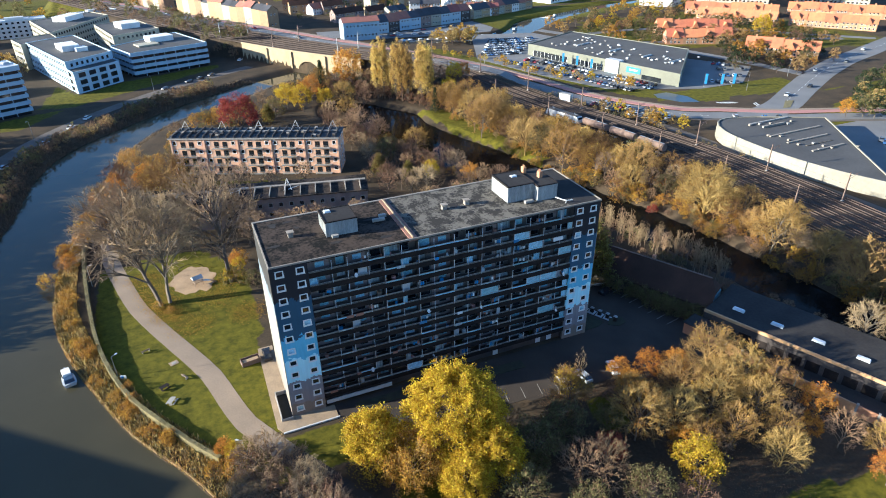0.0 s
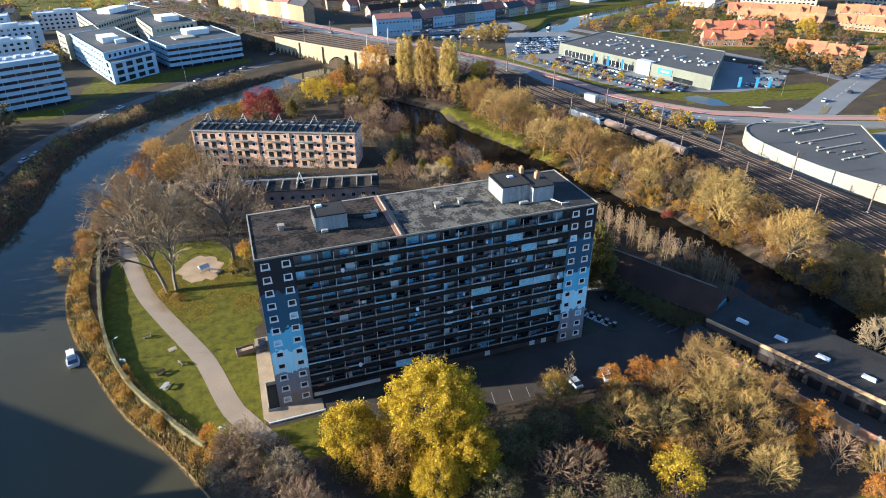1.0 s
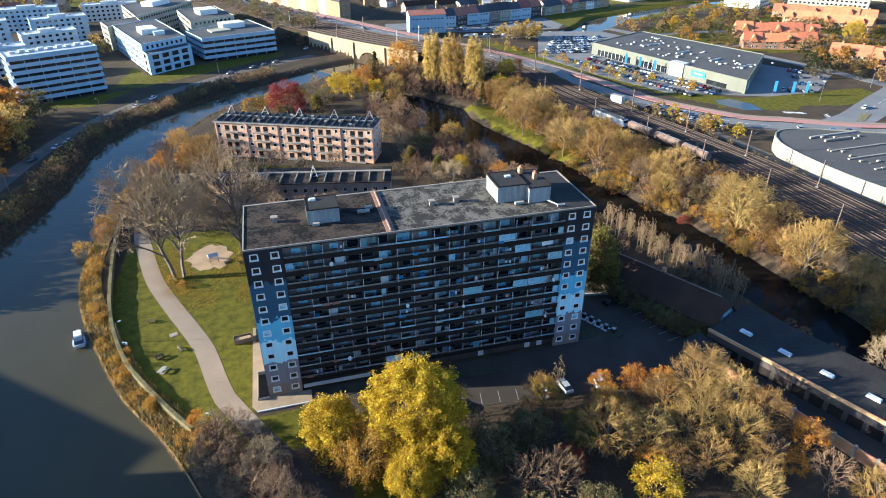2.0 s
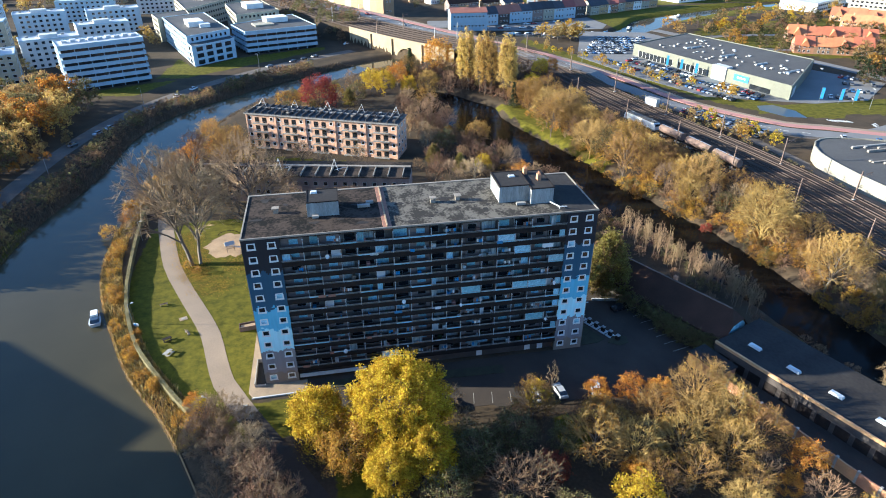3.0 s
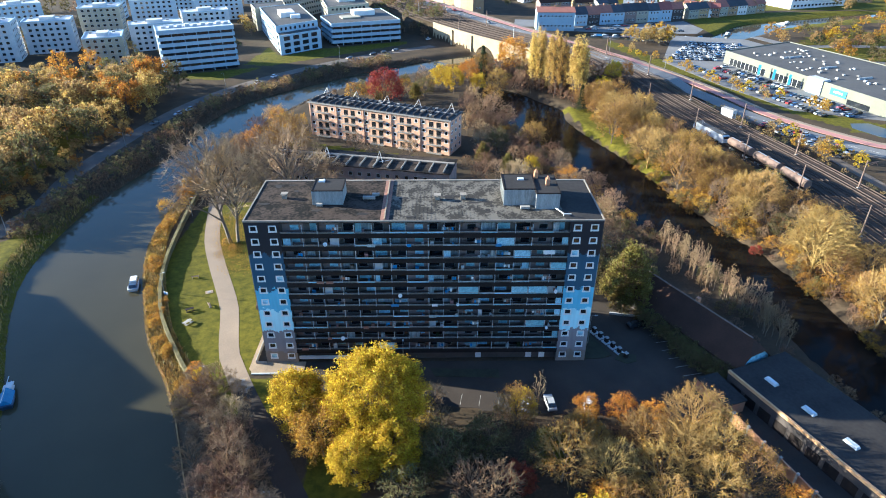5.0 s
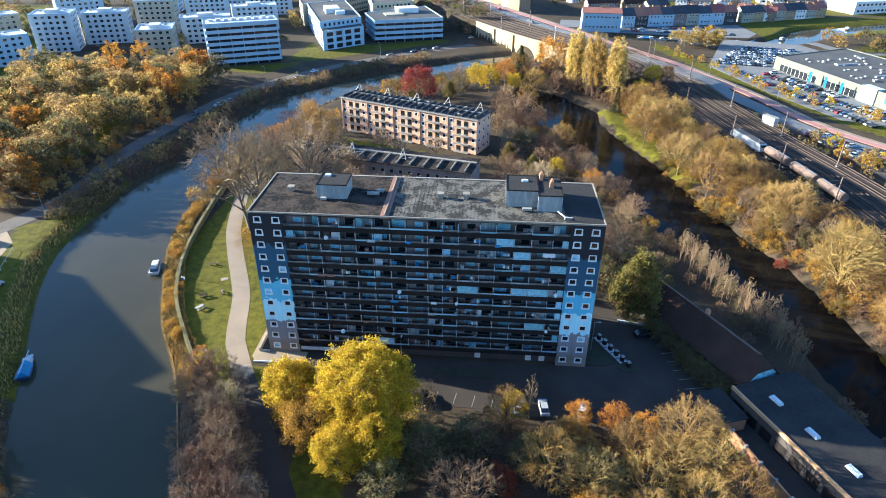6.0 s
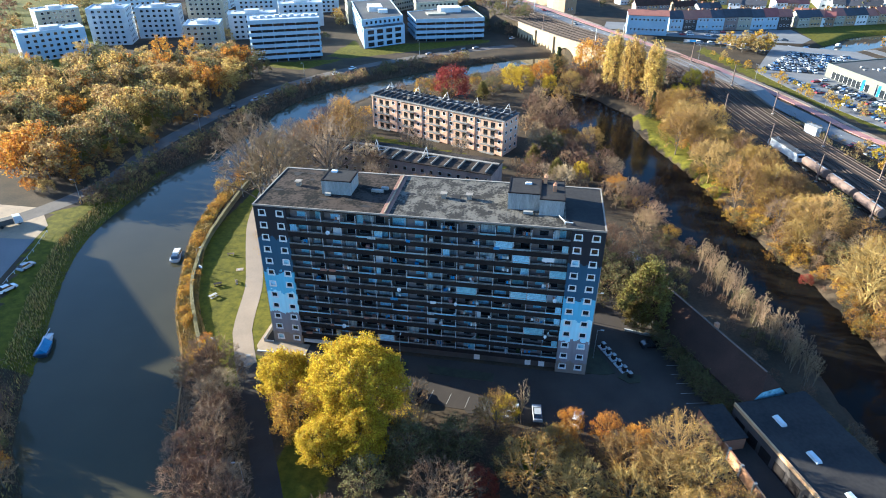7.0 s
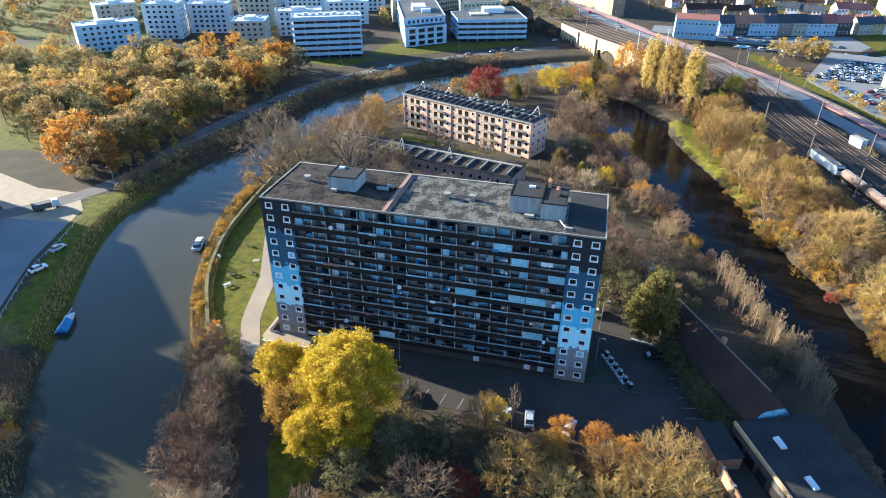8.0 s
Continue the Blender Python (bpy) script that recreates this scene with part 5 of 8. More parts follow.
def dealership():
    poly = [(200, 259), (231, 157), (278, 203), (248, 283)]
    b = thing("car_showroom", "long pale showroom building with dark flat roof", "showroom")
    H = 6.4
    part("wall", Shape().prism(poly, 0, H), M["paleclad"], b)
    part("roof", Shape().prism(shrink(poly, 0.8), H, H + 0.12), M["roofbrown"], b)
    part("parapet", rim_of(poly, H, H + 0.5, 0.4), M["paleclad"], b)
    m, ln_ = edge_frames(poly)[0]
    for x0, x1 in ((5, 32), (36, 58)):
        part("shop_window", Shape().box(x0, x1, -0.06, -0.01, 0.2, 3.6), M["glass"], b, "tall dark showroom glazing", at=m)
        for k in range(int((x1 - x0) / 3) + 1):
            part("glazing_post", Shape().box(x0 + 3 * k - 0.08, x0 + 3 * k + 0.08, -0.16, -0.06, 0.2, 3.6), M["white"], b, at=m)
    part("entrance_block", Shape().box(60, 69, -0.6, 4, 0, H + 0.9), M["lightgrey"], b, "pale entrance block", at=m)
    part("entrance_glazing", Shape().box(61, 68, -0.7, -0.6, 0.2, 4.5), M["glassblue"], b, at=m)
    part("sign_board", Shape().box(74, 83, -0.25, -0.02, 2.4, 5.4), M["blue"], b, "plain blue sign board", at=m)
    part("sign_mark", Shape().box(76, 81, -0.3, -0.25, 3.6, 4.4), M["white"], b, at=m)
    part("shop_window", Shape().box(84, 96, -0.06, -0.01, 0.2, 2.6), M["glass"], b, at=m)
    m2, l2 = edge_frames(poly)[1]
    part("roller_door", Shape().box(6, 14, -0.06, -0.01, 0.1, 4.2), M["lightgrey"], b, at=m2)
    rnd = random.Random(8)
    u, v = Vector((31, -102)).normalized(), Vector((0.957, 0.29))
    for k in range(55):
        p = Vector((200, 259)) + u * rnd.uniform(6, 98) + v * rnd.uniform(6, 44)
        part("roof_unit", Shape().box(-0.6, 0.6, -0.5, 0.5, 0, rnd.uniform(0.3, 0.9)), M[rnd.choice(("lightgrey", "zinc", "concrete"))], b, at=pose(p.x, p.y, H + 0.12, 0, 0, -73))
    for q, w in ((24, 13), (48, 11), (70, 9), (88, 12)):
        p = Vector((200, 259)) + u * q + v * 24
        part("roof_light", Shape().box(-w / 2, w / 2, -0.7, 0.7, 0, 0.7, taper=0.3), M["zinc"], b, "long pale roof light", at=pose(p.x, p.y, H + 0.12, 0, 0, 17))


dealership()


def warehouse():
    poly = [(p.x, p.y) for p in smooth_line([(213, 91), (201, 94.5), (193, 92), (187, 82), (185.5, 66), (187, 48), (191, 33), (197, 19)], 4)] + [(238, 78)]
    b = thing("warehouse", "low warehouse with curved white wall and dark flat roof", "warehouse")
    H = 5.2
    part("wall", Shape().prism(poly, 0, H), M["creamclad"], b, "curved cream-white wall")
    part("roof", Shape().prism(shrink(poly, 0.7), H, H + 0.15), M["roofbrown"], b)
    part("parapet", rim_of(poly, H, H + 0.5, 0.4), M["creamclad"], b)
    for y, x0, x1, ht, mt in ((84, 202, 224, 0.5, "concrete"), (79, 204, 216, 0.8, "tanwall"), (70, 198, 226, 0.4, "tanwall"), (62, 198, 220, 0.4, "tanwall"), (52, 199, 216, 0.4, "tanwall"), (57, 202, 216, 0.12, "roofgrey")):
        part("roof_duct", Shape().box(0, x1 - x0, -0.45, 0.45, 0.0, ht, taper=0.05), M[mt], b, at=pose(x0, y, H + 0.16, 0, 0, 2))
    rnd = random.Random(4)
    for k in range(16):
        x, y = rnd.uniform(196, 222), rnd.uniform(48, 86)
        part("roof_unit", Shape().box(-0.5, 0.5, -0.4, 0.4, 0, 0.6), M[rnd.choice(("concrete", "tanwall", "tanwall"))], b, at=pose(x, y, H + 0.15))


warehouse()


def sheds():
    """The brown-roofed barn and the garage rows beyond the forecourt."""
    a, b_ = Vector((80.2, 21.4)), Vector((95.2, -7.0))
    L = (b_ - a).length
    ang = math.degrees(math.atan2(b_.y - a.y, b_.x - a.x))
    bn = thing("barn", "long barn with brown tile roof and pale painted gable", "barn", at=pose(a.x, a.y, 0, 0, 0, ang))
    D, H, R = 9.0, 3.6, 4.8
    hip = 1.5
    part("wall", Shape().box(0, L, 0, D, 0, H).add([(L, 0, H), (L, D, H), (L - hip - 0.2, D / 2, H + R - 0.35), (0, 0, H), (0, D, H), (0, D / 2, H + R - 0.35)], [(0, 1, 2), (3, 5, 4), (0, 2, 5, 3), (1, 4, 5, 2)]), M["darkwall"], bn)
    gp = [(0.2, 2.2), (D - 0.2, 2.2), (D - 0.2, H), (D * 0.75 - 0.1, H + R / 2 - 0.3), (D * 0.25 + 0.1, H + R / 2 - 0.3), (0.2, H)]
    part("gable_end", Shape().add([(L + 0.05, y, z) for y, z in gp] + [(L - 0.25, y, z) for y, z in gp], [tuple(range(6)), tuple(range(11, 5, -1))] + [(q, q + 6, (q + 1) % 6 + 6, (q + 1) % 6) for q in range(6)]), M["glassblue"], bn, "pale blue-white painted gable end")
    k, e = R / (D / 2), 0.45
    ze = H - e * k
    top = [(-e, -e, ze), (L + e, -e, ze), (L + e, D / 4, H + R / 2), (L + e, D * 3 / 4, H + R / 2), (L + e, D + e, ze), (-e, D + e, ze), (-e, D / 2, H + R), (L - hip, D / 2, H + R)]
    faces = [(0, 1, 2, 7, 6), (6, 7, 3, 4, 5), (2, 3, 7)]
    rf = Shape().add(top + [(x, y, z - 0.2) for x, y, z in top], faces + [tuple(q + 8 for q in reversed(f)) for f in faces] + [(q + 8, (q + 1) % 7 + 8, (q + 1) % 7, q) for q in range(7)])
    part("roof", rf, M["brownroof"], bn, "brown tiled half-hipped roof")
    ridge = Shape()
    for q in range(26):
        ridge.box(-e + q * (L - hip + e) / 26, -e + (q + 0.93) * (L - hip + e) / 26, D / 2 - 0.18, D / 2 + 0.18, H + R - 0.05, H + R + 0.12)
    part("ridge_tiles", ridge, M["rustmast"], bn)
    part("chimney", Shape().box(15.7, 16.5, D / 2 + 0.1, D / 2 + 0.9, H + R - 0.8, H + R + 0.9), M["brick"], bn)
    part("stone_wall", Shape().box(L - 0.1, L + 0.6, 3.2, D - 0.2, 0, 2.2), M["concrete"], bn)
    # garages
    a, b_ = Vector((92.5, -8.5)), Vector((112, -56))
    L = (b_ - a).length
    ang = math.degrees(math.atan2(b_.y - a.y, b_.x - a.x))
    g = thing("garage_row", "long flat-roofed garage row with skylights and brick front", "garage", at=pose(a.x, a.y, 0, 0, 0, ang))
    # wall and doors coloured dark for the shade below the parapet
    part("wall", Shape().box(0, L, 0, 15, 0, 4.0), M["darkwall"], g, "brick front wall, coloured dark for its shade")
    part("roof", Shape().box(-0.1, L, 0.35, 15.1, 4.0, 4.25), M["tar"], g, "black felt roof")
    part("front_parapet", Shape().box(-0.1, L, -0.1, 0.3, 3.85, 4.5), M["sandbrick"], g, "sunlit sandy orange brick parapet")
    sk = Shape().box(-1.3, 1.3, -0.55, 0.55, 0, 0.45, taper=0.15).mesh("skylight", M["skylight"])
    for q in range(5):
        part("skylight", sk, M["skylight"], g, at=pose(5.6 + q * 8.4, 5.1, 4.25))
    door = Shape().box(-1.3, 1.3, -0.05, 0, 0, 2.3).mesh("garage_door", M["darkband"])
    for q in range(14):
        part("garage_door", door, M["darkband"], g, at=pose(2.5 + q * 3.5, -0.02, 0))
    a, b_ = Vector((87.5, -11)), Vector((104, -60))
    L = (b_ - a).length
    ang = math.degrees(math.atan2(b_.y - a.y, b_.x - a.x))
    w = thing("court_wall", "ruined brick court wall with concrete posts", "wall", at=pose(a.x, a.y, 0, 0, 0, ang))
    n = 14
    for q in range(n):
        part("wall_panel", Shape().box(q * L / n + 0.2, (q + 1) * L / n, 0, 0.3, 0, 2.4), M["brick"], w)
        part("post", Shape().box(q * L / n - 0.2, q * L / n + 0.2, -0.1, 0.4, 0, 2.7), M["concrete"], w)
    sh = thing("lean_to", "dark flat-roofed lean-to beside the garages", "shed", at=pose(86.5, -9, 0, 0, 0, ang))
    part("wall", Shape().box(0, 8, 0, 4.5, 0, 2.8), M["brick"], sh)
    part("roof", Shape().box(-0.2, 8.2, -0.2, 4.7, 2.8, 3.0), M["tar"], sh)
    slab("court", [(88, -11), (93, -9), (112, -57), (104, -60)], 0.06, M["asphalt"], "dark asphalt court between the garage rows", "yard")


sheds()


def viaduct():
    """The yellow stone wall that carries the railway over the river, with arches."""
    a, b_ = Vector((34, 329)), Vector((88, 250))
    L = (b_ - a).length
    ang = math.degrees(math.atan2(b_.y - a.y, b_.x - a.x))
    v = thing("railway_viaduct", "sunlit yellow stone railway viaduct with arches", "viaduct", kind="structure", at=pose(a.x, a.y, -3, 0, 0, ang))
    H = 12.0
    pts = ((34, 5.5), (58, 9.0), (80, 6.0))
    s = Shape()
    xs = [0.0]
    for c, r in pts:
        xs += [c + r * math.cos(math.pi * (1 - k / 12)) for k in range(13)]
    xs.append(L)

    def low(x):
        for c, r in pts:
            if abs(x - c) < r - 1e-6:
                return math.sqrt(r * r - (x - c) ** 2) * 0.85
        return 0.0
    for i in range(len(xs) - 1):
        x0, x1 = xs[i], xs[i + 1]
        mid = low((x0 + x1) / 2) > 0
        l0, l1 = (low(x0), low(x1)) if mid else (0.0, 0.0)
        s.add([(x0, 0, l0), (x1, 0, l1), (x1, 0, H), (x0, 0, H), (x0, 9, l0), (x1, 9, l1), (x1, 9, H), (x0, 9, H)], [(0, 1, 2, 3), (0, 4, 5, 1), (3, 2, 6, 7)])
    bend = lambda x: -2.4 * math.sin(math.pi * min(max(x / L, 0), 1))
    s.v = [(x, y + bend(x), z) for x, y, z in s.v]
    part("arched_wall", s, M["stone"], v)
    cp = Shape()
    for k in range(16):
        x0, x1 = L * k / 16, L * (k + 1) / 16
        y0, y1 = bend(x0), bend(x1)
        cp.add([(x0, y0 - 0.3, H), (x1, y1 - 0.3, H), (x1, y1 + 0.5, H), (x0, y0 + 0.5, H), (x0, y0 - 0.3, H + 0.9), (x1, y1 - 0.3, H + 0.9), (x1, y1 + 0.5, H + 0.9), (x0, y0 + 0.5, H + 0.9)], [(0, 1, 5, 4), (4, 5, 6, 7), (2, 3, 7, 6), (3, 2, 1, 0)])
    part("coping", cp, M["stone"], v)
    for x in (24, 45, 71, 90):
        part("buttress", Shape().box(x - 0.8, x + 0.8, bend(x) - 0.9, bend(x) + 0.3, 0, H), M["stone"], v)


viaduct()


# ---- trees ----
def grow(rnd, height, radius, base, limbs, subs, twigs, bole=0.2, trunk_r=None, lump=0.14, forks=1, steep=0.6, point=0.0):
    """Segments (start, end, radius at each) of a tree whose limbs rise from the stem and spread to a rounded, uneven crown, and the ends of its twigs."""
    segs, tips = [], []
    trunk_r = trunk_r or height * 0.016
    cz, half = height * (1 + base) / 2, height * (1 - base) / 2
    mid = Vector((0, 0, cz - half * 0.35))
    jit = lambda a: Vector((rnd.uniform(-a, a), rnd.uniform(-a, a), rnd.uniform(-a, a)))
    top = Vector((rnd.uniform(-0.04, 0.04) * height, rnd.uniform(-0.04, 0.04) * height, cz + half * 0.25))
    low, n = Vector((0, 0, -0.4)), 5
    bend = [low.lerp(top, k / n) + (jit(0.011 * height) if 0 < k < n else Vector()) for k in range(n + 1)]

    def run(pts, r0, r1):
        m = len(pts) - 1
        for k in range(m):
            segs.append((pts[k], pts[k + 1], r0 + (r1 - r0) * k / m, r0 + (r1 - r0) * (k + 1) / m))

    def on(pts, f):
        f = min(max(f, 0.0), 0.9999) * (len(pts) - 1)
        return pts[int(f)].lerp(pts[int(f) + 1], f - int(f))

    def shell(d, k):
        k2 = k * (1 - point * max(d.z, 0))
        return Vector((d.x * radius * k2, d.y * radius * k2, cz + d.z * half * k))

    run(bend, trunk_r, trunk_r * 0.35)
    b0 = height * bole / top.z
    for i in range(limbs):
        uz = -0.25 + 1.2 * (i + 0.5) / limbs
        a = i * 2.39996 + rnd.uniform(-0.3, 0.3)
        d = Vector((math.sqrt(1 - uz * uz) * math.cos(a), math.sqrt(1 - uz * uz) * math.sin(a), uz))
        end = shell(d, rnd.uniform(1 - lump, 1 + lump))
        p = on(bend, b0 + (1 - b0) * min(max((uz + 0.25) / 1.2 * 0.85 + rnd.uniform(-0.1, 0.1), 0), 1))
        c = Vector((p.x + (end.x - p.x) * 0.42, p.y + (end.y - p.y) * 0.42, p.z + (end.z - p.z) * steep + 0.04 * height * (1 - uz)))
        line = [p * (1 - t) ** 2 + c * 2 * t * (1 - t) + end * t * t for t in (0, 0.25, 0.5, 0.75, 1)]
        line = [line[0]] + [q + jit(0.008 * height) for q in line[1:]]
        r = trunk_r * rnd.uniform(0.3, 0.46)
        run(line, r, 0.022)
        for j in range(subs):
            f = 0.3 + 0.7 * (j + rnd.random()) / subs
            q = on(line, f)
            dd = (d + jit(0.55)).normalized()
            far = shell(dd, rnd.uniform(0.8, 1.0 + lump * 0.6)) - q
            far *= min(1.0, radius * 0.6 / max(far.length, 0.01))
            e = q + far
            twig = [q, q.lerp(e, 0.5) + jit(0.06 * far.length) + Vector((0, 0, 0.05 * far.length)), e]
            run(twig, r * (1 - 0.7 * f), 0.016)
            tips.append(e)
            for k in range(twigs):
                w = on(twig, 0.2 + 0.8 * (k + rnd.random()) / twigs)
                v = (far.normalized() * 0.75 + (w - mid).normalized() * 0.5 + jit(0.6) + Vector((0, 0, 0.18))).normalized() * radius * rnd.uniform(0.12, 0.26)
                segs.append((w, w + v, 0.02, 0.01))
                tips.append(w + v)
                for _ in range(forks):
                    o = w + v * rnd.uniform(0.35, 0.7)
                    segs.append((o, o + v * 0.45 + jit(0.06 * radius), 0.014, 0.01))
    return segs, tips


def seg_mesh(name, segs, material, fine=None, least=0.018):
    vs, fs, ms = [], [], []
    for p, q, r0, r1 in segs:
        r0, r1 = max(r0, least), max(r1, least)
        sides = 5 if r0 > 0.09 else 3
        d = (q - p).normalized()
        u = d.orthogonal().normalized()
        w = d.cross(u)
        n = len(vs)
        for c, r in ((p, r0), (q, r1)):
            for k in range(sides):
                t = 2 * math.pi * k / sides
                vs.append(tuple(c + (u * math.cos(t) + w * math.sin(t)) * r))
        for k in range(sides):
            fs.append((n + k, n + (k + 1) % sides, n + sides + (k + 1) % sides, n + sides + k))
            ms.append(0 if r0 > 0.07 or fine is None else 1)
    me = bpy.data.meshes.new(name)
    me.from_pydata(vs, [], fs)
    me.materials.append(material)
    if fine is not None:
        me.materials.append(fine)
        me.polygons.foreach_set("material_index", ms)
    me.update()
    return me


def leaf_mesh(name, seed, centres, count, size, material, scatter=0.7, droop=0.0):
    """Many small bent leaves about the given points, as one mesh."""
    rg = np.random.RandomState(seed)
    c = np.array([tuple(p) for p in centres])
    pick = c[rg.randint(0, len(c), count)] + rg.normal(0, scatter, (count, 3)) * np.array([1, 1, 0.8])
    pick[:, 2] = np.maximum(pick[:, 2] - droop * rg.rand(count), 0.15)
    a = rg.normal(0, 1, (count, 3))
    a /= np.linalg.norm(a, axis=1)[:, None]
    b = np.cross(a, rg.normal(0, 1, (count, 3)))
    b /= np.linalg.norm(b, axis=1)[:, None]
    nrm = np.cross(a, b)
    s = (size * rg.uniform(0.6, 1.25, count))[:, None]
    v = np.stack([pick - a * s, pick + b * s * 0.6 + nrm * s * 0.2, pick + a * s, pick - b * s * 0.6 + nrm * s * 0.2], 1).reshape(-1, 3)
    f = np.arange(count * 4).reshape(-1, 4)
    me = bpy.data.meshes.new(name)
    me.vertices.add(len(v)), me.vertices.foreach_set("co", v.ravel())
    me.loops.add(f.size), me.loops.foreach_set("vertex_index", f.ravel().astype(np.int32))
    me.polygons.add(len(f)), me.polygons.foreach_set("loop_start", np.arange(0, f.size, 4, dtype=np.int32))
    me.update(calc_edges=True)
    me.materials.append(material)
    return me


PROTO = {}


def tree_kind(key, name, label, seed, height, radius, base, counts, bark, leaves=None, count=0, size=0.3, scatter=0.5, least=0.02, **kw):
    """The meshes for a kind of tree: stem with its limbs, and leaves about the twigs."""
    segs, tips = grow(random.Random(seed), height, radius, base, *counts, **kw)
    meshes = [("trunk", seg_mesh("trunk", segs, M[bark[0]], M[bark[1]], least))]
    if leaves:
        meshes.append(("crown", leaf_mesh("crown", seed, tips, count, size, M[leaves], scatter)))
    PROTO[key] = (name, label, height, meshes)


def plant(key, x, y, height, turn=0.0, group="", z=None, tilt=(0, 0)):
    name, label, h0, meshes = PROTO[key]
    k = height / h0
    t = thing(name, label, "tree" if "bush" not in name else "shrub", group, at=pose(x, y, z_at(x, y) if z is None else z, *tilt) @ pose(0, 0, 0, 0, 0, turn) @ Matrix.Diagonal((k, k, k, 1)))
    for n, me in meshes:
        part(n, me, None, t)
    return t


B1, B2 = ("bark", "twig"), ("bark", "twigdark")
for i in range(3):
    tree_kind("bare%d" % i, "bare_tree", "tall bare grey-brown tree with fine twigs", 10 + i, 16, 5.6, 0.2, (17, 9, 9), ("bark", "baretwig"), least=0.018, trunk_r=0.30, bole=0.2, lump=0.2, steep=0.62)
    tree_kind("brown%d" % i, "brown_tree", "bare reddish-brown tree with dense twigs", 20 + i, 10, 4.2, 0.08, (14, 6, 7), B2, "leaf_brown", 260, 0.14, 0.3, least=0.024, bole=0.1, lump=0.2)
    tree_kind("ochre%d" % i, "half_bare_tree", "half-bare tree with thin ochre autumn leaves", 30 + i, 14, 5.8, 0.08, (18, 8, 8), B1, "leaf_ochre", 1800, 0.15, 0.42, least=0.024, bole=0.1, lump=0.2, steep=0.7)
    tree_kind("fan%d" % i, "half_bare_tree", "wide half-bare tree with bright tan rising limbs", 35 + i, 16, 7.4, 0.05, (24, 8, 8), ("twig", "twig"), "leaf_ochre", 1000, 0.15, 0.5, least=0.026, bole=0.05, lump=0.16, steep=0.78, trunk_r=0.34)
    tree_kind("gold%d" % i, "golden_tree", "autumn tree with golden-orange leaves", 40 + i, 12, 4.8, 0.08, (14, 6, 5), B1, "leaf_orange", 3000, 0.23, 0.42, bole=0.1, forks=0, lump=0.2)
    tree_kind("yellow%d" % i, "yellow_tree", "autumn tree with full yellow leaves", 50 + i, 12, 4.5, 0.1, (14, 6, 5), B1, "leaf_yellow", 4000, 0.22, 0.42, bole=0.12, forks=0, lump=0.2)
    tree_kind("olive%d" % i, "olive_tree", "tree with dull olive-brown leaves", 60 + i, 13, 5.2, 0.08, (14, 6, 5), B2, "leaf_olive", 2600, 0.25, 0.45, bole=0.1, forks=0, lump=0.2)
    tree_kind("birch%d" % i, "birch_tree", "slender bare birch with pale trunk", 70 + i, 12, 1.7, 0.15, (16, 3, 5), ("birchbark", "birchtwig"), least=0.018, bole=0.12, trunk_r=0.10, steep=0.8, lump=0.25)
    tree_kind("bush%d" % i, "bush", "dense brown-olive leafy bush", 80 + i, 4, 2.5, -0.2, (12, 4, 3), B2, "leaf_olive", 800, 0.17, 0.28, bole=0.02, forks=0)
    tree_kind("obush%d" % i, "bush", "orange-brown leafy autumn bush", 90 + i, 4, 2.5, -0.2, (12, 4, 3), B2, "leaf_ochre", 900, 0.16, 0.28, bole=0.02, forks=0)
for i in range(2):
    for key, lf, br, n in (("brown", "leaf_brown", B2, 500), ("ochre", "leaf_haze", B1, 620), ("gold", "leaf_ochre", B1, 620), ("yellow", "leaf_yellow", B1, 620), ("olive", "leaf_olive", B2, 620), ("green", "leaf_green", B2, 620)):
        tree_kind("far_%s%d" % (key, i), "tree", "distant autumn tree", 140 + i, 12, 4.8, 0.08, (9, 3, 1), br, lf, int(n * 0.7), 0.58, 0.6, least=0.06, bole=0.12, forks=0, lump=0.2)
for i in range(3):
    for key, lf, br in (("olive", "leaf_olive", B2), ("ochre", "leaf_haze", B1), ("orange", "leaf_orange", B1), ("pale", "leaf_pale", B1)):
        tree_kind("park_%s%d" % (key, i), "tree", "autumn park tree", 170 + i, 13, 5.2, 0.06, (11, 4, 2), br, lf, 1150, 0.39, 0.55, least=0.05, bole=0.12, forks=0, lump=0.22)
for i in range(2):
    for key, lf in (("brown", "leaf_brown"), ("olive", "leaf_olive"), ("ochre", "leaf_haze")):
        tree_kind("scrub_%s%d" % (key, i), "shrub", "distant scrub", 190 + i, 4, 2.0, -0.1, (7, 3, 1), B2, lf, 200, 0.24, 0.26, least=0.03, bole=0.05, forks=0, lump=0.25)
tree_kind("red0", "red_tree", "dark red autumn tree", 101, 13, 5.6, 0.08, (16, 6, 5), B2, "leaf_red", 4200, 0.26, 0.5, bole=0.12, forks=0)
tree_kind("linden0", "linden_tree", "large linden with dense bright yellow leaves", 103, 19.3, 8.8, 0.0, (30, 9, 5), B1, "leaf_yellow", 56000, 0.19, 0.4, bole=0.08, forks=0, lump=0.13)
tree_kind("linden1", "linden_tree", "smaller linden with dense bright yellow leaves", 104, 13, 4.5, 0.12, (20, 7, 5), B1, "leaf_yellow", 21000, 0.17, 0.34, bole=0.12, forks=0, lump=0.18)
tree_kind("linden2", "linden_tree", "thinning linden with dull yellow leaves and bare twigs", 105, 11, 4.8, 0.05, (18, 7, 6), B1, "leaf_ochre", 9000, 0.15, 0.34, bole=0.1, lump=0.2)
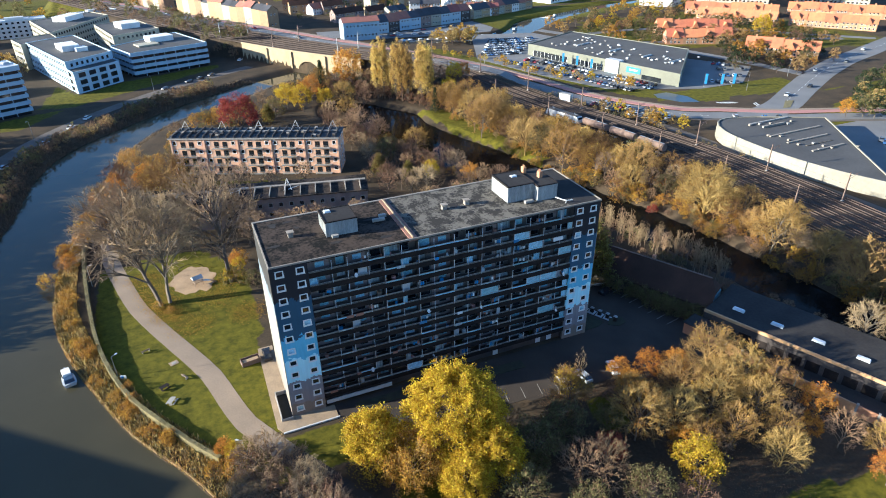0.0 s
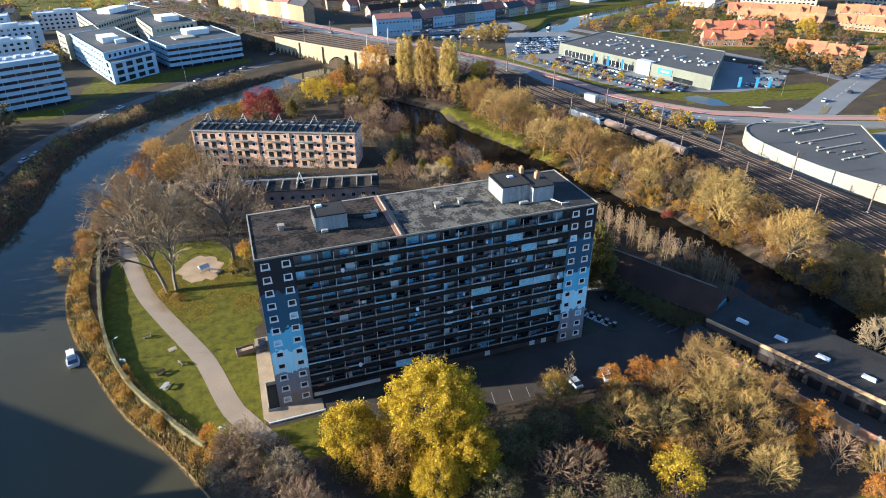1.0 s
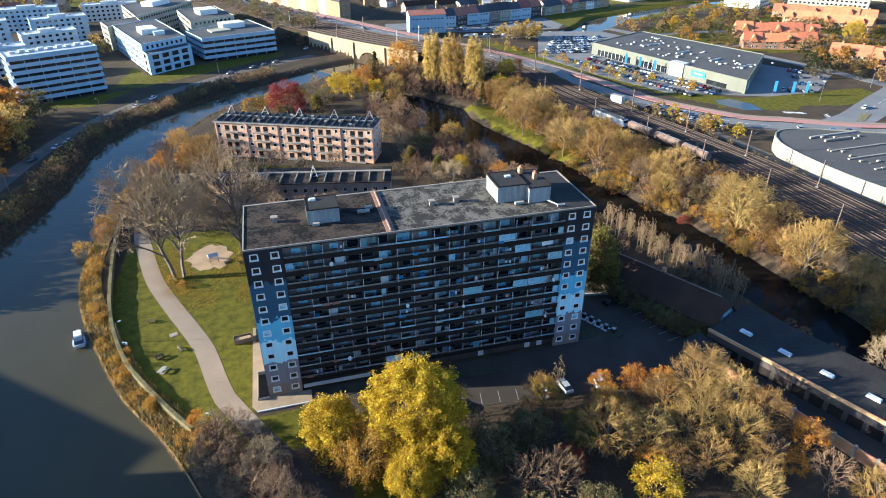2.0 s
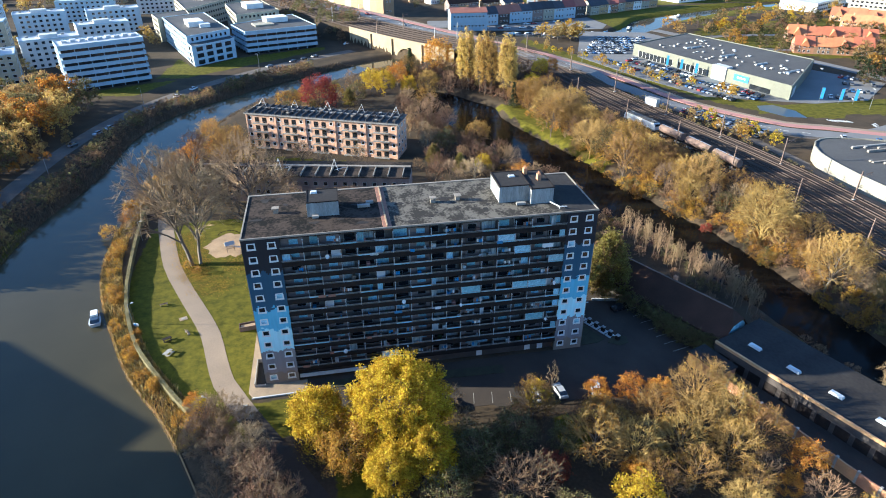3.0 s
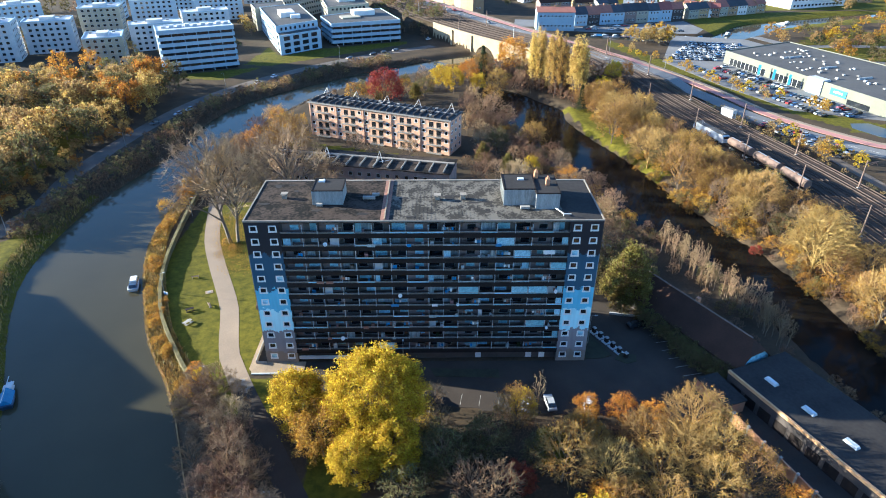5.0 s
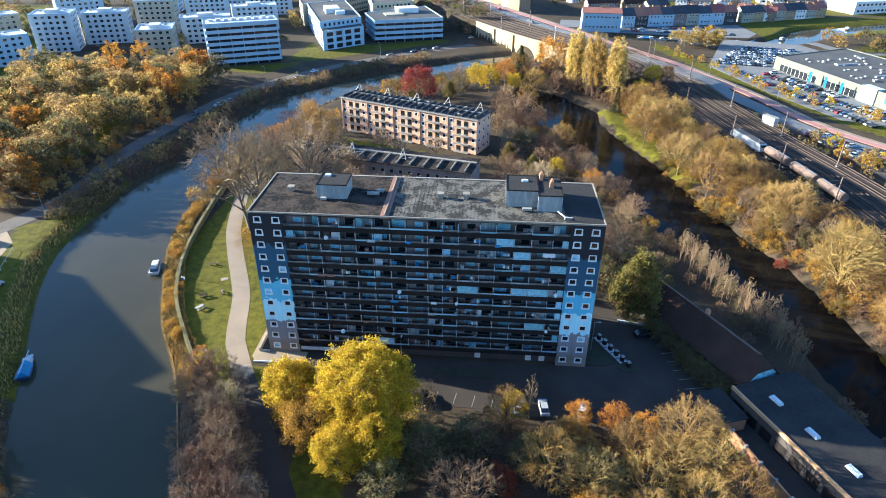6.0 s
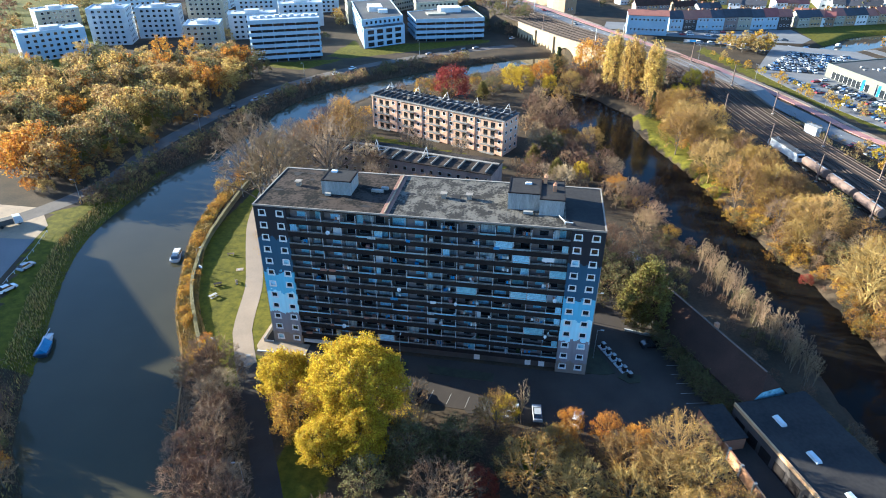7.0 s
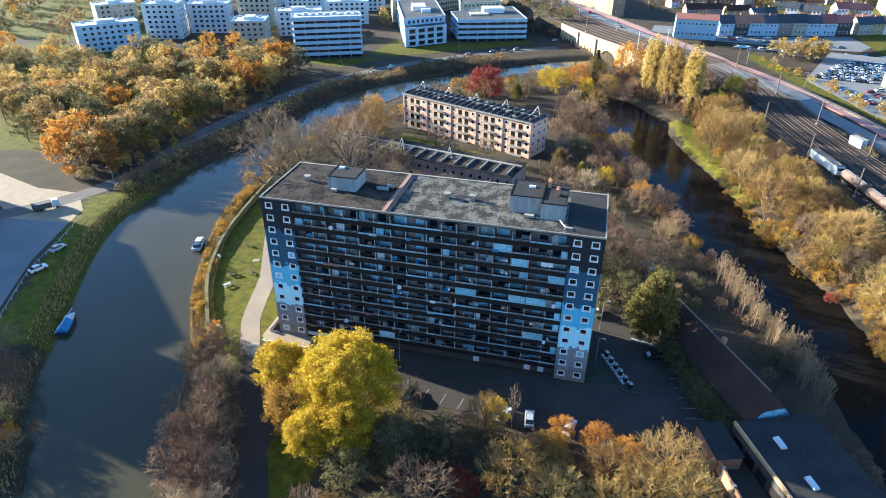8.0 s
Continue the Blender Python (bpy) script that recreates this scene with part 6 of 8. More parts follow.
for i in range(2):
    tree_kind("poplar%d" % i, "poplar_tree", "tall columnar poplar with pale yellow leaves", 110 + i, 24, 2.4, -0.06, (50, 5, 3), B1, "leaf_pale", 6500, 0.22, 0.36, bole=0.03, forks=0, steep=0.8, lump=0.3)


def conifer(seed):
    rnd = random.Random(seed)
    segs, ends = [(Vector((0, 0, -0.3)), Vector((0, 0, 12)), 0.2, 0.03)], []
    for k in range(26):
        z = 1.2 + k * 0.41
        for j in range(7):
            t = j * 0.9 + k * 0.37 + rnd.uniform(-0.2, 0.2)
            r = (12.4 - z) * 0.24 * rnd.uniform(0.8, 1.1)
            e = Vector((math.cos(t) * r, math.sin(t) * r, z - 0.25 * r))
            segs.append((Vector((0, 0, z)), e, 0.04, 0.02))
            ends += [Vector((0, 0, z)).lerp(e, f) for f in (0.4, 0.6, 0.8, 0.95)]
    PROTO["conifer"] = ("conifer_tree", "dark green pointed conifer tree", 12.0, [("trunk", seg_mesh("trunk", segs, M["bark"])), ("crown", leaf_mesh("crown", seed, ends, 3600, 0.2, M["leaf_green"], 0.22))])


conifer(9)
tree_kind("ever0", "evergreen_tree", "broad dark olive-green tree", 131, 12, 3.5, -0.05, (20, 7, 5), B2, "leaf_ever", 10000, 0.18, 0.33, bole=0.05, forks=0, lump=0.2, point=0.6)

# single trees, told apart in the views
plant("linden0", 24.6, -21, 17.8, 20)
plant("linden1", 27.5, -30, 12.5, 300)
plant("linden1", 22, -31.5, 11, 140)
plant("linden1", 10.7, -18.8, 12.9, 80)
plant("linden2", 15.5, -25, 11, 200)
plant("red0", 12.8, 175.5, 17, 30)
for x, y, h, k in ((83.6, 205.5, 28, 0), (86.2, 203, 29, 1), (90.6, 197.5, 28, 0), (92.8, 195.6, 29, 1), (95.2, 194, 27, 0), (100, 188, 29, 1), (102.2, 185.8, 28, 0)):
    plant("poplar%d" % k, x, y, h, x * 7, "row of poplars")
plant("conifer", 60, 226, 17, 0)
plant("conifer", 100, 170.5, 12, 0)
plant("ever0", 79.3, 18.0, 17.6, 10)
for key, x, y, h in (("brown0", -41, -30, 7), ("brown1", -38, -34, 7), ("brown2", -44, -27, 6), ("gold2", -33, -40, 4), ("brown0", -30, -43, 6), ("olive1", -36, -38, 6), ("brown1", -47, -25, 5)):
    plant(key, x, y, h, x * 19, "trees by the yard")
plant("ever0", 77.2, 20.5, 11, 130)
plant("ever0", 78, 16.8, 9, 250)
plant("ever0", 52, 106, 9, 50)
plant("ever0", 60, 98, 8, 150)
for x, y, h, k, tilt in ((-22.3, 51.2, 31, 0, (-9, -14)), (-20.2, 51.8, 28, 1, (-9, 3)), (-5, 56, 31, 2, (-8, -3))):
    plant("bare%d" % k, x, y, h, x * 31 + y, "tall trees by the playground", tilt=tilt)
for x, y, h, k in ((-13, 79, 13, 0), (-24, 82, 13, 2), (-33, 92, 14, 1), (-18, 87, 15, 1), (-36, 106, 13, 2), (-28, 101, 15, 0), (-6, 101, 12, 1), (14, 103, 10, 0), (-38, 82, 12, 0)):
    plant("bare%d" % k, x, y, h, x * 31 + y, "bare trees by the river")
plant("fan1", -16, 105, 19, 33, "bare trees by the river")
for key, x, y, h in (("gold0", -24, 126, 10), ("gold1", -33, 117, 9), ("ochre1", -20, 118, 13), ("ochre2", -28, 140, 12), ("brown1", -33, 130, 11), ("gold2", -30, 150, 8), ("gold1", -3, 62, 4.5), ("obush0", -2, 64, 4), ("bush1", -4, 55, 4.5), ("bush2", 0, 52, 4)):
    plant(key, x, y, h, x * 13)
for key, x, y, h in (("yellow0", 38, 204, 12), ("yellow1", 44, 198, 12), ("gold0", 52, 214, 12), ("ochre0", 60, 226, 13), ("gold1", 76, 232, 19), ("yellow2", 56, 204, 10), ("ochre1", 66, 206, 13), ("brown0", 74, 200, 11), ("ochre2", 62, 186, 11), ("brown1", 52, 178, 10), ("olive0", 30, 190, 10), ("ever0", 26, 184, 9),
                     ("brown2", 60, 160, 11), ("brown0", 54, 150, 11), ("brown1", 58, 138, 10), ("ochre0", 72, 122, 11), ("brown2", 66, 112, 9), ("yellow1", 68, 97, 7), ("brown0", 48, 140, 9), ("olive1", 58, 118, 10), ("brown1", 78, 104, 8), ("gold2", 79, 88, 7), ("brown2", 84, 78, 9), ("brown0", 88, 66, 9), ("bush0", 72, 82, 4), ("yellow2", 118, 190, 10), ("gold1", 126, 196, 8)):
    plant(key, x, y, h, x * 17 + y)
for key, x, y, h in (("brown0", -7, -14, 8), ("brown1", -5, -21, 9), ("brown2", 0, -27, 9), ("brown1", 3, -34, 10), ("brown0", 7, -42, 10), ("obush1", -11, -10, 4.5), ("gold2", -13, -5, 4), ("brown2", -2, -15, 7), ("brown2", 12, -50, 10),
                     ("brown2", 34, -15, 7), ("brown1", 36, -20, 6), ("olive0", 36, -29, 10), ("olive1", 44, -26, 9), ("brown0", 41, -36, 10), ("ochre0", 49.5, -19, 9), ("birch1", 54, -15.5, 10), ("yellow1", 51, -16, 6), ("birch0", 50, -14.8, 8), ("ochre1", 56, -31, 12),
                     ("red0", 48.5, -33, 6), ("brown2", 44.5, -37, 10), ("yellow0", 58.5, -43, 9.5), ("fan1", 63, -33, 10), ("gold0", 63, -16.5, 5.5), ("gold1", 69, -18, 6.5), ("gold2", 74, -20, 6.5), ("fan2", 71, -25, 9), ("fan0", 80, -23, 12), ("fan1", 77, -29, 10), ("ochre1", 83, -28, 11), ("ochre2", 71, -33, 10), ("ochre0", 79, -36, 10), ("yellow2", -5.5, 56, 3.6), ("yellow1", -2.5, 60, 4.2), ("obush0", -20.5, 47, 1.8), ("obush2", -23, 50, 2.0), ("yellow0", -11.5, -6.5, 4.0), ("gold1", 62, -21, 6)):
    plant(key, x, y, h, x * 23 + y)
for key, x, y, h in (("ochre1", 86, -34, 10), ("gold0", 90, -40, 7.5), ("gold2", 85, -43, 5), ("brown2", 88, -47, 8), ("ochre2", 92, -52, 8), ("gold1", 88, -56, 7), ("olive2", 48, -44, 9), ("brown2", 54, -48, 8), ("olive0", 30, -36, 9), ("brown1", 26, -44, 8), ("bare1", 121, -27, 12), ("olive1", 38, -42, 8), ("brown0", 66, -40, 6), ("ochre0", 71, -39, 9), ("ochre2", 78, -43, 8), ("ochre1", 64, -38, 8), ("brown1", 82, -40, 7), ("fan2", 75, -46, 8), ("ochre1", 60, -24, 8)):
    plant(key, x, y, h, x * 29 + y)
for key, x, y, h in (("bare0", 4, 72, 12), ("bare2", 12, 70, 11), ("bare1", 22, 68, 12), ("brown1", 30, 66, 9), ("bare0", 34, 70, 10), ("brown0", 17, 74, 9), ("bare2", -3, 88, 13), ("bare1", 2, 84, 12), ("brown2", 8, 66, 7), ("brown0", 40, 62, 8), ("bare1", 26, 110, 9), ("bare0", 6, 114, 10)):
    plant(key, x, y, h, x * 37 + y, "bare trees round the low block")


def scatter(kinds, poly, count, lo, hi, seed, gap=4.0, group="", avoid=()):
    """Trees strewn over a stretch of ground, no two closer than gap."""
    rnd = random.Random(seed)
    xs, ys = [p[0] for p in poly], [p[1] for p in poly]
    done, tries = list(avoid), 0
    count += len(done)
    while len(done) < count and tries < count * 60:
        tries += 1
        x, y = rnd.uniform(min(xs), max(xs)), rnd.uniform(min(ys), max(ys))
        if not in_poly(np.array([x]), np.array([y]), poly)[0] or any((x - a) ** 2 + (y - b) ** 2 < gap * gap for a, b in done):
            continue
        if z_at(x, y) < -1.2:
            continue
        done.append((x, y))
        plant(rnd.choice(kinds), x, y, rnd.uniform(lo, hi), rnd.uniform(0, 360), group)


def wood(name, label, kinds, poly, count, lo, hi, seed, gap):
    """Many far trees as one joined mesh."""
    rnd = random.Random(seed)
    xs, ys = [p[0] for p in poly], [p[1] for p in poly]
    done, tries = [], 0
    vs, fs, slots, mats, base = [], [], [], [], 0
    while len(done) < count and tries < count * 60:
        tries += 1
        x, y = rnd.uniform(min(xs), max(xs)), rnd.uniform(min(ys), max(ys))
        if not in_poly(np.array([x]), np.array([y]), poly)[0] or any((x - a) ** 2 + (y - b) ** 2 < gap * gap for a, b in done) or z_at(x, y) < -1.0:
            continue
        done.append((x, y))
        nm, lb, h0, meshes = PROTO[rnd.choice(kinds)]
        k, t = rnd.uniform(lo, hi) / h0, rnd.uniform(0, 6.28)
        rot = np.array([[math.cos(t), -math.sin(t), 0], [math.sin(t), math.cos(t), 0], [0, 0, 1]]) * k
        for n, me in meshes:
            co = np.empty(len(me.vertices) * 3)
            me.vertices.foreach_get("co", co)
            vs.append(co.reshape(-1, 3) @ rot.T + np.array([x, y, z_at(x, y)]))
            f = np.empty(len(me.loops), np.int32)
            me.loops.foreach_get("vertex_index", f)
            fs.append(f.reshape(-1, 4) + base)
            base += len(me.vertices)
            own = []
            for m in me.materials:
                if m not in mats:
                    mats.append(m)
                own.append(mats.index(m))
            idx = np.empty(len(me.polygons), np.int32)
            me.polygons.foreach_get("material_index", idx)
            slots.append(np.array(own, np.int32)[idx])
    v, f, sl = np.concatenate(vs), np.concatenate(fs), np.concatenate(slots)
    me = bpy.data.meshes.new(name)
    me.vertices.add(len(v)), me.vertices.foreach_set("co", v.ravel())
    me.loops.add(f.size), me.loops.foreach_set("vertex_index", f.ravel().astype(np.int32))
    me.polygons.add(len(f)), me.polygons.foreach_set("loop_start", np.arange(0, f.size, 4, dtype=np.int32))
    for m in mats:
        me.materials.append(m)
    me.polygons.foreach_set("material_index", sl)
    me.update(calc_edges=True)
    tagged(new(name, me), label, "trees", kind="stuff")


scatter(["brown0", "brown1", "brown2", "bare2", "bare0"], [(-14, -9), (-6, -12), (0, -18), (10, -38), (16, -52), (6, -54), (-2, -40), (-9, -24)], 26, 6, 10, 41, 2.6, "trees by the path")
scatter(["ochre0", "brown1", "olive0", "ochre1", "bare2", "ochre2", "brown0", "bare0", "gold1"], [(28, -24), (48, -22), (66, -22), (84, -24), (86, -34), (70, -40), (54, -44), (24, -56)], 13, 5, 8, 42, 5, "trees before the forecourt")
scatter(["bush0", "bush1", "bush2"], [(80.5, 16), (83.0, 14.6), (94.3, -6.8), (91.2, -8)], 22, 2.5, 4.5, 43, 1.6, "bushes before the barn")
# birches between the barn and the moat, and the wood beyond the moat
rb = random.Random(77)
for k in range(46):
    t = (k + rb.random()) / 46
    plant("birch%d" % (k % 3), 96.8 + 14.0 * t + rb.uniform(-1.2, 1.2), 46.5 - 44 * t + rb.uniform(-1, 1), rb.uniform(7.6, 10.2), k * 57, "birches by the moat")
BIG = (("fan0", 131.3, 33, 18), ("ochre1", 134, 10, 15.5), ("fan1", 130, 63, 15.5), ("ochre2", 122, 76, 12), ("ochre0", 115, 86, 17), ("fan2", 111, 106, 15), ("ochre1", 104, 130, 16), ("fan1", 108, 146, 15), ("fan0", 137, -14, 15), ("ochre0", 140, 48, 12), ("ochre2", 124, 104, 14), ("ochre0", 116, 124, 14), ("brown1", 120, 62, 10), ("ochre2", 111, 158, 17), ("fan2", 106, 168, 13), ("ochre0", 117, 142, 16), ("fan0", 110, 134, 16), ("brown0", 122, 116, 12), ("yellow1", 112, 182, 11))
for key, x, y, h in BIG:
    plant(key, x, y, h, x * 41 + y, "wood along the railway")
RWOOD = [(134, 18), (129, 46), (123, 63), (119, 78), (115, 95), (110, 116), (104, 142), (101, 165), (101, 178), (108, 182), (115, 158), (123, 128), (134, 88), (141, 50), (143, 10), (143, -50), (139, -50)]
scatter(["ochre0", "ochre1", "ochre2", "fan0", "fan1", "fan2", "brown0", "bare1", "olive1"], RWOOD, 50, 8, 13, 2, 5.0, "wood along the railway", [(x, y) for _, x, y, _ in BIG])
scatter(["obush0", "obush1", "obush2", "yellow2", "gold0", "brown1", "brown0"], RWOOD, 80, 2.0, 4.5, 3, 2.8, "wood along the railway")
plant("red0", 123.7, 46.5, 3.6, 40, "wood along the railway")
scatter(["brown0", "brown1", "brown2", "olive1"], [(84, 198), (98, 196), (100, 232), (80, 252), (60, 244), (62, 204)], 30, 5, 8, 44, 3.2, "scrub below the viaduct")
scatter(["brown0", "brown1", "brown2", "brown0", "bush0"], [(86, 50), (90, 64), (98, 62), (112, 18), (120, -40), (116, -40), (108, -10), (102, 4), (96, 30)], 50, 2, 4, 4, 2.6, "thicket by the moat")
scatter(["brown0", "brown1", "brown2", "bush0", "bush1", "obush1"], [(50, 166), (64, 152), (69, 136), (75, 110), (82, 90), (90, 70), (98.5, 50), (95, 46), (84, 70), (76, 90), (70, 110), (63, 136), (50, 156)], 60, 2.0, 4.5, 45, 2.3, "thicket by the moat")
scatter(["brown0", "brown1", "brown2", "brown0", "bare1"], [(44, 96), (50, 150), (44, 190), (70, 200), (74, 196), (58, 160), (74, 136), (84, 98), (88, 70), (80, 40), (70, 44), (68, 70)], 60, 5, 10, 5, 4, "shrubs behind the blocks")
scatter(["brown1", "ochre0", "brown2", "olive1", "obush0"], [(-26, 150), (-12, 186), (16, 212), (44, 236), (54, 226), (30, 194), (-6, 156)], 34, 4, 7.5, 6, 4.2, "trees on the river bank")
scatter(["olive0", "olive2", "brown1", "bush2", "bush0"], [(68, 24), (77, 26), (80, 36), (79, 50), (68, 50)], 16, 3.5, 7.5, 47, 2.6, "shrubs behind the blocks")
scatter(["olive0", "olive1", "bush0", "bush1", "brown1"], [(81, 27), (91, 29), (92, 40), (85, 47), (79, 41)], 18, 3, 6.5, 48, 2.2, "shrubs behind the blocks")
rm = random.Random(53)
right_bank = [p for p in smooth_line([(137, -45), (135, -12), (131, 19), (126, 46), (120, 63), (116, 78), (112, 95), (107, 116)], 3)]
for k in range(118):
    p = rm.choice(right_bank)
    plant(rm.choice(("obush0", "obush1", "obush2", "bush0", "brown1", "brown2")), p.x + rm.uniform(-1.6, 3.8), p.y + rm.uniform(-2, 2), rm.uniform(1.6, 5.2), k * 61, "bushes on the moat bank")
# woods and town trees far off
PO, PH, PR, PP = [["park_%s%d" % (k, i) for i in range(3)] for k in ("olive", "ochre", "orange", "pale")]
G, Y, O, L, N, E = ["far_gold0", "far_gold1"], ["far_yellow0", "far_yellow1"], ["far_ochre0", "far_ochre1"], ["far_olive0", "far_olive1"], ["far_brown0", "far_brown1"], ["far_green0", "far_green1"]
SN, SL, SO = [["scrub_%s%d" % (k, i) for i in range(2)] for k in ("brown", "olive", "ochre")]
far_bank = [p for p in OUTER if 50 < p.y < 262]
BELT = [tuple(p) for p in sides_of(far_bank, -0.8)] + [tuple(p) for p in reversed(sides_of(far_bank, -11))]
wood("bank_scrub", "dull brown scrub along the far river bank", SN * 4 + SL * 2 + SO, BELT, 260, 1.8, 4.6, 27, 1.9)
wood("viaduct_scrub", "brown scrub between the water and the railway bank", SN * 4 + SL + SO, [(96, 182), (104, 172), (118, 176), (126, 190), (112, 216), (98, 236), (80, 246), (62, 240), (58, 218), (68, 218), (82, 208)], 130, 2.5, 6.5, 28, 2.6)
wood("park_trees", "dense park of olive and golden autumn trees", PO * 3 + PH * 4 + PR + PP * 2, [(-100, 62), (-98, 110), (-92, 160), (-84, 198), (-112, 220), (-175, 200), (-200, 120), (-150, 75)], 145, 10, 16, 7, 4.9)
wood("park_trees", "dense park of olive and golden autumn trees", PO * 2 + PH * 2 + PR, [(-180, 210), (-120, 225), (-130, 250), (-230, 210), (-330, 180), (-330, 120), (-210, 110)], 66, 9, 14, 8, 6.4)
wood("park_shrubs", "low golden and olive shrubs beside the river road", PH + PP + PR, [(-98, 58), (-86, 76), (-90, 120), (-82, 160), (-96, 160), (-104, 90), (-112, 60)], 50, 3, 5.5, 9, 3.2)
wood("yard_trees", "dark trees round the sandy yard", L + N + E, [(-104, -6), (-100, 30), (-112, 34), (-140, 36), (-140, -20)], 18, 5, 8, 10, 4)
scatter(["brown0", "brown2", "gold2", "olive2"], [(-46, -32), (-52, -20), (-60, -22), (-56, -44), (-40, -60), (-34, -50)], 16, 6, 9, 12, 3.2, "trees by the yard")
wood("roadside_trees", "small golden trees beside the railway road", G + O + Y, [(170, 150), (182, 120), (190, 100), (180, 95), (170, 130)], 9, 4, 7, 13, 4)
wood("roadside_trees", "small golden trees beside the railway road", G + O * 2 + Y, [(152, 300), (168, 262), (196, 190), (216, 158), (208, 156), (184, 192), (160, 256), (146, 296)], 26, 3, 6.5, 14, 4)
wood("crossing_trees", "evergreens and olive trees at the road crossing", L + E * 2 + O, [(262, 80), (300, 110), (360, 140), (360, 100), (300, 70)], 40, 6, 10, 15, 4.5)
wood("estate_trees", "mixed autumn trees among the orange-roofed houses", O + G + L + E, [(282, 170), (300, 200), (340, 250), (380, 230), (350, 160), (310, 150)], 50, 5, 11, 16, 5)
wood("estate_trees", "mixed autumn trees and shrubs between showroom and estate", O + G + L * 2 + N + E, [(258, 290), (300, 330), (380, 330), (430, 250), (400, 190), (360, 200), (300, 240), (284, 214)], 120, 4, 9, 23, 5)
wood("far_trees", "far autumn trees beyond the park", L * 2 + N + O + G, [(-400, 230), (-240, 230), (-200, 330), (-240, 440), (-420, 440)], 90, 7, 12, 24, 8)
wood("verge_shrubs", "low shrubs and weeds between railway and road", SL + SO + SN, [(160, 178), (174, 148), (181, 112), (178, 108), (168, 142), (156, 172)], 40, 1.2, 2.6, 25, 2)
wood("verge_shrubs", "low shrubs along the railway fence", SL + SO, [(152, 168), (160, 130), (171, 88), (176, 50), (180, 50), (176, 96), (168, 140), (156, 176)], 60, 1.0, 2.4, 26, 2.2)
plant("yellow0", 372, 236, 15, 0)
plant("gold0", 262, 86, 8, 60)
wood("canal_trees", "orange-brown trees on the canal bank", G + O, [(158, 322), (192, 318), (186, 305), (164, 305)], 12, 8, 12, 17, 4)
wood("canal_trees", "mixed autumn trees on the canal bank", O + L + G + Y, [(225, 340), (270, 330), (330, 380), (420, 400), (440, 360), (330, 310), (262, 300)], 44, 5, 10, 18, 6.5)
wood("bank_trees", "dull scrub below the railway bank", L * 2 + N, [(-6, 345), (30, 325), (44, 345), (24, 420), (-10, 480), (-40, 470), (-16, 410)], 75, 4, 8, 19, 4)
wood("far_trees", "far autumn trees among town gardens", L * 2 + G + N + O, [(-300, 480), (-20, 480), (-30, 660), (-400, 660)], 110, 7, 12, 20, 8)
wood("far_trees", "far autumn trees among town gardens", L * 2 + G + E + O, [(60, 430), (440, 430), (460, 680), (40, 680)], 100, 6, 11, 21, 9)
wood("office_trees", "small autumn trees among the pale office blocks", L + O + G, [(-130, 255), (-60, 262), (-90, 340), (-110, 420), (-200, 360)], 26, 5, 9, 22, 8)


# ---- banks: reeds and hedge ----
def blades(name, spots, low, high, width, material, label, seed):
    """Upright bent blades at the given spots, one joined mesh."""
    rg = np.random.RandomState(seed)
    p = np.array(spots)
    n = len(p)
    h = rg.uniform(low, high, n)
    t = rg.uniform(0, 6.28, n)
    w = np.stack([np.cos(t), np.sin(t), np.zeros(n)], 1) * (width * rg.uniform(0.6, 1.3, n))[:, None]
    lean = rg.normal(0, 0.25, (n, 3)) * h[:, None]
    lean[:, 2] = h
    mid = lean * np.array([0.35, 0.35, 0.6])
    v = np.stack([p - w, p + w, p + mid + w * 0.8, p + mid - w * 0.8, p + lean + w * 0.15, p + lean - w * 0.15], 1).reshape(-1, 3)
    i = np.arange(n)[:, None] * 6
    f = np.concatenate([i + np.array([0, 1, 2, 3]), i + np.array([3, 2, 4, 5])])
    me = bpy.data.meshes.new(name)
    me.vertices.add(len(v)), me.vertices.foreach_set("co", v.ravel())
    me.loops.add(f.size), me.loops.foreach_set("vertex_index", f.ravel().astype(np.int32))
    me.polygons.add(len(f)), me.polygons.foreach_set("loop_start", np.arange(0, f.size, 4, dtype=np.int32))
    me.update(calc_edges=True)
    me.materials.append(material)
    return tagged(new(name, me), label, "reeds", kind="stuff")


def along(line, n, lo, hi, seed, y0=-60, y1=300, clump=0.0):
    """n random spots beside a line, lo to hi metres to its right."""
    rnd = random.Random(seed)
    lens = [(line[i + 1] - line[i]).length for i in range(len(line) - 1)]
    out = []
    while len(out) < n:
        i = rnd.choices(range(len(lens)), lens)[0]
        a, b = line[i], line[i + 1]
        d = (b - a).normalized()
        q = a.lerp(b, rnd.random()) + Vector((d.y, -d.x)) * rnd.uniform(lo, hi)
        if clump and noise.noise(Vector((q.x * 0.15, q.y * 0.15, seed))) < rnd.uniform(-0.6, 0.5) * clump:
            continue
        if y0 < q.y < y1:
            out.append((q.x, q.y))
    z = ground_z(np.array([p[0] for p in out]), np.array([p[1] for p in out]))
    return [(p[0], p[1], h) for p, h in zip(out, z)]


inner = [p for p in INNER if -20 < p.y < 120]
blades("reeds", along(inner, 22000, -5.6, 0.1, 1, -14, 112), 0.4, 1.15, 0.05, M["reed"], "dry golden reeds along the near river bank", 1)
blades("reeds", along(inner, 3500, -5.6, -0.5, 2, -14, 112, 1.0), 0.5, 1.2, 0.12, M["hedge"], "green and brown herbs along the near river bank", 2)
outer = [p for p in OUTER]
blades("dark_reeds", along(outer, 9000, -4.5, 0.5, 3, 62, 272), 0.5, 1.3, 0.08, M["reeddark"], "brown reeds along the far river bank", 3)
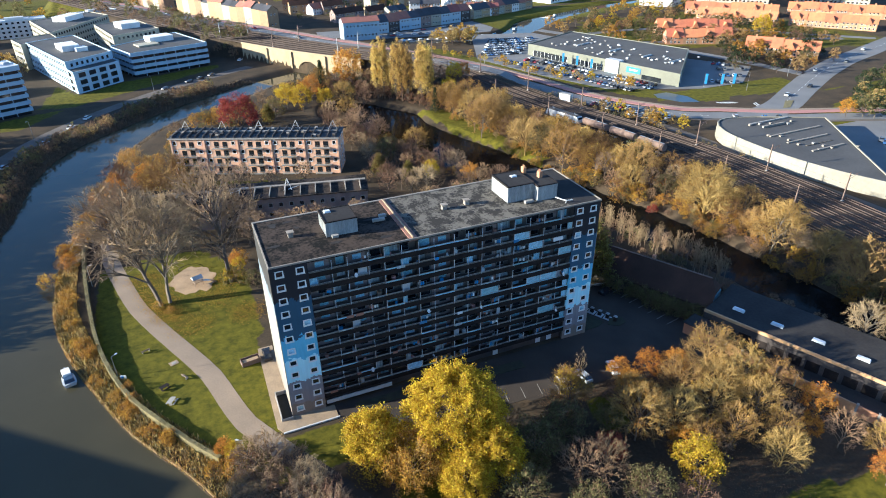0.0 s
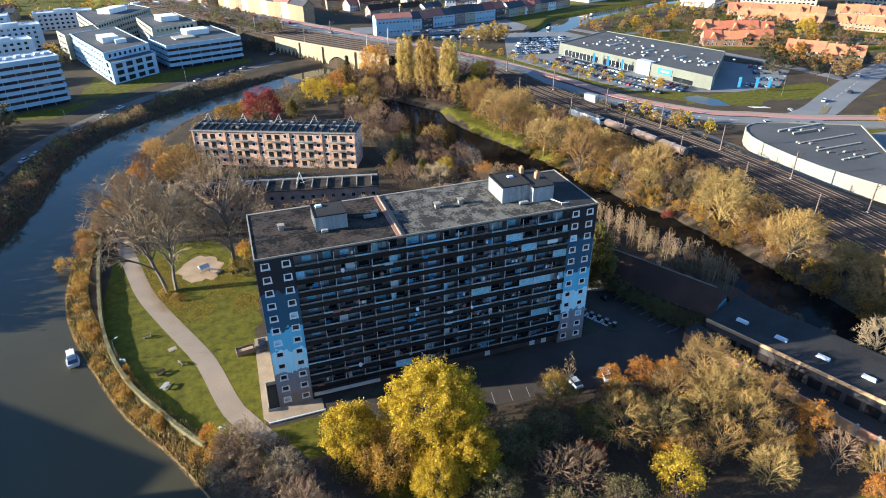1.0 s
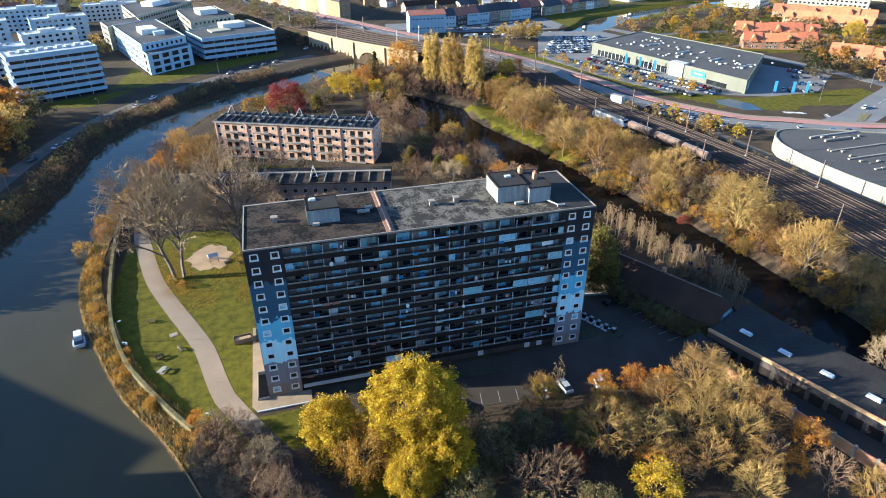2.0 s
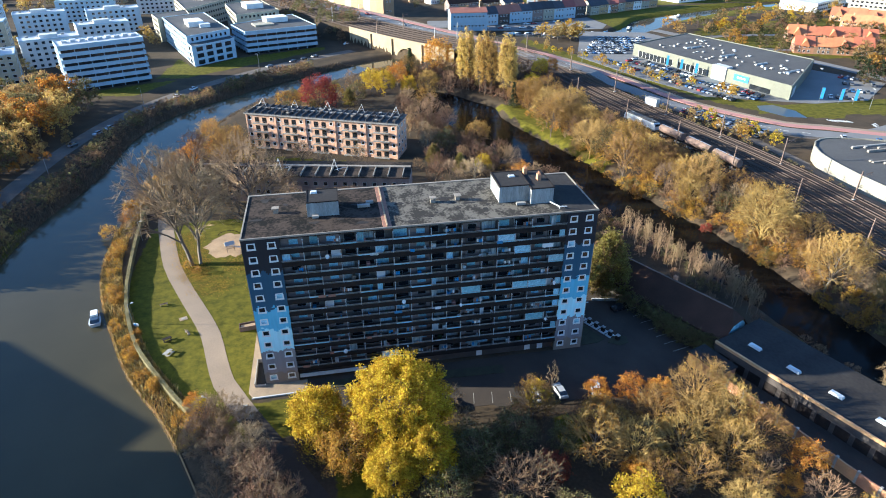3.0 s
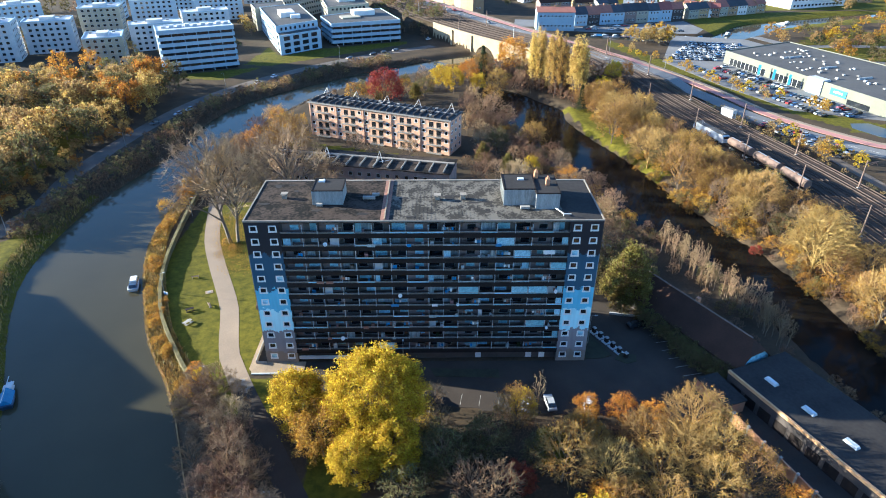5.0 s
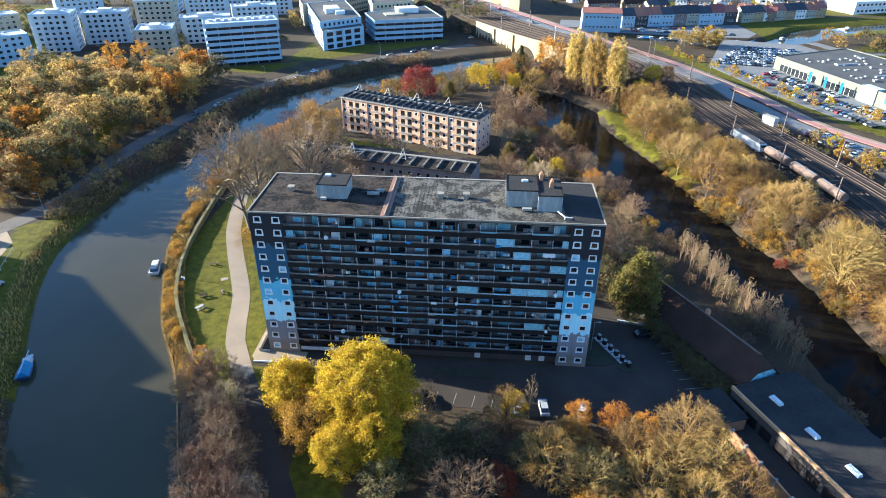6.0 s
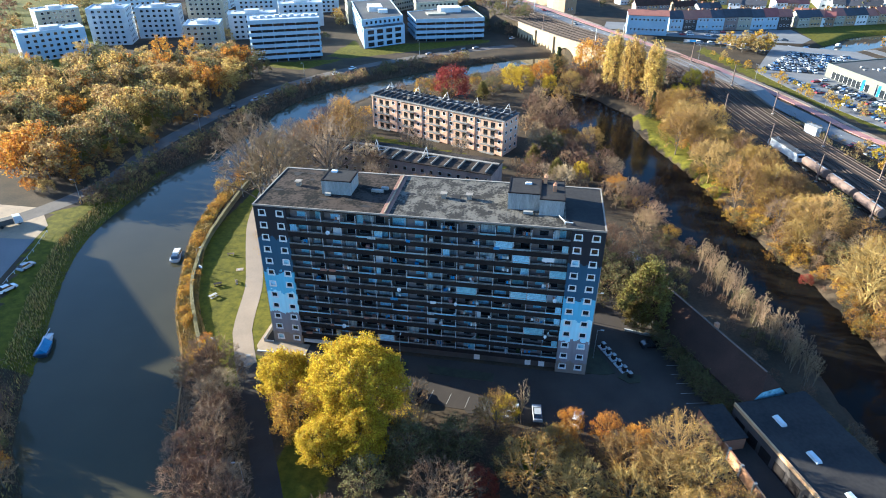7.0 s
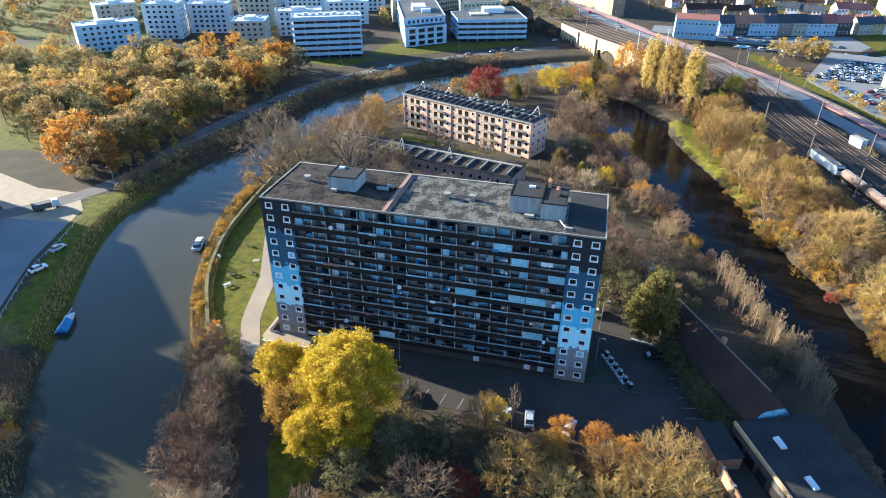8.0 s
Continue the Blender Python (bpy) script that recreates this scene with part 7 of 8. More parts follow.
blades("bank_grass", along(outer, 7000, -5.5, 0.3, 13, -50, 80), 0.2, 0.55, 0.07, M["hedge"], "rough green and brown grass on the far bank", 13)
blades("bank_grass", along(outer, 3000, -5.5, -1.0, 14, -50, 80, 1.0), 0.4, 1.1, 0.08, M["reed"], "dry golden grass on the far bank", 14)
far_inner = [p for p in INNER if p.y > 110]
blades("dark_reeds", along(far_inner, 3500, -4.5, 0.5, 4, 110, 290), 0.5, 1.3, 0.08, M["reeddark"], "brown reeds along the near river bank", 4)
for i, (x, y, h) in enumerate(along(inner, 40, -5.0, -1.0, 9, -8, 110)):
    plant("obush%d" % (i % 3), x, y, 1.6 + (i * 37 % 11) * 0.13, i * 71, "bushes in the reeds", h)
for i, (x, y, h) in enumerate(along(smooth_line([(-46, 74), (-44, 90), (-40, 104), (-36, 120), (-34, 140)]), 24, -4.0, 3.0, 19, 60, 150)):
    plant(("obush%d", "brown%d", "gold%d")[i % 3] % (i % 3), x, y, 3 + (i * 53 % 13) * 0.25, i * 71, "bushes on the river bank", h)

edge_line = [p for p in INNER if -34 < p.y < 108]
edge_a, edge_b = sides_of(edge_line, -0.35), sides_of(edge_line, -0.12)
ne = len(edge_line)
edging = Shape().add([(p.x, p.y, z) for pts, z in ((edge_a, WATER_Z - 0.4), (edge_a, WATER_Z + 0.46), (edge_b, WATER_Z + 0.46), (edge_b, WATER_Z - 0.4)) for p in pts],
                     [(k * ne + i, k * ne + i + 1, (k + 1) * ne + i + 1, (k + 1) * ne + i) for k in range(3) for i in range(ne - 1)])
solid("bank_edging", edging, M["edgeboard"], "pale timber and stone edging along the water", "bank edging", kind="structure")

HEDGE = smooth_line([(-42, 96), (-41, 80), (-38.5, 57), (-35, 36), (-29, 18), (-20.5, 3.5), (-14, -6)], 2)


def hedge():
    n = len(HEDGE)
    s = Shape()
    a, b = sides_of(HEDGE, -0.38), sides_of(HEDGE, 0.38)
    rnd = random.Random(6)
    hs = [z_at(*p) + 1.6 + rnd.uniform(-0.12, 0.12) for p in HEDGE]
    vs = [(p.x, p.y, z_at(*p) - 0.2) for p in a] + [(p.x, p.y, h) for p, h in zip(a, hs)] + [(p.x, p.y, h) for p, h in zip(b, hs)] + [(p.x, p.y, z_at(*p) - 0.2) for p in b]
    s.add(vs, [(k * n + i, k * n + i + 1, (k + 1) * n + i + 1, (k + 1) * n + i) for k in range(3) for i in range(n - 1)] + [(0, n, 2 * n, 3 * n), (n - 1, 4 * n - 1, 3 * n - 1, 2 * n - 1)])
    t = thing("hedge", "clipped brown-green hedge between lawn and reeds", "hedge")
    part("core", s, M["hedge"], t)
    ends = []
    for p in smooth_line(HEDGE, 0.25):
        ends += [Vector((p.x, p.y, z_at(*p) + q)) for q in (0.4, 0.85, 1.25, 1.6)]
    part("foliage", leaf_mesh("foliage", 4, ends, 12000, 0.10, M["leaf_olive"], 0.24), None, t)


hedge()


# ---- vehicles ----
def loft(profile, half, tuck):
    """A car's body from its side profile (x, z), narrower at the top by tuck."""
    n = len(profile)
    zs = [p[1] for p in profile]
    z0, z1 = min(zs), max(zs)
    s = Shape()
    vs = []
    for sd in (-1, 1):
        for x, z in profile:
            vs.append((x, sd * (half - tuck * max(0.0, (z - 0.55) / (z1 - 0.55)) ** 1.5 * (1 if z > 0.55 else 0)), z))
    fs = [tuple(range(n)), tuple(range(2 * n - 1, n - 1, -1))] + [(i, n + i, n + (i + 1) % n, (i + 1) % n) for i in range(n)]
    return s.add(vs, fs)


BODY = [(-2.1, 0.3), (2.1, 0.3), (2.15, 0.6), (2.05, 0.8), (1.1, 0.98), (-1.75, 1.02), (-2.1, 0.9), (-2.16, 0.55)]
CABIN = [(1.15, 0.96), (0.45, 1.42), (-1.2, 1.46), (-1.85, 1.0)]
VANB = [(-2.4, 0.3), (2.4, 0.3), (2.45, 0.8), (1.9, 1.15), (1.3, 2.0), (-2.4, 2.05)]
body_me = {}
for cn, cm in CAR:
    bs = loft(BODY, 0.88, 0.1)
    bs.box(-1.15, 0.42, -0.62, 0.62, 1.43, 1.48)
    body_me[cn] = bs.mesh("body", cm)
cab_me = loft(CABIN, 0.82, 0.18).mesh("windows_band", M["glass"])
wheel_me = Shape().rod((0, -0.1, 0), (0, 0.1, 0), 0.32, sides=12).mesh("wheel", M["tyre"])
CARS, far_me = {}, {}
for cn, cm in CAR:
    bs = loft(BODY, 0.88, 0.1)
    bs.box(-1.15, 0.42, -0.62, 0.62, 1.43, 1.48)
    for wx in (-1.3, 1.3):
        for wy in (-0.8, 0.8):
            bs.rod((wx, wy - 0.1, 0.32), (wx, wy + 0.1, 0.32), 0.32, sides=8, slot=1)
    far_me[cn] = bs.mesh("body", cm, M["tyre"])


def car(cn, x, y, turn, group="", z=0.06, far=True):
    if far:
        t = thing("car", cn + " parked car with dark windows", "car", at=pose(x, y, z, 0, 0, turn))
        part("body", far_me[cn], None, t)
        part("cabin_glass", cab_me, None, t)
    elif cn not in CARS:
        t = thing("car", cn + " parked car with dark windows", "car", at=pose(x, y, z, 0, 0, turn))
        part("body", body_me[cn], None, t)
        part("cabin_glass", cab_me, None, t)
        for wx in (-1.3, 1.3):
            for wy in (-0.8, 0.8):
                part("wheel", wheel_me, None, t, at=pose(wx, wy, 0.32))
        CARS[cn] = t
    else:
        t = copy_thing(CARS[cn], pose(x, y, z, 0, 0, turn))
    if group:
        t["group"] = group
    return t


rc = random.Random(21)
MIX = ("white", "silver", "silver", "black", "black", "grey", "grey", "blue", "white", "red")


def car_row(p0, p1, pitch, turn, group, fill=0.9, z=0.06, mix=MIX):
    a, b = Vector(p0), Vector(p1)
    n = max(1, int((b - a).length / pitch))
    for k in range(n):
        if rc.random() < fill:
            q = a.lerp(b, (k + 0.5) / n)
            car(rc.choice(mix), q.x, q.y, turn + rc.uniform(-3, 3) + rc.choice((0, 180)), group, z)


# by the tower
for cn, x, y, t in (("white", 67.5, 25.0, 110), ("black", 80.5, 11.5, 15), ("silver", 57.0, -13.0, 95), ("white", 52.3, -13.2, 80), ("white", 64.3, -13.3, 75), ("black", 33.5, -12.2, 80), ("black", -1.6, 20.5, 90)):
    car(cn, x, y, t, "cars by the tower", 0.18 if x < 0 else 0.07, False)
# the dealership
u, v = Vector((31, -102)).normalized(), Vector((0.957, 0.29))
DC = "cars of the dealership"
for k in range(7):
    car_row((172 + 4.2 * k, 269 + 6.6 * k), (198 + 5.2 * k, 264 + 6.4 * k), 2.6, 107 - 15, DC, 0.9, mix=("white", "silver", "white", "silver", "blue", "black", "grey"))
for off, lo, hi in ((-7, 8, 58), (-13, 10, 100), (-24, 4, 96), (-7, 72, 98)):
    a = Vector((200, 259)) + v * off
    car_row(a + u * lo, a + u * hi, 2.7, 17, DC, 0.85)
for k in range(3):
    a = Vector((252, 158)) + Vector((12, 10)) * k
    car_row(a, a + Vector((14, -8)), 2.7, 60, DC, 0.85)
car_row((284, 190), (292, 178), 2.7, 30, DC, 0.9)
# quay
car_row((130, 357), (214, 347), 5.2, 172, "cars along the quay", 0.8, 0.12)
car_row((140, 361), (216, 378), 5.6, 16, "cars along the quay", 0.7, 0.12)
# far bank and streets
car_row((-84, 150), (-45, 238), 6.5, 62, "cars along the river road", 0.75, 0.12)
car_row((-30, 256), (14, 292), 7.5, 40, "cars along the river road", 0.7, 0.12)
for cn, x, y, t in (("white", 31, 322, 60), ("white", -72, 8, 70), ("silver", -75, 18, 80), ("white", 268, 122, 26), ("black", 292, 129, 26), ("white", 324, 152, 26), ("grey", 358, 159, 20), ("white", 398, 178, 18)):
    car(cn, x, y, t, "cars on the streets", 0.14)
for cn, k, off in (("black", 22, 2), ("red", 30, -2), ("grey", 36, 2), ("white", 16, -2)):
    p, q = ROAD[k], ROAD[k + 1]
    d_ = (q - p).normalized()
    car(cn, p.x + d_.y * off, p.y - d_.x * off, math.degrees(math.atan2(d_.y, d_.x)), "cars on the streets", z_at(p.x, p.y) + 0.13)
car_row((214, 108), (236, 96), 3, 60, "cars on the streets", 0.5, 0.12)
car_row((172, 150), (186, 112), 2.8, 20, "cars behind the road", 0.8, 0.1)
car_row((178, 152), (191, 116), 2.8, 20, "cars behind the road", 0.8, 0.1)
car_row((248, 60), (226, 14), 2.9, 30, "cars of the warehouse", 0.8, 0.1)
car_row((262, 52), (240, 6), 2.9, 30, "cars of the warehouse", 0.8, 0.1)


def lorry(x, y, turn):
    t = thing("lorry", "grey flatbed lorry standing on the sandy yard", "lorry", at=pose(x, y, 0.06, 0, 0, turn))
    part("cab", loft([(1.6, 0.5), (3.6, 0.5), (3.7, 1.4), (3.3, 2.6), (1.6, 2.7)], 1.15, 0.1), M["lightgrey"], t)
    part("bed", Shape().box(-3.8, 1.4, -1.15, 1.15, 0.9, 2.3).box(-3.8, 1.4, -1.0, 1.0, 0.6, 0.9), M["bitumen2"], t)
    for wx in (-2.8, -1.8, 2.6):
        for wy in (-1.0, 1.0):
            part("wheel", wheel_me, None, t, at=pose(wx, wy, 0.45) @ Matrix.Diagonal((1.4, 1.4, 1.4, 1)))


lorry(-97, 38, 50)


def tank_wagon(x, y, z, turn, length):
    t = thing("tank_wagon", "brown tank wagon standing on the rails", "wagon", "goods train", at=pose(x, y, z, 0, 0, turn))
    part("underframe", Shape().box(-length / 2, length / 2, -1.2, 1.2, 0.95, 1.25), M["darkband"], t)
    part("tank", Shape().rod((-length / 2 + 0.6, 0, 2.65), (length / 2 - 0.6, 0, 2.65), 1.4, sides=16), M["rustmast"], t, "brown cylindrical tank")
    part("dome", Shape().rod((0, 0, 4.0), (0, 0, 4.4), 0.5, sides=10), M["rustmast"], t)
    part("walkway", Shape().box(-length / 2 + 1, length / 2 - 1, -0.25, 0.25, 4.06, 4.12), M["steel"], t)
    for wx in (-length * 0.36, -length * 0.24, length * 0.24, length * 0.36):
        part("wheelset", Shape().rod((wx, -0.85, 0.46), (wx, 0.85, 0.46), 0.46, sides=12), M["steel"], t)


def on_track(y, off):
    best = min(range(1, len(RAILS) - 1), key=lambda i: abs(RAILS[i].y - y))
    a, b = RAILS[best - 1], RAILS[best + 1]
    f = (y - a.y) / (b.y - a.y)
    d = (a - b).normalized()
    p = a.lerp(b, f) + Vector((-d.y, d.x)) * -off
    return p, math.degrees(math.atan2(d.y, d.x))


for y in (109, 95, 81):
    p, an = on_track(y, -8.6)
    tank_wagon(p.x, p.y, z_at(p.x, p.y) + 0.42, an, 13)


def locomotive(y):
    p, an = on_track(y, -8.6)
    t = thing("locomotive", "pale grey electric locomotive with dark roof gear", "locomotive", "goods train", at=pose(p.x, p.y, z_at(p.x, p.y) + 0.42, 0, 0, an))
    s = Shape()
    pr = [(-9.2, 1.0), (9.2, 1.0), (9.3, 2.2), (8.3, 3.5), (-8.3, 3.5), (-9.3, 2.2)]
    n = len(pr)
    s.add([(a, -1.45, b) for a, b in pr] + [(a, 1.45, b) for a, b in pr], [tuple(range(n)), tuple(range(2 * n - 1, n - 1, -1))] + [(i, n + i, n + (i + 1) % n, (i + 1) % n) for i in range(n)])
    part("body", s, M["lightgrey"], t)
    part("roof", Shape().box(-8.0, 8.0, -1.3, 1.3, 3.5, 3.8, taper=0.15), M["bitumen2"], t)
    for x in (-6, 6):
        part("pantograph", Shape().rod((x - 1, -0.6, 3.8), (x + 0.6, 0, 4.3), 0.05).rod((x - 1, 0.6, 3.8), (x + 0.6, 0, 4.3), 0.05).rod((x + 0.6, -0.8, 4.35), (x + 0.6, 0.8, 4.35), 0.05), M["steel"], t)
    for x in (-8.9, 8.9):
        part("windscreen", Shape().box(x - 0.3, x + 0.3, -1.1, 1.1, 2.4, 3.2, taper=0.02), M["glass"], t)
    for x in (-6.5, -4, 4, 6.5):
        part("wheelset", Shape().rod((x, -0.85, 0.55), (x, 0.85, 0.55), 0.6, sides=12), M["steel"], t)


locomotive(126)


# ---- masts, lamps and other street things ----
def mast(x, y, h, arm, turn, material="rustmast"):
    t = thing("catenary_mast", "steel railway mast with bracket arm", "mast", "masts along the railway", at=pose(x, y, z_at(x, y), 0, 0, turn))
    part("post", Shape().box(-0.2, 0.2, -0.17, 0.17, 0, h, taper=0.06), M[material], t)
    part("arm", Shape().rod((0, 0, h - 1.2), (arm, 0, h - 0.7), 0.08).rod((0, 0, h - 2.4), (arm * 0.8, 0, h - 1.0), 0.06).rod((arm * 0.8, 0, h - 1.0), (arm, 0, h - 1.9), 0.05), M[material], t)
    part("foot", Shape().box(-0.4, 0.4, -0.4, 0.4, -0.2, 0.35), M["concrete"], t)


for y in (-10, 20, 47, 76, 104, 133, 165, 200, 236, 275, 315, 360, 410, 470):
    for off in (-10.7, 10.7):
        p, an = on_track(y, off)
        mast(p.x, p.y, 9.5, 4.0 if off < 0 else -4.0, an + 90, "steel" if (y // 10) % 3 == 0 else "rustmast")


def wires():
    """Overhead wires between the masts, one to a track."""
    t = thing("overhead_wires", "thin overhead wires above the railway", "wires", kind="structure")
    for off in (-8.6, -4.3, 0.0, 4.3, 8.6):
        pts = sides_of(RAILS, -off)
        s = Shape()
        for i in range(len(pts) - 1):
            p, q = pts[i], pts[i + 1]
            if -60 < p.y < 420:
                s.rod((p.x, p.y, z_at(p.x, p.y) + 6.2), (q.x, q.y, z_at(q.x, q.y) + 6.2), 0.018, sides=3)
        part("wire", s, M["darkband"], t)


wires()


def street_lamp(x, y, h, turn, double=False):
    t = thing("street_lamp", "slim grey street lamp post", "street lamp", "street lamps", at=pose(x, y, z_at(x, y), 0, 0, turn))
    part("pole", Shape().rod((0, 0, 0), (0, 0, h), 0.09, 0.05, 8), M["steel"], t)
    part("arm", Shape().rod((0, 0, h - 0.05), (0.9, 0, h + 0.1), 0.045), M["steel"], t)
    part("lamp_head", Shape().box(0.7, 1.3, -0.12, 0.12, h + 0.05, h + 0.17), M["lightgrey"], t)


for x, y, h, tn in ((-31.5, 26.5, 5.5, 30), (-38.5, 68, 6, 0), (-9.8, -7, 4.5, 150), (28.5, -2.8, 7, 90), (68.2, 5.5, 7.5, 0), (68.8, 18.5, 8, 0), (-86, 55, 8, 200), (-68, 206, 8, 230), (-20, 268, 8, 230), (58, 122, 6, 0), (300, 150, 9, 100), (258, 138, 9, 100), (340, 168, 9, 100), (180, 200, 9, 200), (160, 240, 9, 200), (140, 282, 9, 200), (-80, 120, 8, 200), (9, -36, 4.5, 200)):
    street_lamp(x, y, h, tn)


def sign_post(x, y):
    t = thing("sign_post", "small blue and white sign on a post", "sign", at=pose(x, y, z_at(x, y), 0, 0, -20))
    part("post", Shape().rod((0, 0, 0), (0, 0, 1.5), 0.05), M["steel"], t)
    part("board", Shape().box(-0.6, 0.6, -0.03, 0.03, 0.7, 1.5), M["white"], t)
    part("mark", Shape().box(-0.45, 0.1, -0.05, -0.03, 0.8, 1.3), M["blue"], t)


sign_post(-30.2, 24.6)


def boat(x, y, turn, sailing):
    L = 6.4 if sailing else 6.0
    t = thing("sailing_boat" if sailing else "motor_boat", "moored boat under a blue tarpaulin" if sailing else "small white and navy cabin boat moored at the bank", "boat", at=pose(x, y, WATER_Z, 0, 0, turn) @ Matrix.Diagonal((1.3, 1.3, 1.3, 1) if sailing else (1.15, 1.15, 1.15, 1)))
    n = 9
    ring_ = []
    for k in range(n):
        f = k / (n - 1)
        ring_.append((L * (f - 0.5), 1.15 * math.sin(math.pi * min(1, 0.28 + 0.72 * f) ** 0.8) * (1 if f < 0.98 else 0.02) + 0.02))
    out = [(x_, -w) for x_, w in ring_] + [(x_, w) for x_, w in reversed(ring_)]
    m = len(out)
    s = Shape().add([(a * 0.92, b * 0.7, -0.25) for a, b in out] + [(a, b, 0.75) for a, b in out], [(i, (i + 1) % m, m + (i + 1) % m, m + i) for i in range(m)] + [tuple(range(m - 1, -1, -1)), tuple(range(m, 2 * m))])
    part("hull", s, M["hull"] if not sailing else M["hulldark"], t)
    if sailing:
        cv = Shape().add([(-2.9, -0.9, 0.78), (0.2, -0.98, 0.78), (0.2, 0.98, 0.78), (-2.9, 0.9, 0.78), (-2.7, 0, 1.5), (0.2, 0, 1.75)], [(0, 1, 5, 4), (2, 3, 4, 5), (1, 2, 5), (3, 0, 4), (0, 3, 2, 1)])
        part("cover", cv, M["tarp"], t, "blue tarpaulin cover")
        part("cabin", Shape().box(0.2, 1.5, -0.75, 0.75, 0.75, 1.35, taper=0.15), M["lightgrey"], t)
        part("foredeck", Shape().box(1.5, 2.7, -0.5, 0.5, 0.75, 0.88, taper=0.1), M["hull"], t)
        part("lowered_mast", Shape().rod((-3.4, 0.1, 1.85), (3.2, 0.1, 1.5), 0.05), M["lightgrey"], t)
    else:
        part("cabin", Shape().box(-1.2, 1.2, -0.85, 0.85, 0.75, 1.75, taper=0.2), M["white"], t)
        part("cabin_window", Shape().box(-1.1, 1.1, -0.86, 0.86, 1.05, 1.4, taper=0.06), M["glass"], t)
        part("canopy", Shape().box(-2.6, -1.2, -0.85, 0.85, 0.75, 1.5, taper=0.12), M["hulldark"], t)


boat(-41.8, 33.0, 105, False)
boat(-50.0, -7.6, 112, True)
for k, (x, y) in enumerate(((146, 341), (151, 340), (158, 339), (165, 338), (171, 336.5), (178, 336), (190, 334), (197, 333.5), (204, 333), (213, 332), (238, 346), (300, 388))):
    boat(x, y, 170 + k * 5, k % 3 == 0)


def playground():
    t = thing("play_house", "small grey and white playground climbing frame", "play equipment", at=pose(-13.2, 57.5, 0.05, 0, 0, 20))
    for a in (-1, 1):
        for c in (-0.8, 0.8):
            part("post", Shape().rod((a, c, 0), (a, c, 2.2), 0.07), M["wood"], t)
    part("deck", Shape().box(-1, 1, -0.8, 0.8, 1.0, 1.12), M["wood"], t)
    part("roof", Shape().add([(-1.3, -1, 2.1), (1.3, -1, 2.1), (1.3, 1, 2.1), (-1.3, 1, 2.1), (-1.3, 0, 2.8), (1.3, 0, 2.8)], [(0, 1, 5, 4), (2, 3, 4, 5), (1, 2, 5), (3, 0, 4), (3, 2, 1, 0)]), M["lightgrey"], t)
    part("slide", Shape().add([(1, -0.4, 1.1), (1, 0.4, 1.1), (3.2, 0.4, 0.2), (3.2, -0.4, 0.2), (1, -0.4, 0.95), (1, 0.4, 0.95), (3.2, 0.4, 0.05), (3.2, -0.4, 0.05)], [(0, 3, 2, 1), (4, 5, 6, 7), (0, 4, 7, 3), (1, 2, 6, 5), (2, 3, 7, 6)]), M["white"], t)
    a = thing("play_arch", "curved dark metal climbing arch", "play equipment", at=pose(-14.5, 66.5, 0.05))
    s = Shape()
    pts = [(3.2 * math.cos(math.pi * k / 10), 0, 1.6 * math.sin(math.pi * k / 10)) for k in range(11)]
    for k in range(10):
        s.rod(pts[k], pts[k + 1], 0.07)
    part("arch", s, M["darkband"], a)


playground()


def bench(x, y, turn, material="wood"):
    t = thing("bench", "weathered wooden park bench on the grass", "bench", "benches on the lawn", at=pose(x, y, z_at(x, y), 0, 0, turn))
    for k in range(3):
        part("seat_slat", Shape().box(-0.9, 0.9, -0.25 + k * 0.17, -0.12 + k * 0.17, 0.42, 0.46), M[material], t)
    for k in range(2):
        part("back_slat", Shape().box(-0.9, 0.9, 0.27, 0.31, 0.55 + k * 0.18, 0.68 + k * 0.18), M[material], t)
    for a in (-0.7, 0.7):
        part("leg", Shape().box(a - 0.05, a + 0.05, -0.22, 0.3, 0, 0.42), M["concrete"], t)


def leaf_litter(name, label, spots, count, material, seed):
    """Fallen leaves lying flat about the given spots (x, y, radius), as one mesh."""
    rg = np.random.RandomState(seed)
    c = np.array(spots)[rg.randint(0, len(spots), count)]
    r, t = c[:, 2] * np.sqrt(rg.rand(count)) * rg.uniform(0.5, 1.0, count), rg.uniform(0, 6.283, count)
    x, y = c[:, 0] + r * np.cos(t), c[:, 1] + r * np.sin(t)
    z = ground_z(x, y) + 0.06 + rg.rand(count) * 0.03
    s, q = rg.uniform(0.06, 0.13, count), rg.uniform(0, 6.283, count)
    ring_ = [np.stack([x + s * np.cos(q + k * 1.571), y + s * np.sin(q + k * 1.571) * 0.8, z + (k % 2) * 0.02], 1) for k in range(4)]
    v = np.stack(ring_, 1).reshape(-1, 3)
    f = np.arange(count * 4)
    me = bpy.data.meshes.new(name)
    me.vertices.add(len(v)), me.vertices.foreach_set("co", v.ravel())
    me.loops.add(len(f)), me.loops.foreach_set("vertex_index", f.astype(np.int32))
    me.polygons.add(count), me.polygons.foreach_set("loop_start", np.arange(0, len(f), 4, dtype=np.int32))
    me.update(calc_edges=True)
    me.materials.append(material)
    tagged(new(name, me), label, "leaves", kind="stuff")


leaf_litter("fallen_leaves", "orange and yellow fallen leaves on the grass", [(-22, 52, 6), (-21, 46, 5), (-24, 58, 6), (-5, 58, 6), (-9, 50, 7), (-26, 66, 6), (-16, 40, 7), (-3, 40, 6)], 9000, M["leaf_ochre"], 71)
leaf_litter("fallen_leaves", "yellow fallen leaves under the linden trees", [(22, -20, 9), (12, -17, 7), (30, -15, 7), (16, -12, 5)], 6000, M["leaf_yellow"], 72)
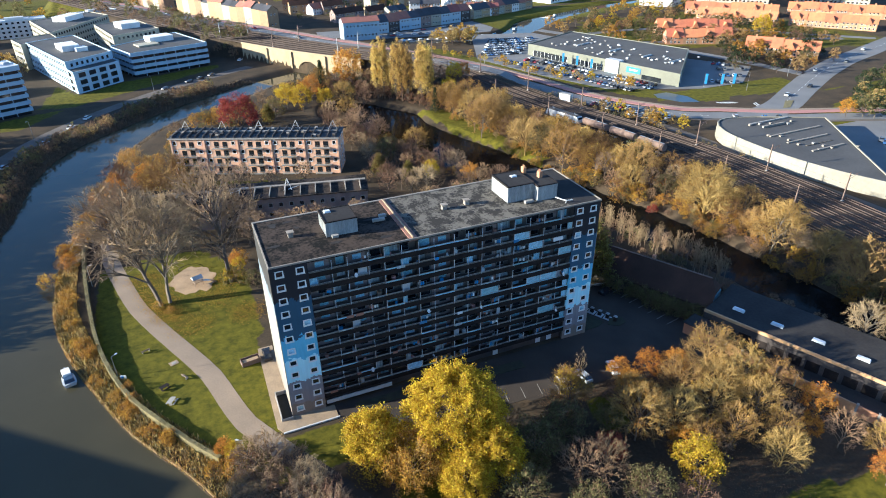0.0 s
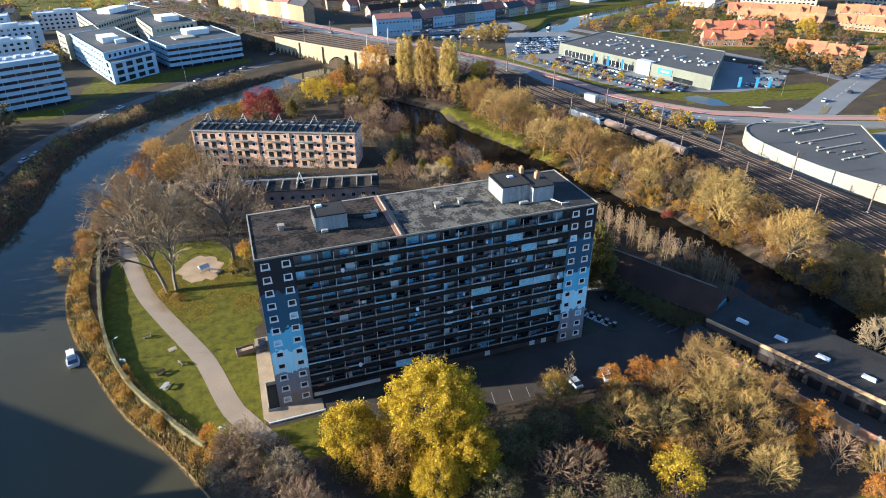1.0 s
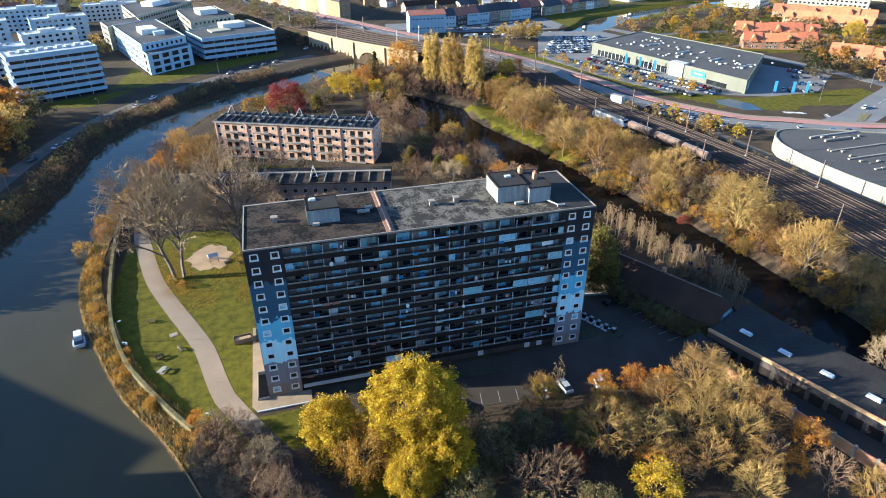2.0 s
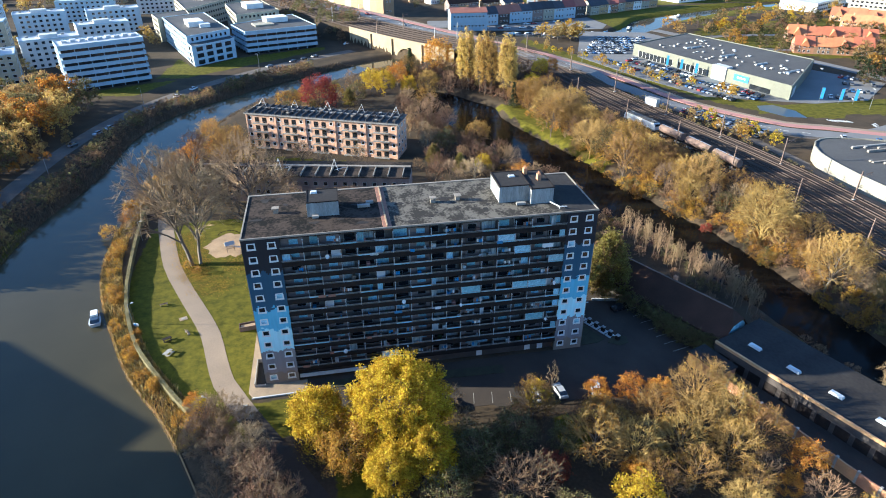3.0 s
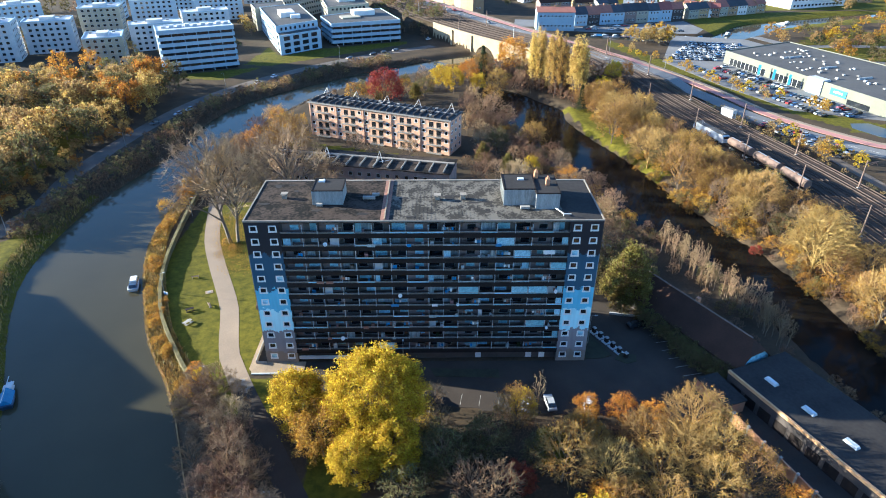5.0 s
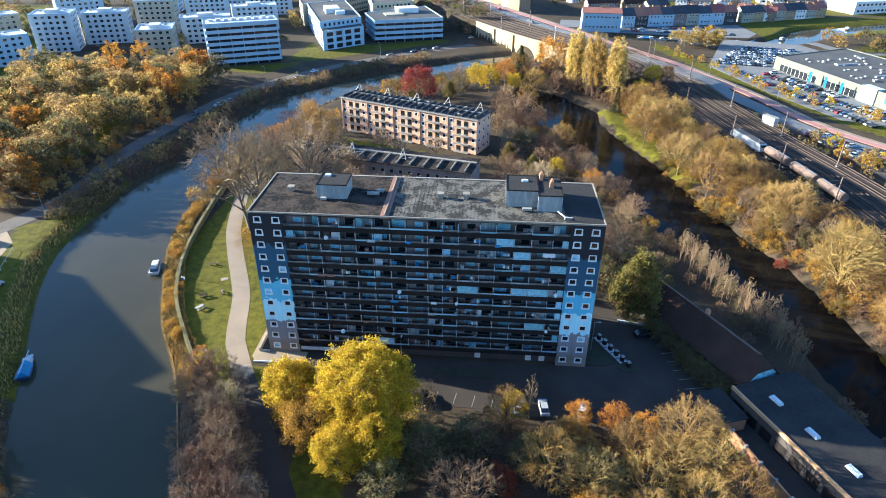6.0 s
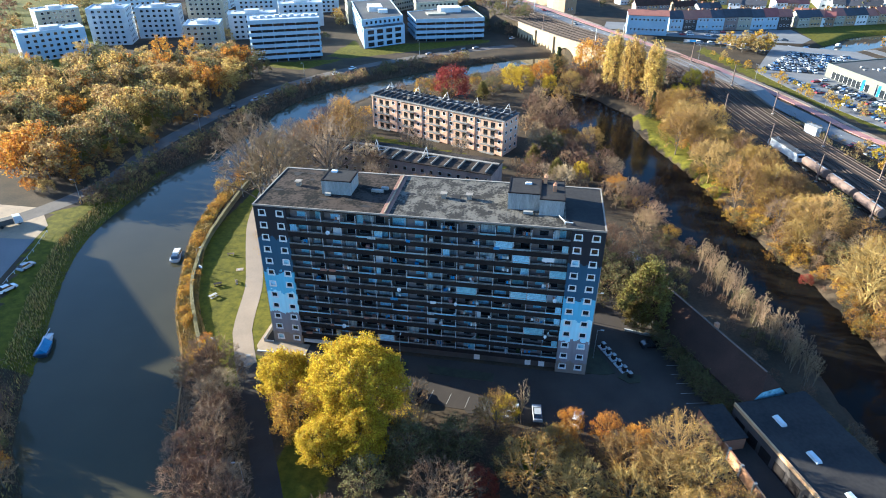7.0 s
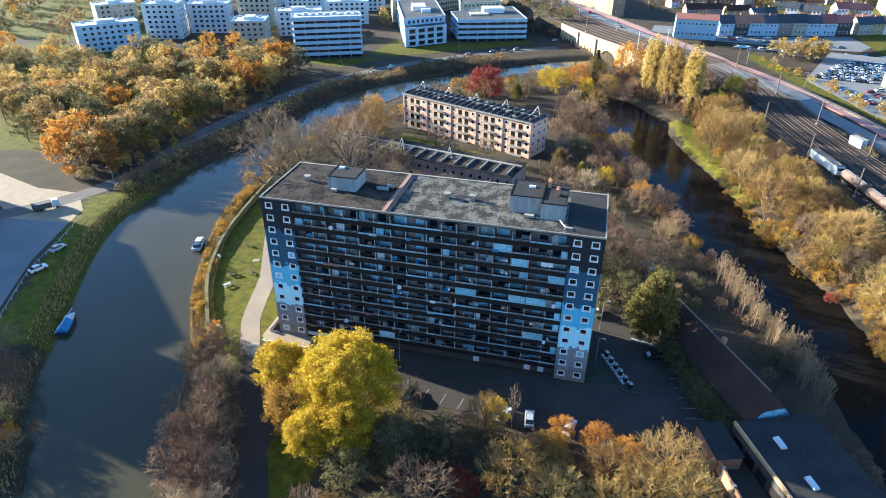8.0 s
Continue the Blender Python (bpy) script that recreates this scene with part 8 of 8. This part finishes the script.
leaf_litter("fallen_leaves", "brown fallen leaves under the trees", [(50, -18, 6), (60, -22, 8), (70, -24, 8), (44, -28, 8), (70, -48, 10)], 7000, M["leaf_brown"], 73)


def picnic(x, y, turn, material):
    t = thing("picnic_table", "picnic table with benches on the grass", "table", "picnic tables", at=pose(x, y, z_at(x, y), 0, 0, turn))
    part("tabletop", Shape().box(-0.95, 0.95, -0.4, 0.4, 0.7, 0.76), M[material], t)
    for sd in (-0.75, 0.75):
        part("bench_plank", Shape().box(-0.95, 0.95, sd - 0.14, sd + 0.14, 0.42, 0.47), M[material], t)
    for a in (-0.7, 0.7):
        part("frame", Shape().box(a - 0.06, a + 0.06, -0.85, 0.85, 0.34, 0.42).box(a - 0.06, a + 0.06, -0.3, 0.3, 0.0, 0.7), M[material], t)


picnic(-22.5, 18.5, 30, "darkband")
picnic(-21.3, 13.6, 60, "concrete")
bench(-18.5, 20.5, 120)
bench(-26, 33, 200)
for x, y, tn in ((-20.5, 26.5, 20), (-3.8, -5.5, 10), (-2.5, -8.2, 80)):
    p = thing("drain_cover", "square concrete drain cover in the grass", "drain cover", "drain covers", at=pose(x, y, z_at(x, y), 0, 0, tn))
    part("kerb", Shape().box(-0.9, 0.9, -0.7, 0.7, -0.1, 0.06), M["plaza"], p)
    part("lid", Shape().box(-0.45, 0.45, -0.35, 0.35, 0.06, 0.1), M["concrete"], p)


def skip_bin(x, y, turn):
    t = thing("skip", "rusty open skip with yellow sand", "skip", at=pose(x, y, z_at(x, y) + 0.05, 0, 0, turn))
    s = Shape().box(-2, 2, -0.95, -0.85, 0, 1.1).box(-2, 2, 0.85, 0.95, 0, 1.1).box(-2, -1.9, -0.85, 0.85, 0, 1.1).box(1.9, 2, -0.85, 0.85, 0, 1.1).box(-1.9, 1.9, -0.85, 0.85, 0, 0.1)
    part("body", s, M["rustmast"], t)
    part("load", Shape().box(-1.9, 1.9, -0.85, 0.85, 0.1, 0.8, taper=0.3), M["sand"], t)


skip_bin(-5.2, 20.0, 8)


def bottle_bank(x, y, turn):
    t = thing("waste_container", "dark in-ground waste container with steel lid", "waste container", "row of waste containers", at=pose(x, y, 0.06, 0, 0, turn))
    part("plate", Shape().box(-0.85, 0.85, -0.85, 0.85, 0, 0.12), M["lightgrey"], t)
    part("column", Shape().box(-0.4, 0.4, -0.35, 0.35, 0.12, 1.25, taper=0.05), M["darkband"], t)
    part("hood", Shape().box(-0.45, 0.45, -0.4, 0.4, 1.25, 1.45, taper=0.12), M["steel"], t)


for k in range(6):
    bottle_bank(70.5 + k * 0.95, 9.5 - k * 1.75, -62)
slab("planting_bed", [(66.6, 8.6), (69.2, 8.8), (72.5, 1.5), (70.5, 0.6), (66.6, 0.4)], 0.2, M["bed"], "dark planted bed beside the tower", "planting bed")
slab("planting_bed", [(72.8, 0.2), (74.6, 2.2), (77.6, 1.4), (77.2, -0.6), (75, -1.2)], 0.2, M["bed"], "dark planted bed beside the parking", "planting bed")
slab("planting_bed", [(12, -1.2), (30, -1.4), (30, -3.6), (13, -3.4)], 0.18, M["bed"], "dark planted bed before the tower", "planting bed")
slab("planting_bed", [(34, -2.4), (48, -2.8), (48, -5.2), (35, -4.8)], 0.18, M["bed"], "dark planted bed before the tower", "planting bed")
line_me = Shape().box(-2.2, 2.2, -0.05, 0.05, 0, 0.012).mesh("bay_line", M["concrete"])
bays = thing("bay_markings", "white painted parking bay lines", "road marking", kind="structure")
for k in range(7):
    part("bay_line", line_me, None, bays, at=pose(84.2 + k * 0.55, 11.5 - k * 2.7, 0.056, 0, 0, 12))
for k in range(9):
    part("bay_line", line_me, None, bays, at=pose(22 + k * 3.6, -9.3 - k * 0.42, 0.076, 0, 0, 80) @ Matrix.Diagonal((0.7, 1, 1, 1)))
fence = thing("low_fence", "low white railing round the far bank verge", "fence")
FL = smooth_line([(-83, 36), (-78, 22), (-74, 8), (-66, -8), (-56, -26)], 3)
for i, p in enumerate(FL):
    part("post", Shape().box(p.x - 0.06, p.x + 0.06, p.y - 0.06, p.y + 0.06, -0.1, 0.9), M["lightgrey"], fence)
    if i:
        q = FL[i - 1]
        part("rail", Shape().rod((q.x, q.y, 0.8), (p.x, p.y, 0.8), 0.05), M["lightgrey"], fence)
# banners before the showroom, and the crossing's marks
for x, y in ((204, 226), (207, 216), (210, 206), (243, 152), (250, 148), (256, 146)):
    t = thing("flag_banner", "tall plain blue advertising banner on a pole", "banner", "banners of the showroom", at=pose(x, y, 0.05, 0, 0, -40))
    part("pole", Shape().rod((0, 0, 0), (0, 0, 7), 0.06), M["steel"], t)
    part("cloth", Shape().box(0.06, 1.3, -0.02, 0.02, 1.8, 6.9), M["blue"], t)
bed = thing("bed_wall", "low pale concrete wall round the evergreen's bed", "wall", at=pose(75.6, 16.4, 0.05, 0, 0, -12))
part("wall", Shape().box(0, 7.2, -0.15, 0.15, 0, 0.45), M["concrete"], bed)
part("coping", Shape().box(-0.05, 7.25, -0.2, 0.2, 0.45, 0.52), M["lightgrey"], bed)
perg = thing("pergola", "grey slatted pergola with white sheets on top", "pergola", at=pose(80.3, 45.8, z_at(80.3, 45.8), 0, 0, -62))
for q in (-2.6, 2.6):
    for w in (-1.1, 1.1):
        part("post", Shape().box(q - 0.07, q + 0.07, w - 0.07, w + 0.07, 0, 2.3), M["zinc"], perg)
for w in (-1.1, 1.1):
    part("beam", Shape().box(-2.9, 2.9, w - 0.06, w + 0.06, 2.3, 2.45), M["zinc"], perg)
slat_me = Shape().box(-0.08, 0.08, -1.4, 1.4, 2.45, 2.53).mesh("slat", M["zinc"])
for q in range(14):
    part("slat", slat_me, None, perg, at=pose(-2.7 + q * 0.415, 0, 0))
part("sheet", Shape().box(0.9, 2.1, -0.9, 0.3, 2.53, 2.56), M["lightgrey"], perg, "white plastic sheet")
zebra = thing("crossing_markings", "white painted crossing stripes and lane lines", "road marking", kind="structure")
zm = Shape().box(-1.5, 1.5, -0.25, 0.25, 0, 0.012).mesh("stripe", M["white"])
for k in range(8):
    part("stripe", zm, None, zebra, at=pose(240 + k * 0.55, 110 + k * 1.3, 0.085, 0, 0, 20))
    part("stripe", zm, None, zebra, at=pose(236 - k * 1.0, 124 + k * 0.4, 0.085, 0, 0, 110))
ln_me = Shape().box(-2, 2, -0.08, 0.08, 0, 0.012).mesh("lane_line", M["white"])
SR = smooth_line([(256, 113), (282, 127), (321, 147), (359, 163), (394, 174), (427, 185)], 7)
for i in range(1, len(SR)):
    d = SR[i] - SR[i - 1]
    part("lane_line", ln_me, None, zebra, at=pose(SR[i].x, SR[i].y, 0.085, 0, 0, math.degrees(math.atan2(d.y, d.x))))
RD = [p for p in ROAD if 112 < p.y < 420]
for i in range(1, len(RD)):
    d = RD[i] - RD[i - 1]
    part("lane_line", ln_me, None, zebra, at=pose(RD[i].x, RD[i].y, z_at(*RD[i]) + 0.13, 0, 0, math.degrees(math.atan2(d.y, d.x))))
slab("traffic_island", [(249, 107.5), (253, 107), (264, 114.5), (260, 116)], 0.2, M["hedge"], "grassy traffic island at the crossing", "traffic island")
slab("pond", [(208.5, 146), (211, 152), (219, 152), (223.5, 142), (222, 132), (214, 135)], 0.07, M["pondwater"], "small blue pond beside the road", "pond")
kiosk = thing("track_hut", "pale equipment hut beside the railway", "hut", at=pose(156.5, 148.6, z_at(156.5, 148.6) - 0.3, 0, 0, -63))
part("wall", Shape().box(-2.9, 2.9, -1.2, 1.2, 0, 3.4), M["lightgrey"], kiosk)
part("roof", Shape().box(-3.05, 3.05, -1.35, 1.35, 3.4, 3.55), M["concrete"], kiosk)


def dish(x, z, r, y=-0.5):
    t = thing("satellite_dish", "white satellite dish fixed to a balcony", "satellite dish", "dishes on the balconies", at=pose(x, y, z, 60, 0, 30))
    s = Shape()
    rings = [(0, -0.12), (r * 0.5, -0.09), (r * 0.85, -0.03), (r, 0.02)]
    n = 14
    vs = [(0, 0, rings[0][1])] + [(q * math.cos(2 * math.pi * k / n), q * math.sin(2 * math.pi * k / n), h) for q, h in rings[1:] for k in range(n)]
    fs = [(0, 1 + k, 1 + (k + 1) % n) for k in range(n)]
    for j in range(2):
        fs += [(1 + j * n + k, 1 + (j + 1) * n + k, 1 + (j + 1) * n + (k + 1) % n, 1 + j * n + (k + 1) % n) for k in range(n)]
    part("reflector", s.add(vs, fs), M["white"], t)
    part("feed_arm", Shape().rod((0, -r, 0), (0, -0.1, 0.5), 0.025).rod((0, -0.1, 0.44), (0, -0.1, 0.56), 0.06), M["steel"], t)
    part("bracket", Shape().rod((0, 0, -0.1), (0, 0.15, -0.42), 0.04), M["steel"], t)


for x, z, r in ((14.6, 28.6, 0.42), (28.2, 17.0, 0.42), (58.6, 17.8, 0.42), (16.2, 6.6, 0.45), (39.5, 14.8, 0.36), (57.5, 9.0, 0.34)):
    dish(x, z, r)
rl = random.Random(31)
WASH = ("white", "blue", "curtain", "rust", "tarp")
for k in range(120):
    f, x = rl.randrange(NF), rl.uniform(BX0 + 1, BX1 - 1)
    z = F0 + FH * f
    c = rl.choice(("white", "blue", "redpath", "curtain", "tarp", "rust", "leaf_green", "wood", "lightgrey"))
    what = rl.random()
    if what < 0.28:
        s = Shape().box(-0.9, 0.9, -0.02, 0.02, 1.62, 1.66).box(-0.92, -0.88, -0.02, 0.02, 0, 1.66).box(0.88, 0.92, -0.02, 0.02, 0, 1.66)
        t = thing("laundry", "washing hung out along a balcony", "laundry", "things on the balconies", at=pose(x, 0.3, z))
        part("line", s, M["steel"], t)
        for j in range(rl.randint(2, 4)):
            q = -0.75 + j * 0.42
            part("cloth", Shape().box(q, q + 0.34, -0.03, 0.03, 0.85 + rl.uniform(0, 0.3), 1.62), M[rl.choice(WASH)], t)
    elif what < 0.36:
        w = rl.uniform(0.3, 0.8)
        solid("hung_cloth", Shape().box(-w, w, -0.27, -0.235, 0.45, 0.97).box(-w, w, -0.235, -0.13, 0.955, 0.99), M[rl.choice(WASH)], "cloth hung over a balcony rail", "cloth", "things on the balconies", at=pose(x, 0, z))
    elif what < 0.75:
        s = Shape().box(-0.22, 0.22, -0.22, 0.22, 0.40, 0.45).box(-0.22, 0.22, 0.18, 0.22, 0.45, 0.9)
        for a_ in (-0.19, 0.19):
            for b_ in (-0.19, 0.19):
                s.box(a_ - 0.02, a_ + 0.02, b_ - 0.02, b_ + 0.02, 0, 0.4)
        solid("balcony_chair", s, M[c], "plain chair standing on a balcony", "chair", "things on the balconies", at=pose(x, 0.7, z, 0, 0, rl.uniform(0, 360)))
    else:
        t = thing("balcony_box", "storage box standing on a balcony", "box", "things on the balconies", at=pose(x, 1.0, z))
        part("body", Shape().box(-0.35, 0.35, -0.3, 0.3, 0, rl.uniform(0.6, 1.3)), M[c], t)
t = thing("notice_board", "plain white board hung on a top balcony", "board", at=pose(56.6, -0.35, 26.6))
part("board", Shape().box(-1.1, 1.1, -0.04, 0.04, -0.4, 0.4), M["white"], t)
part("bracket", Shape().box(-0.9, 0.9, 0.04, 0.14, -0.05, 0.05), M["steel"], t)
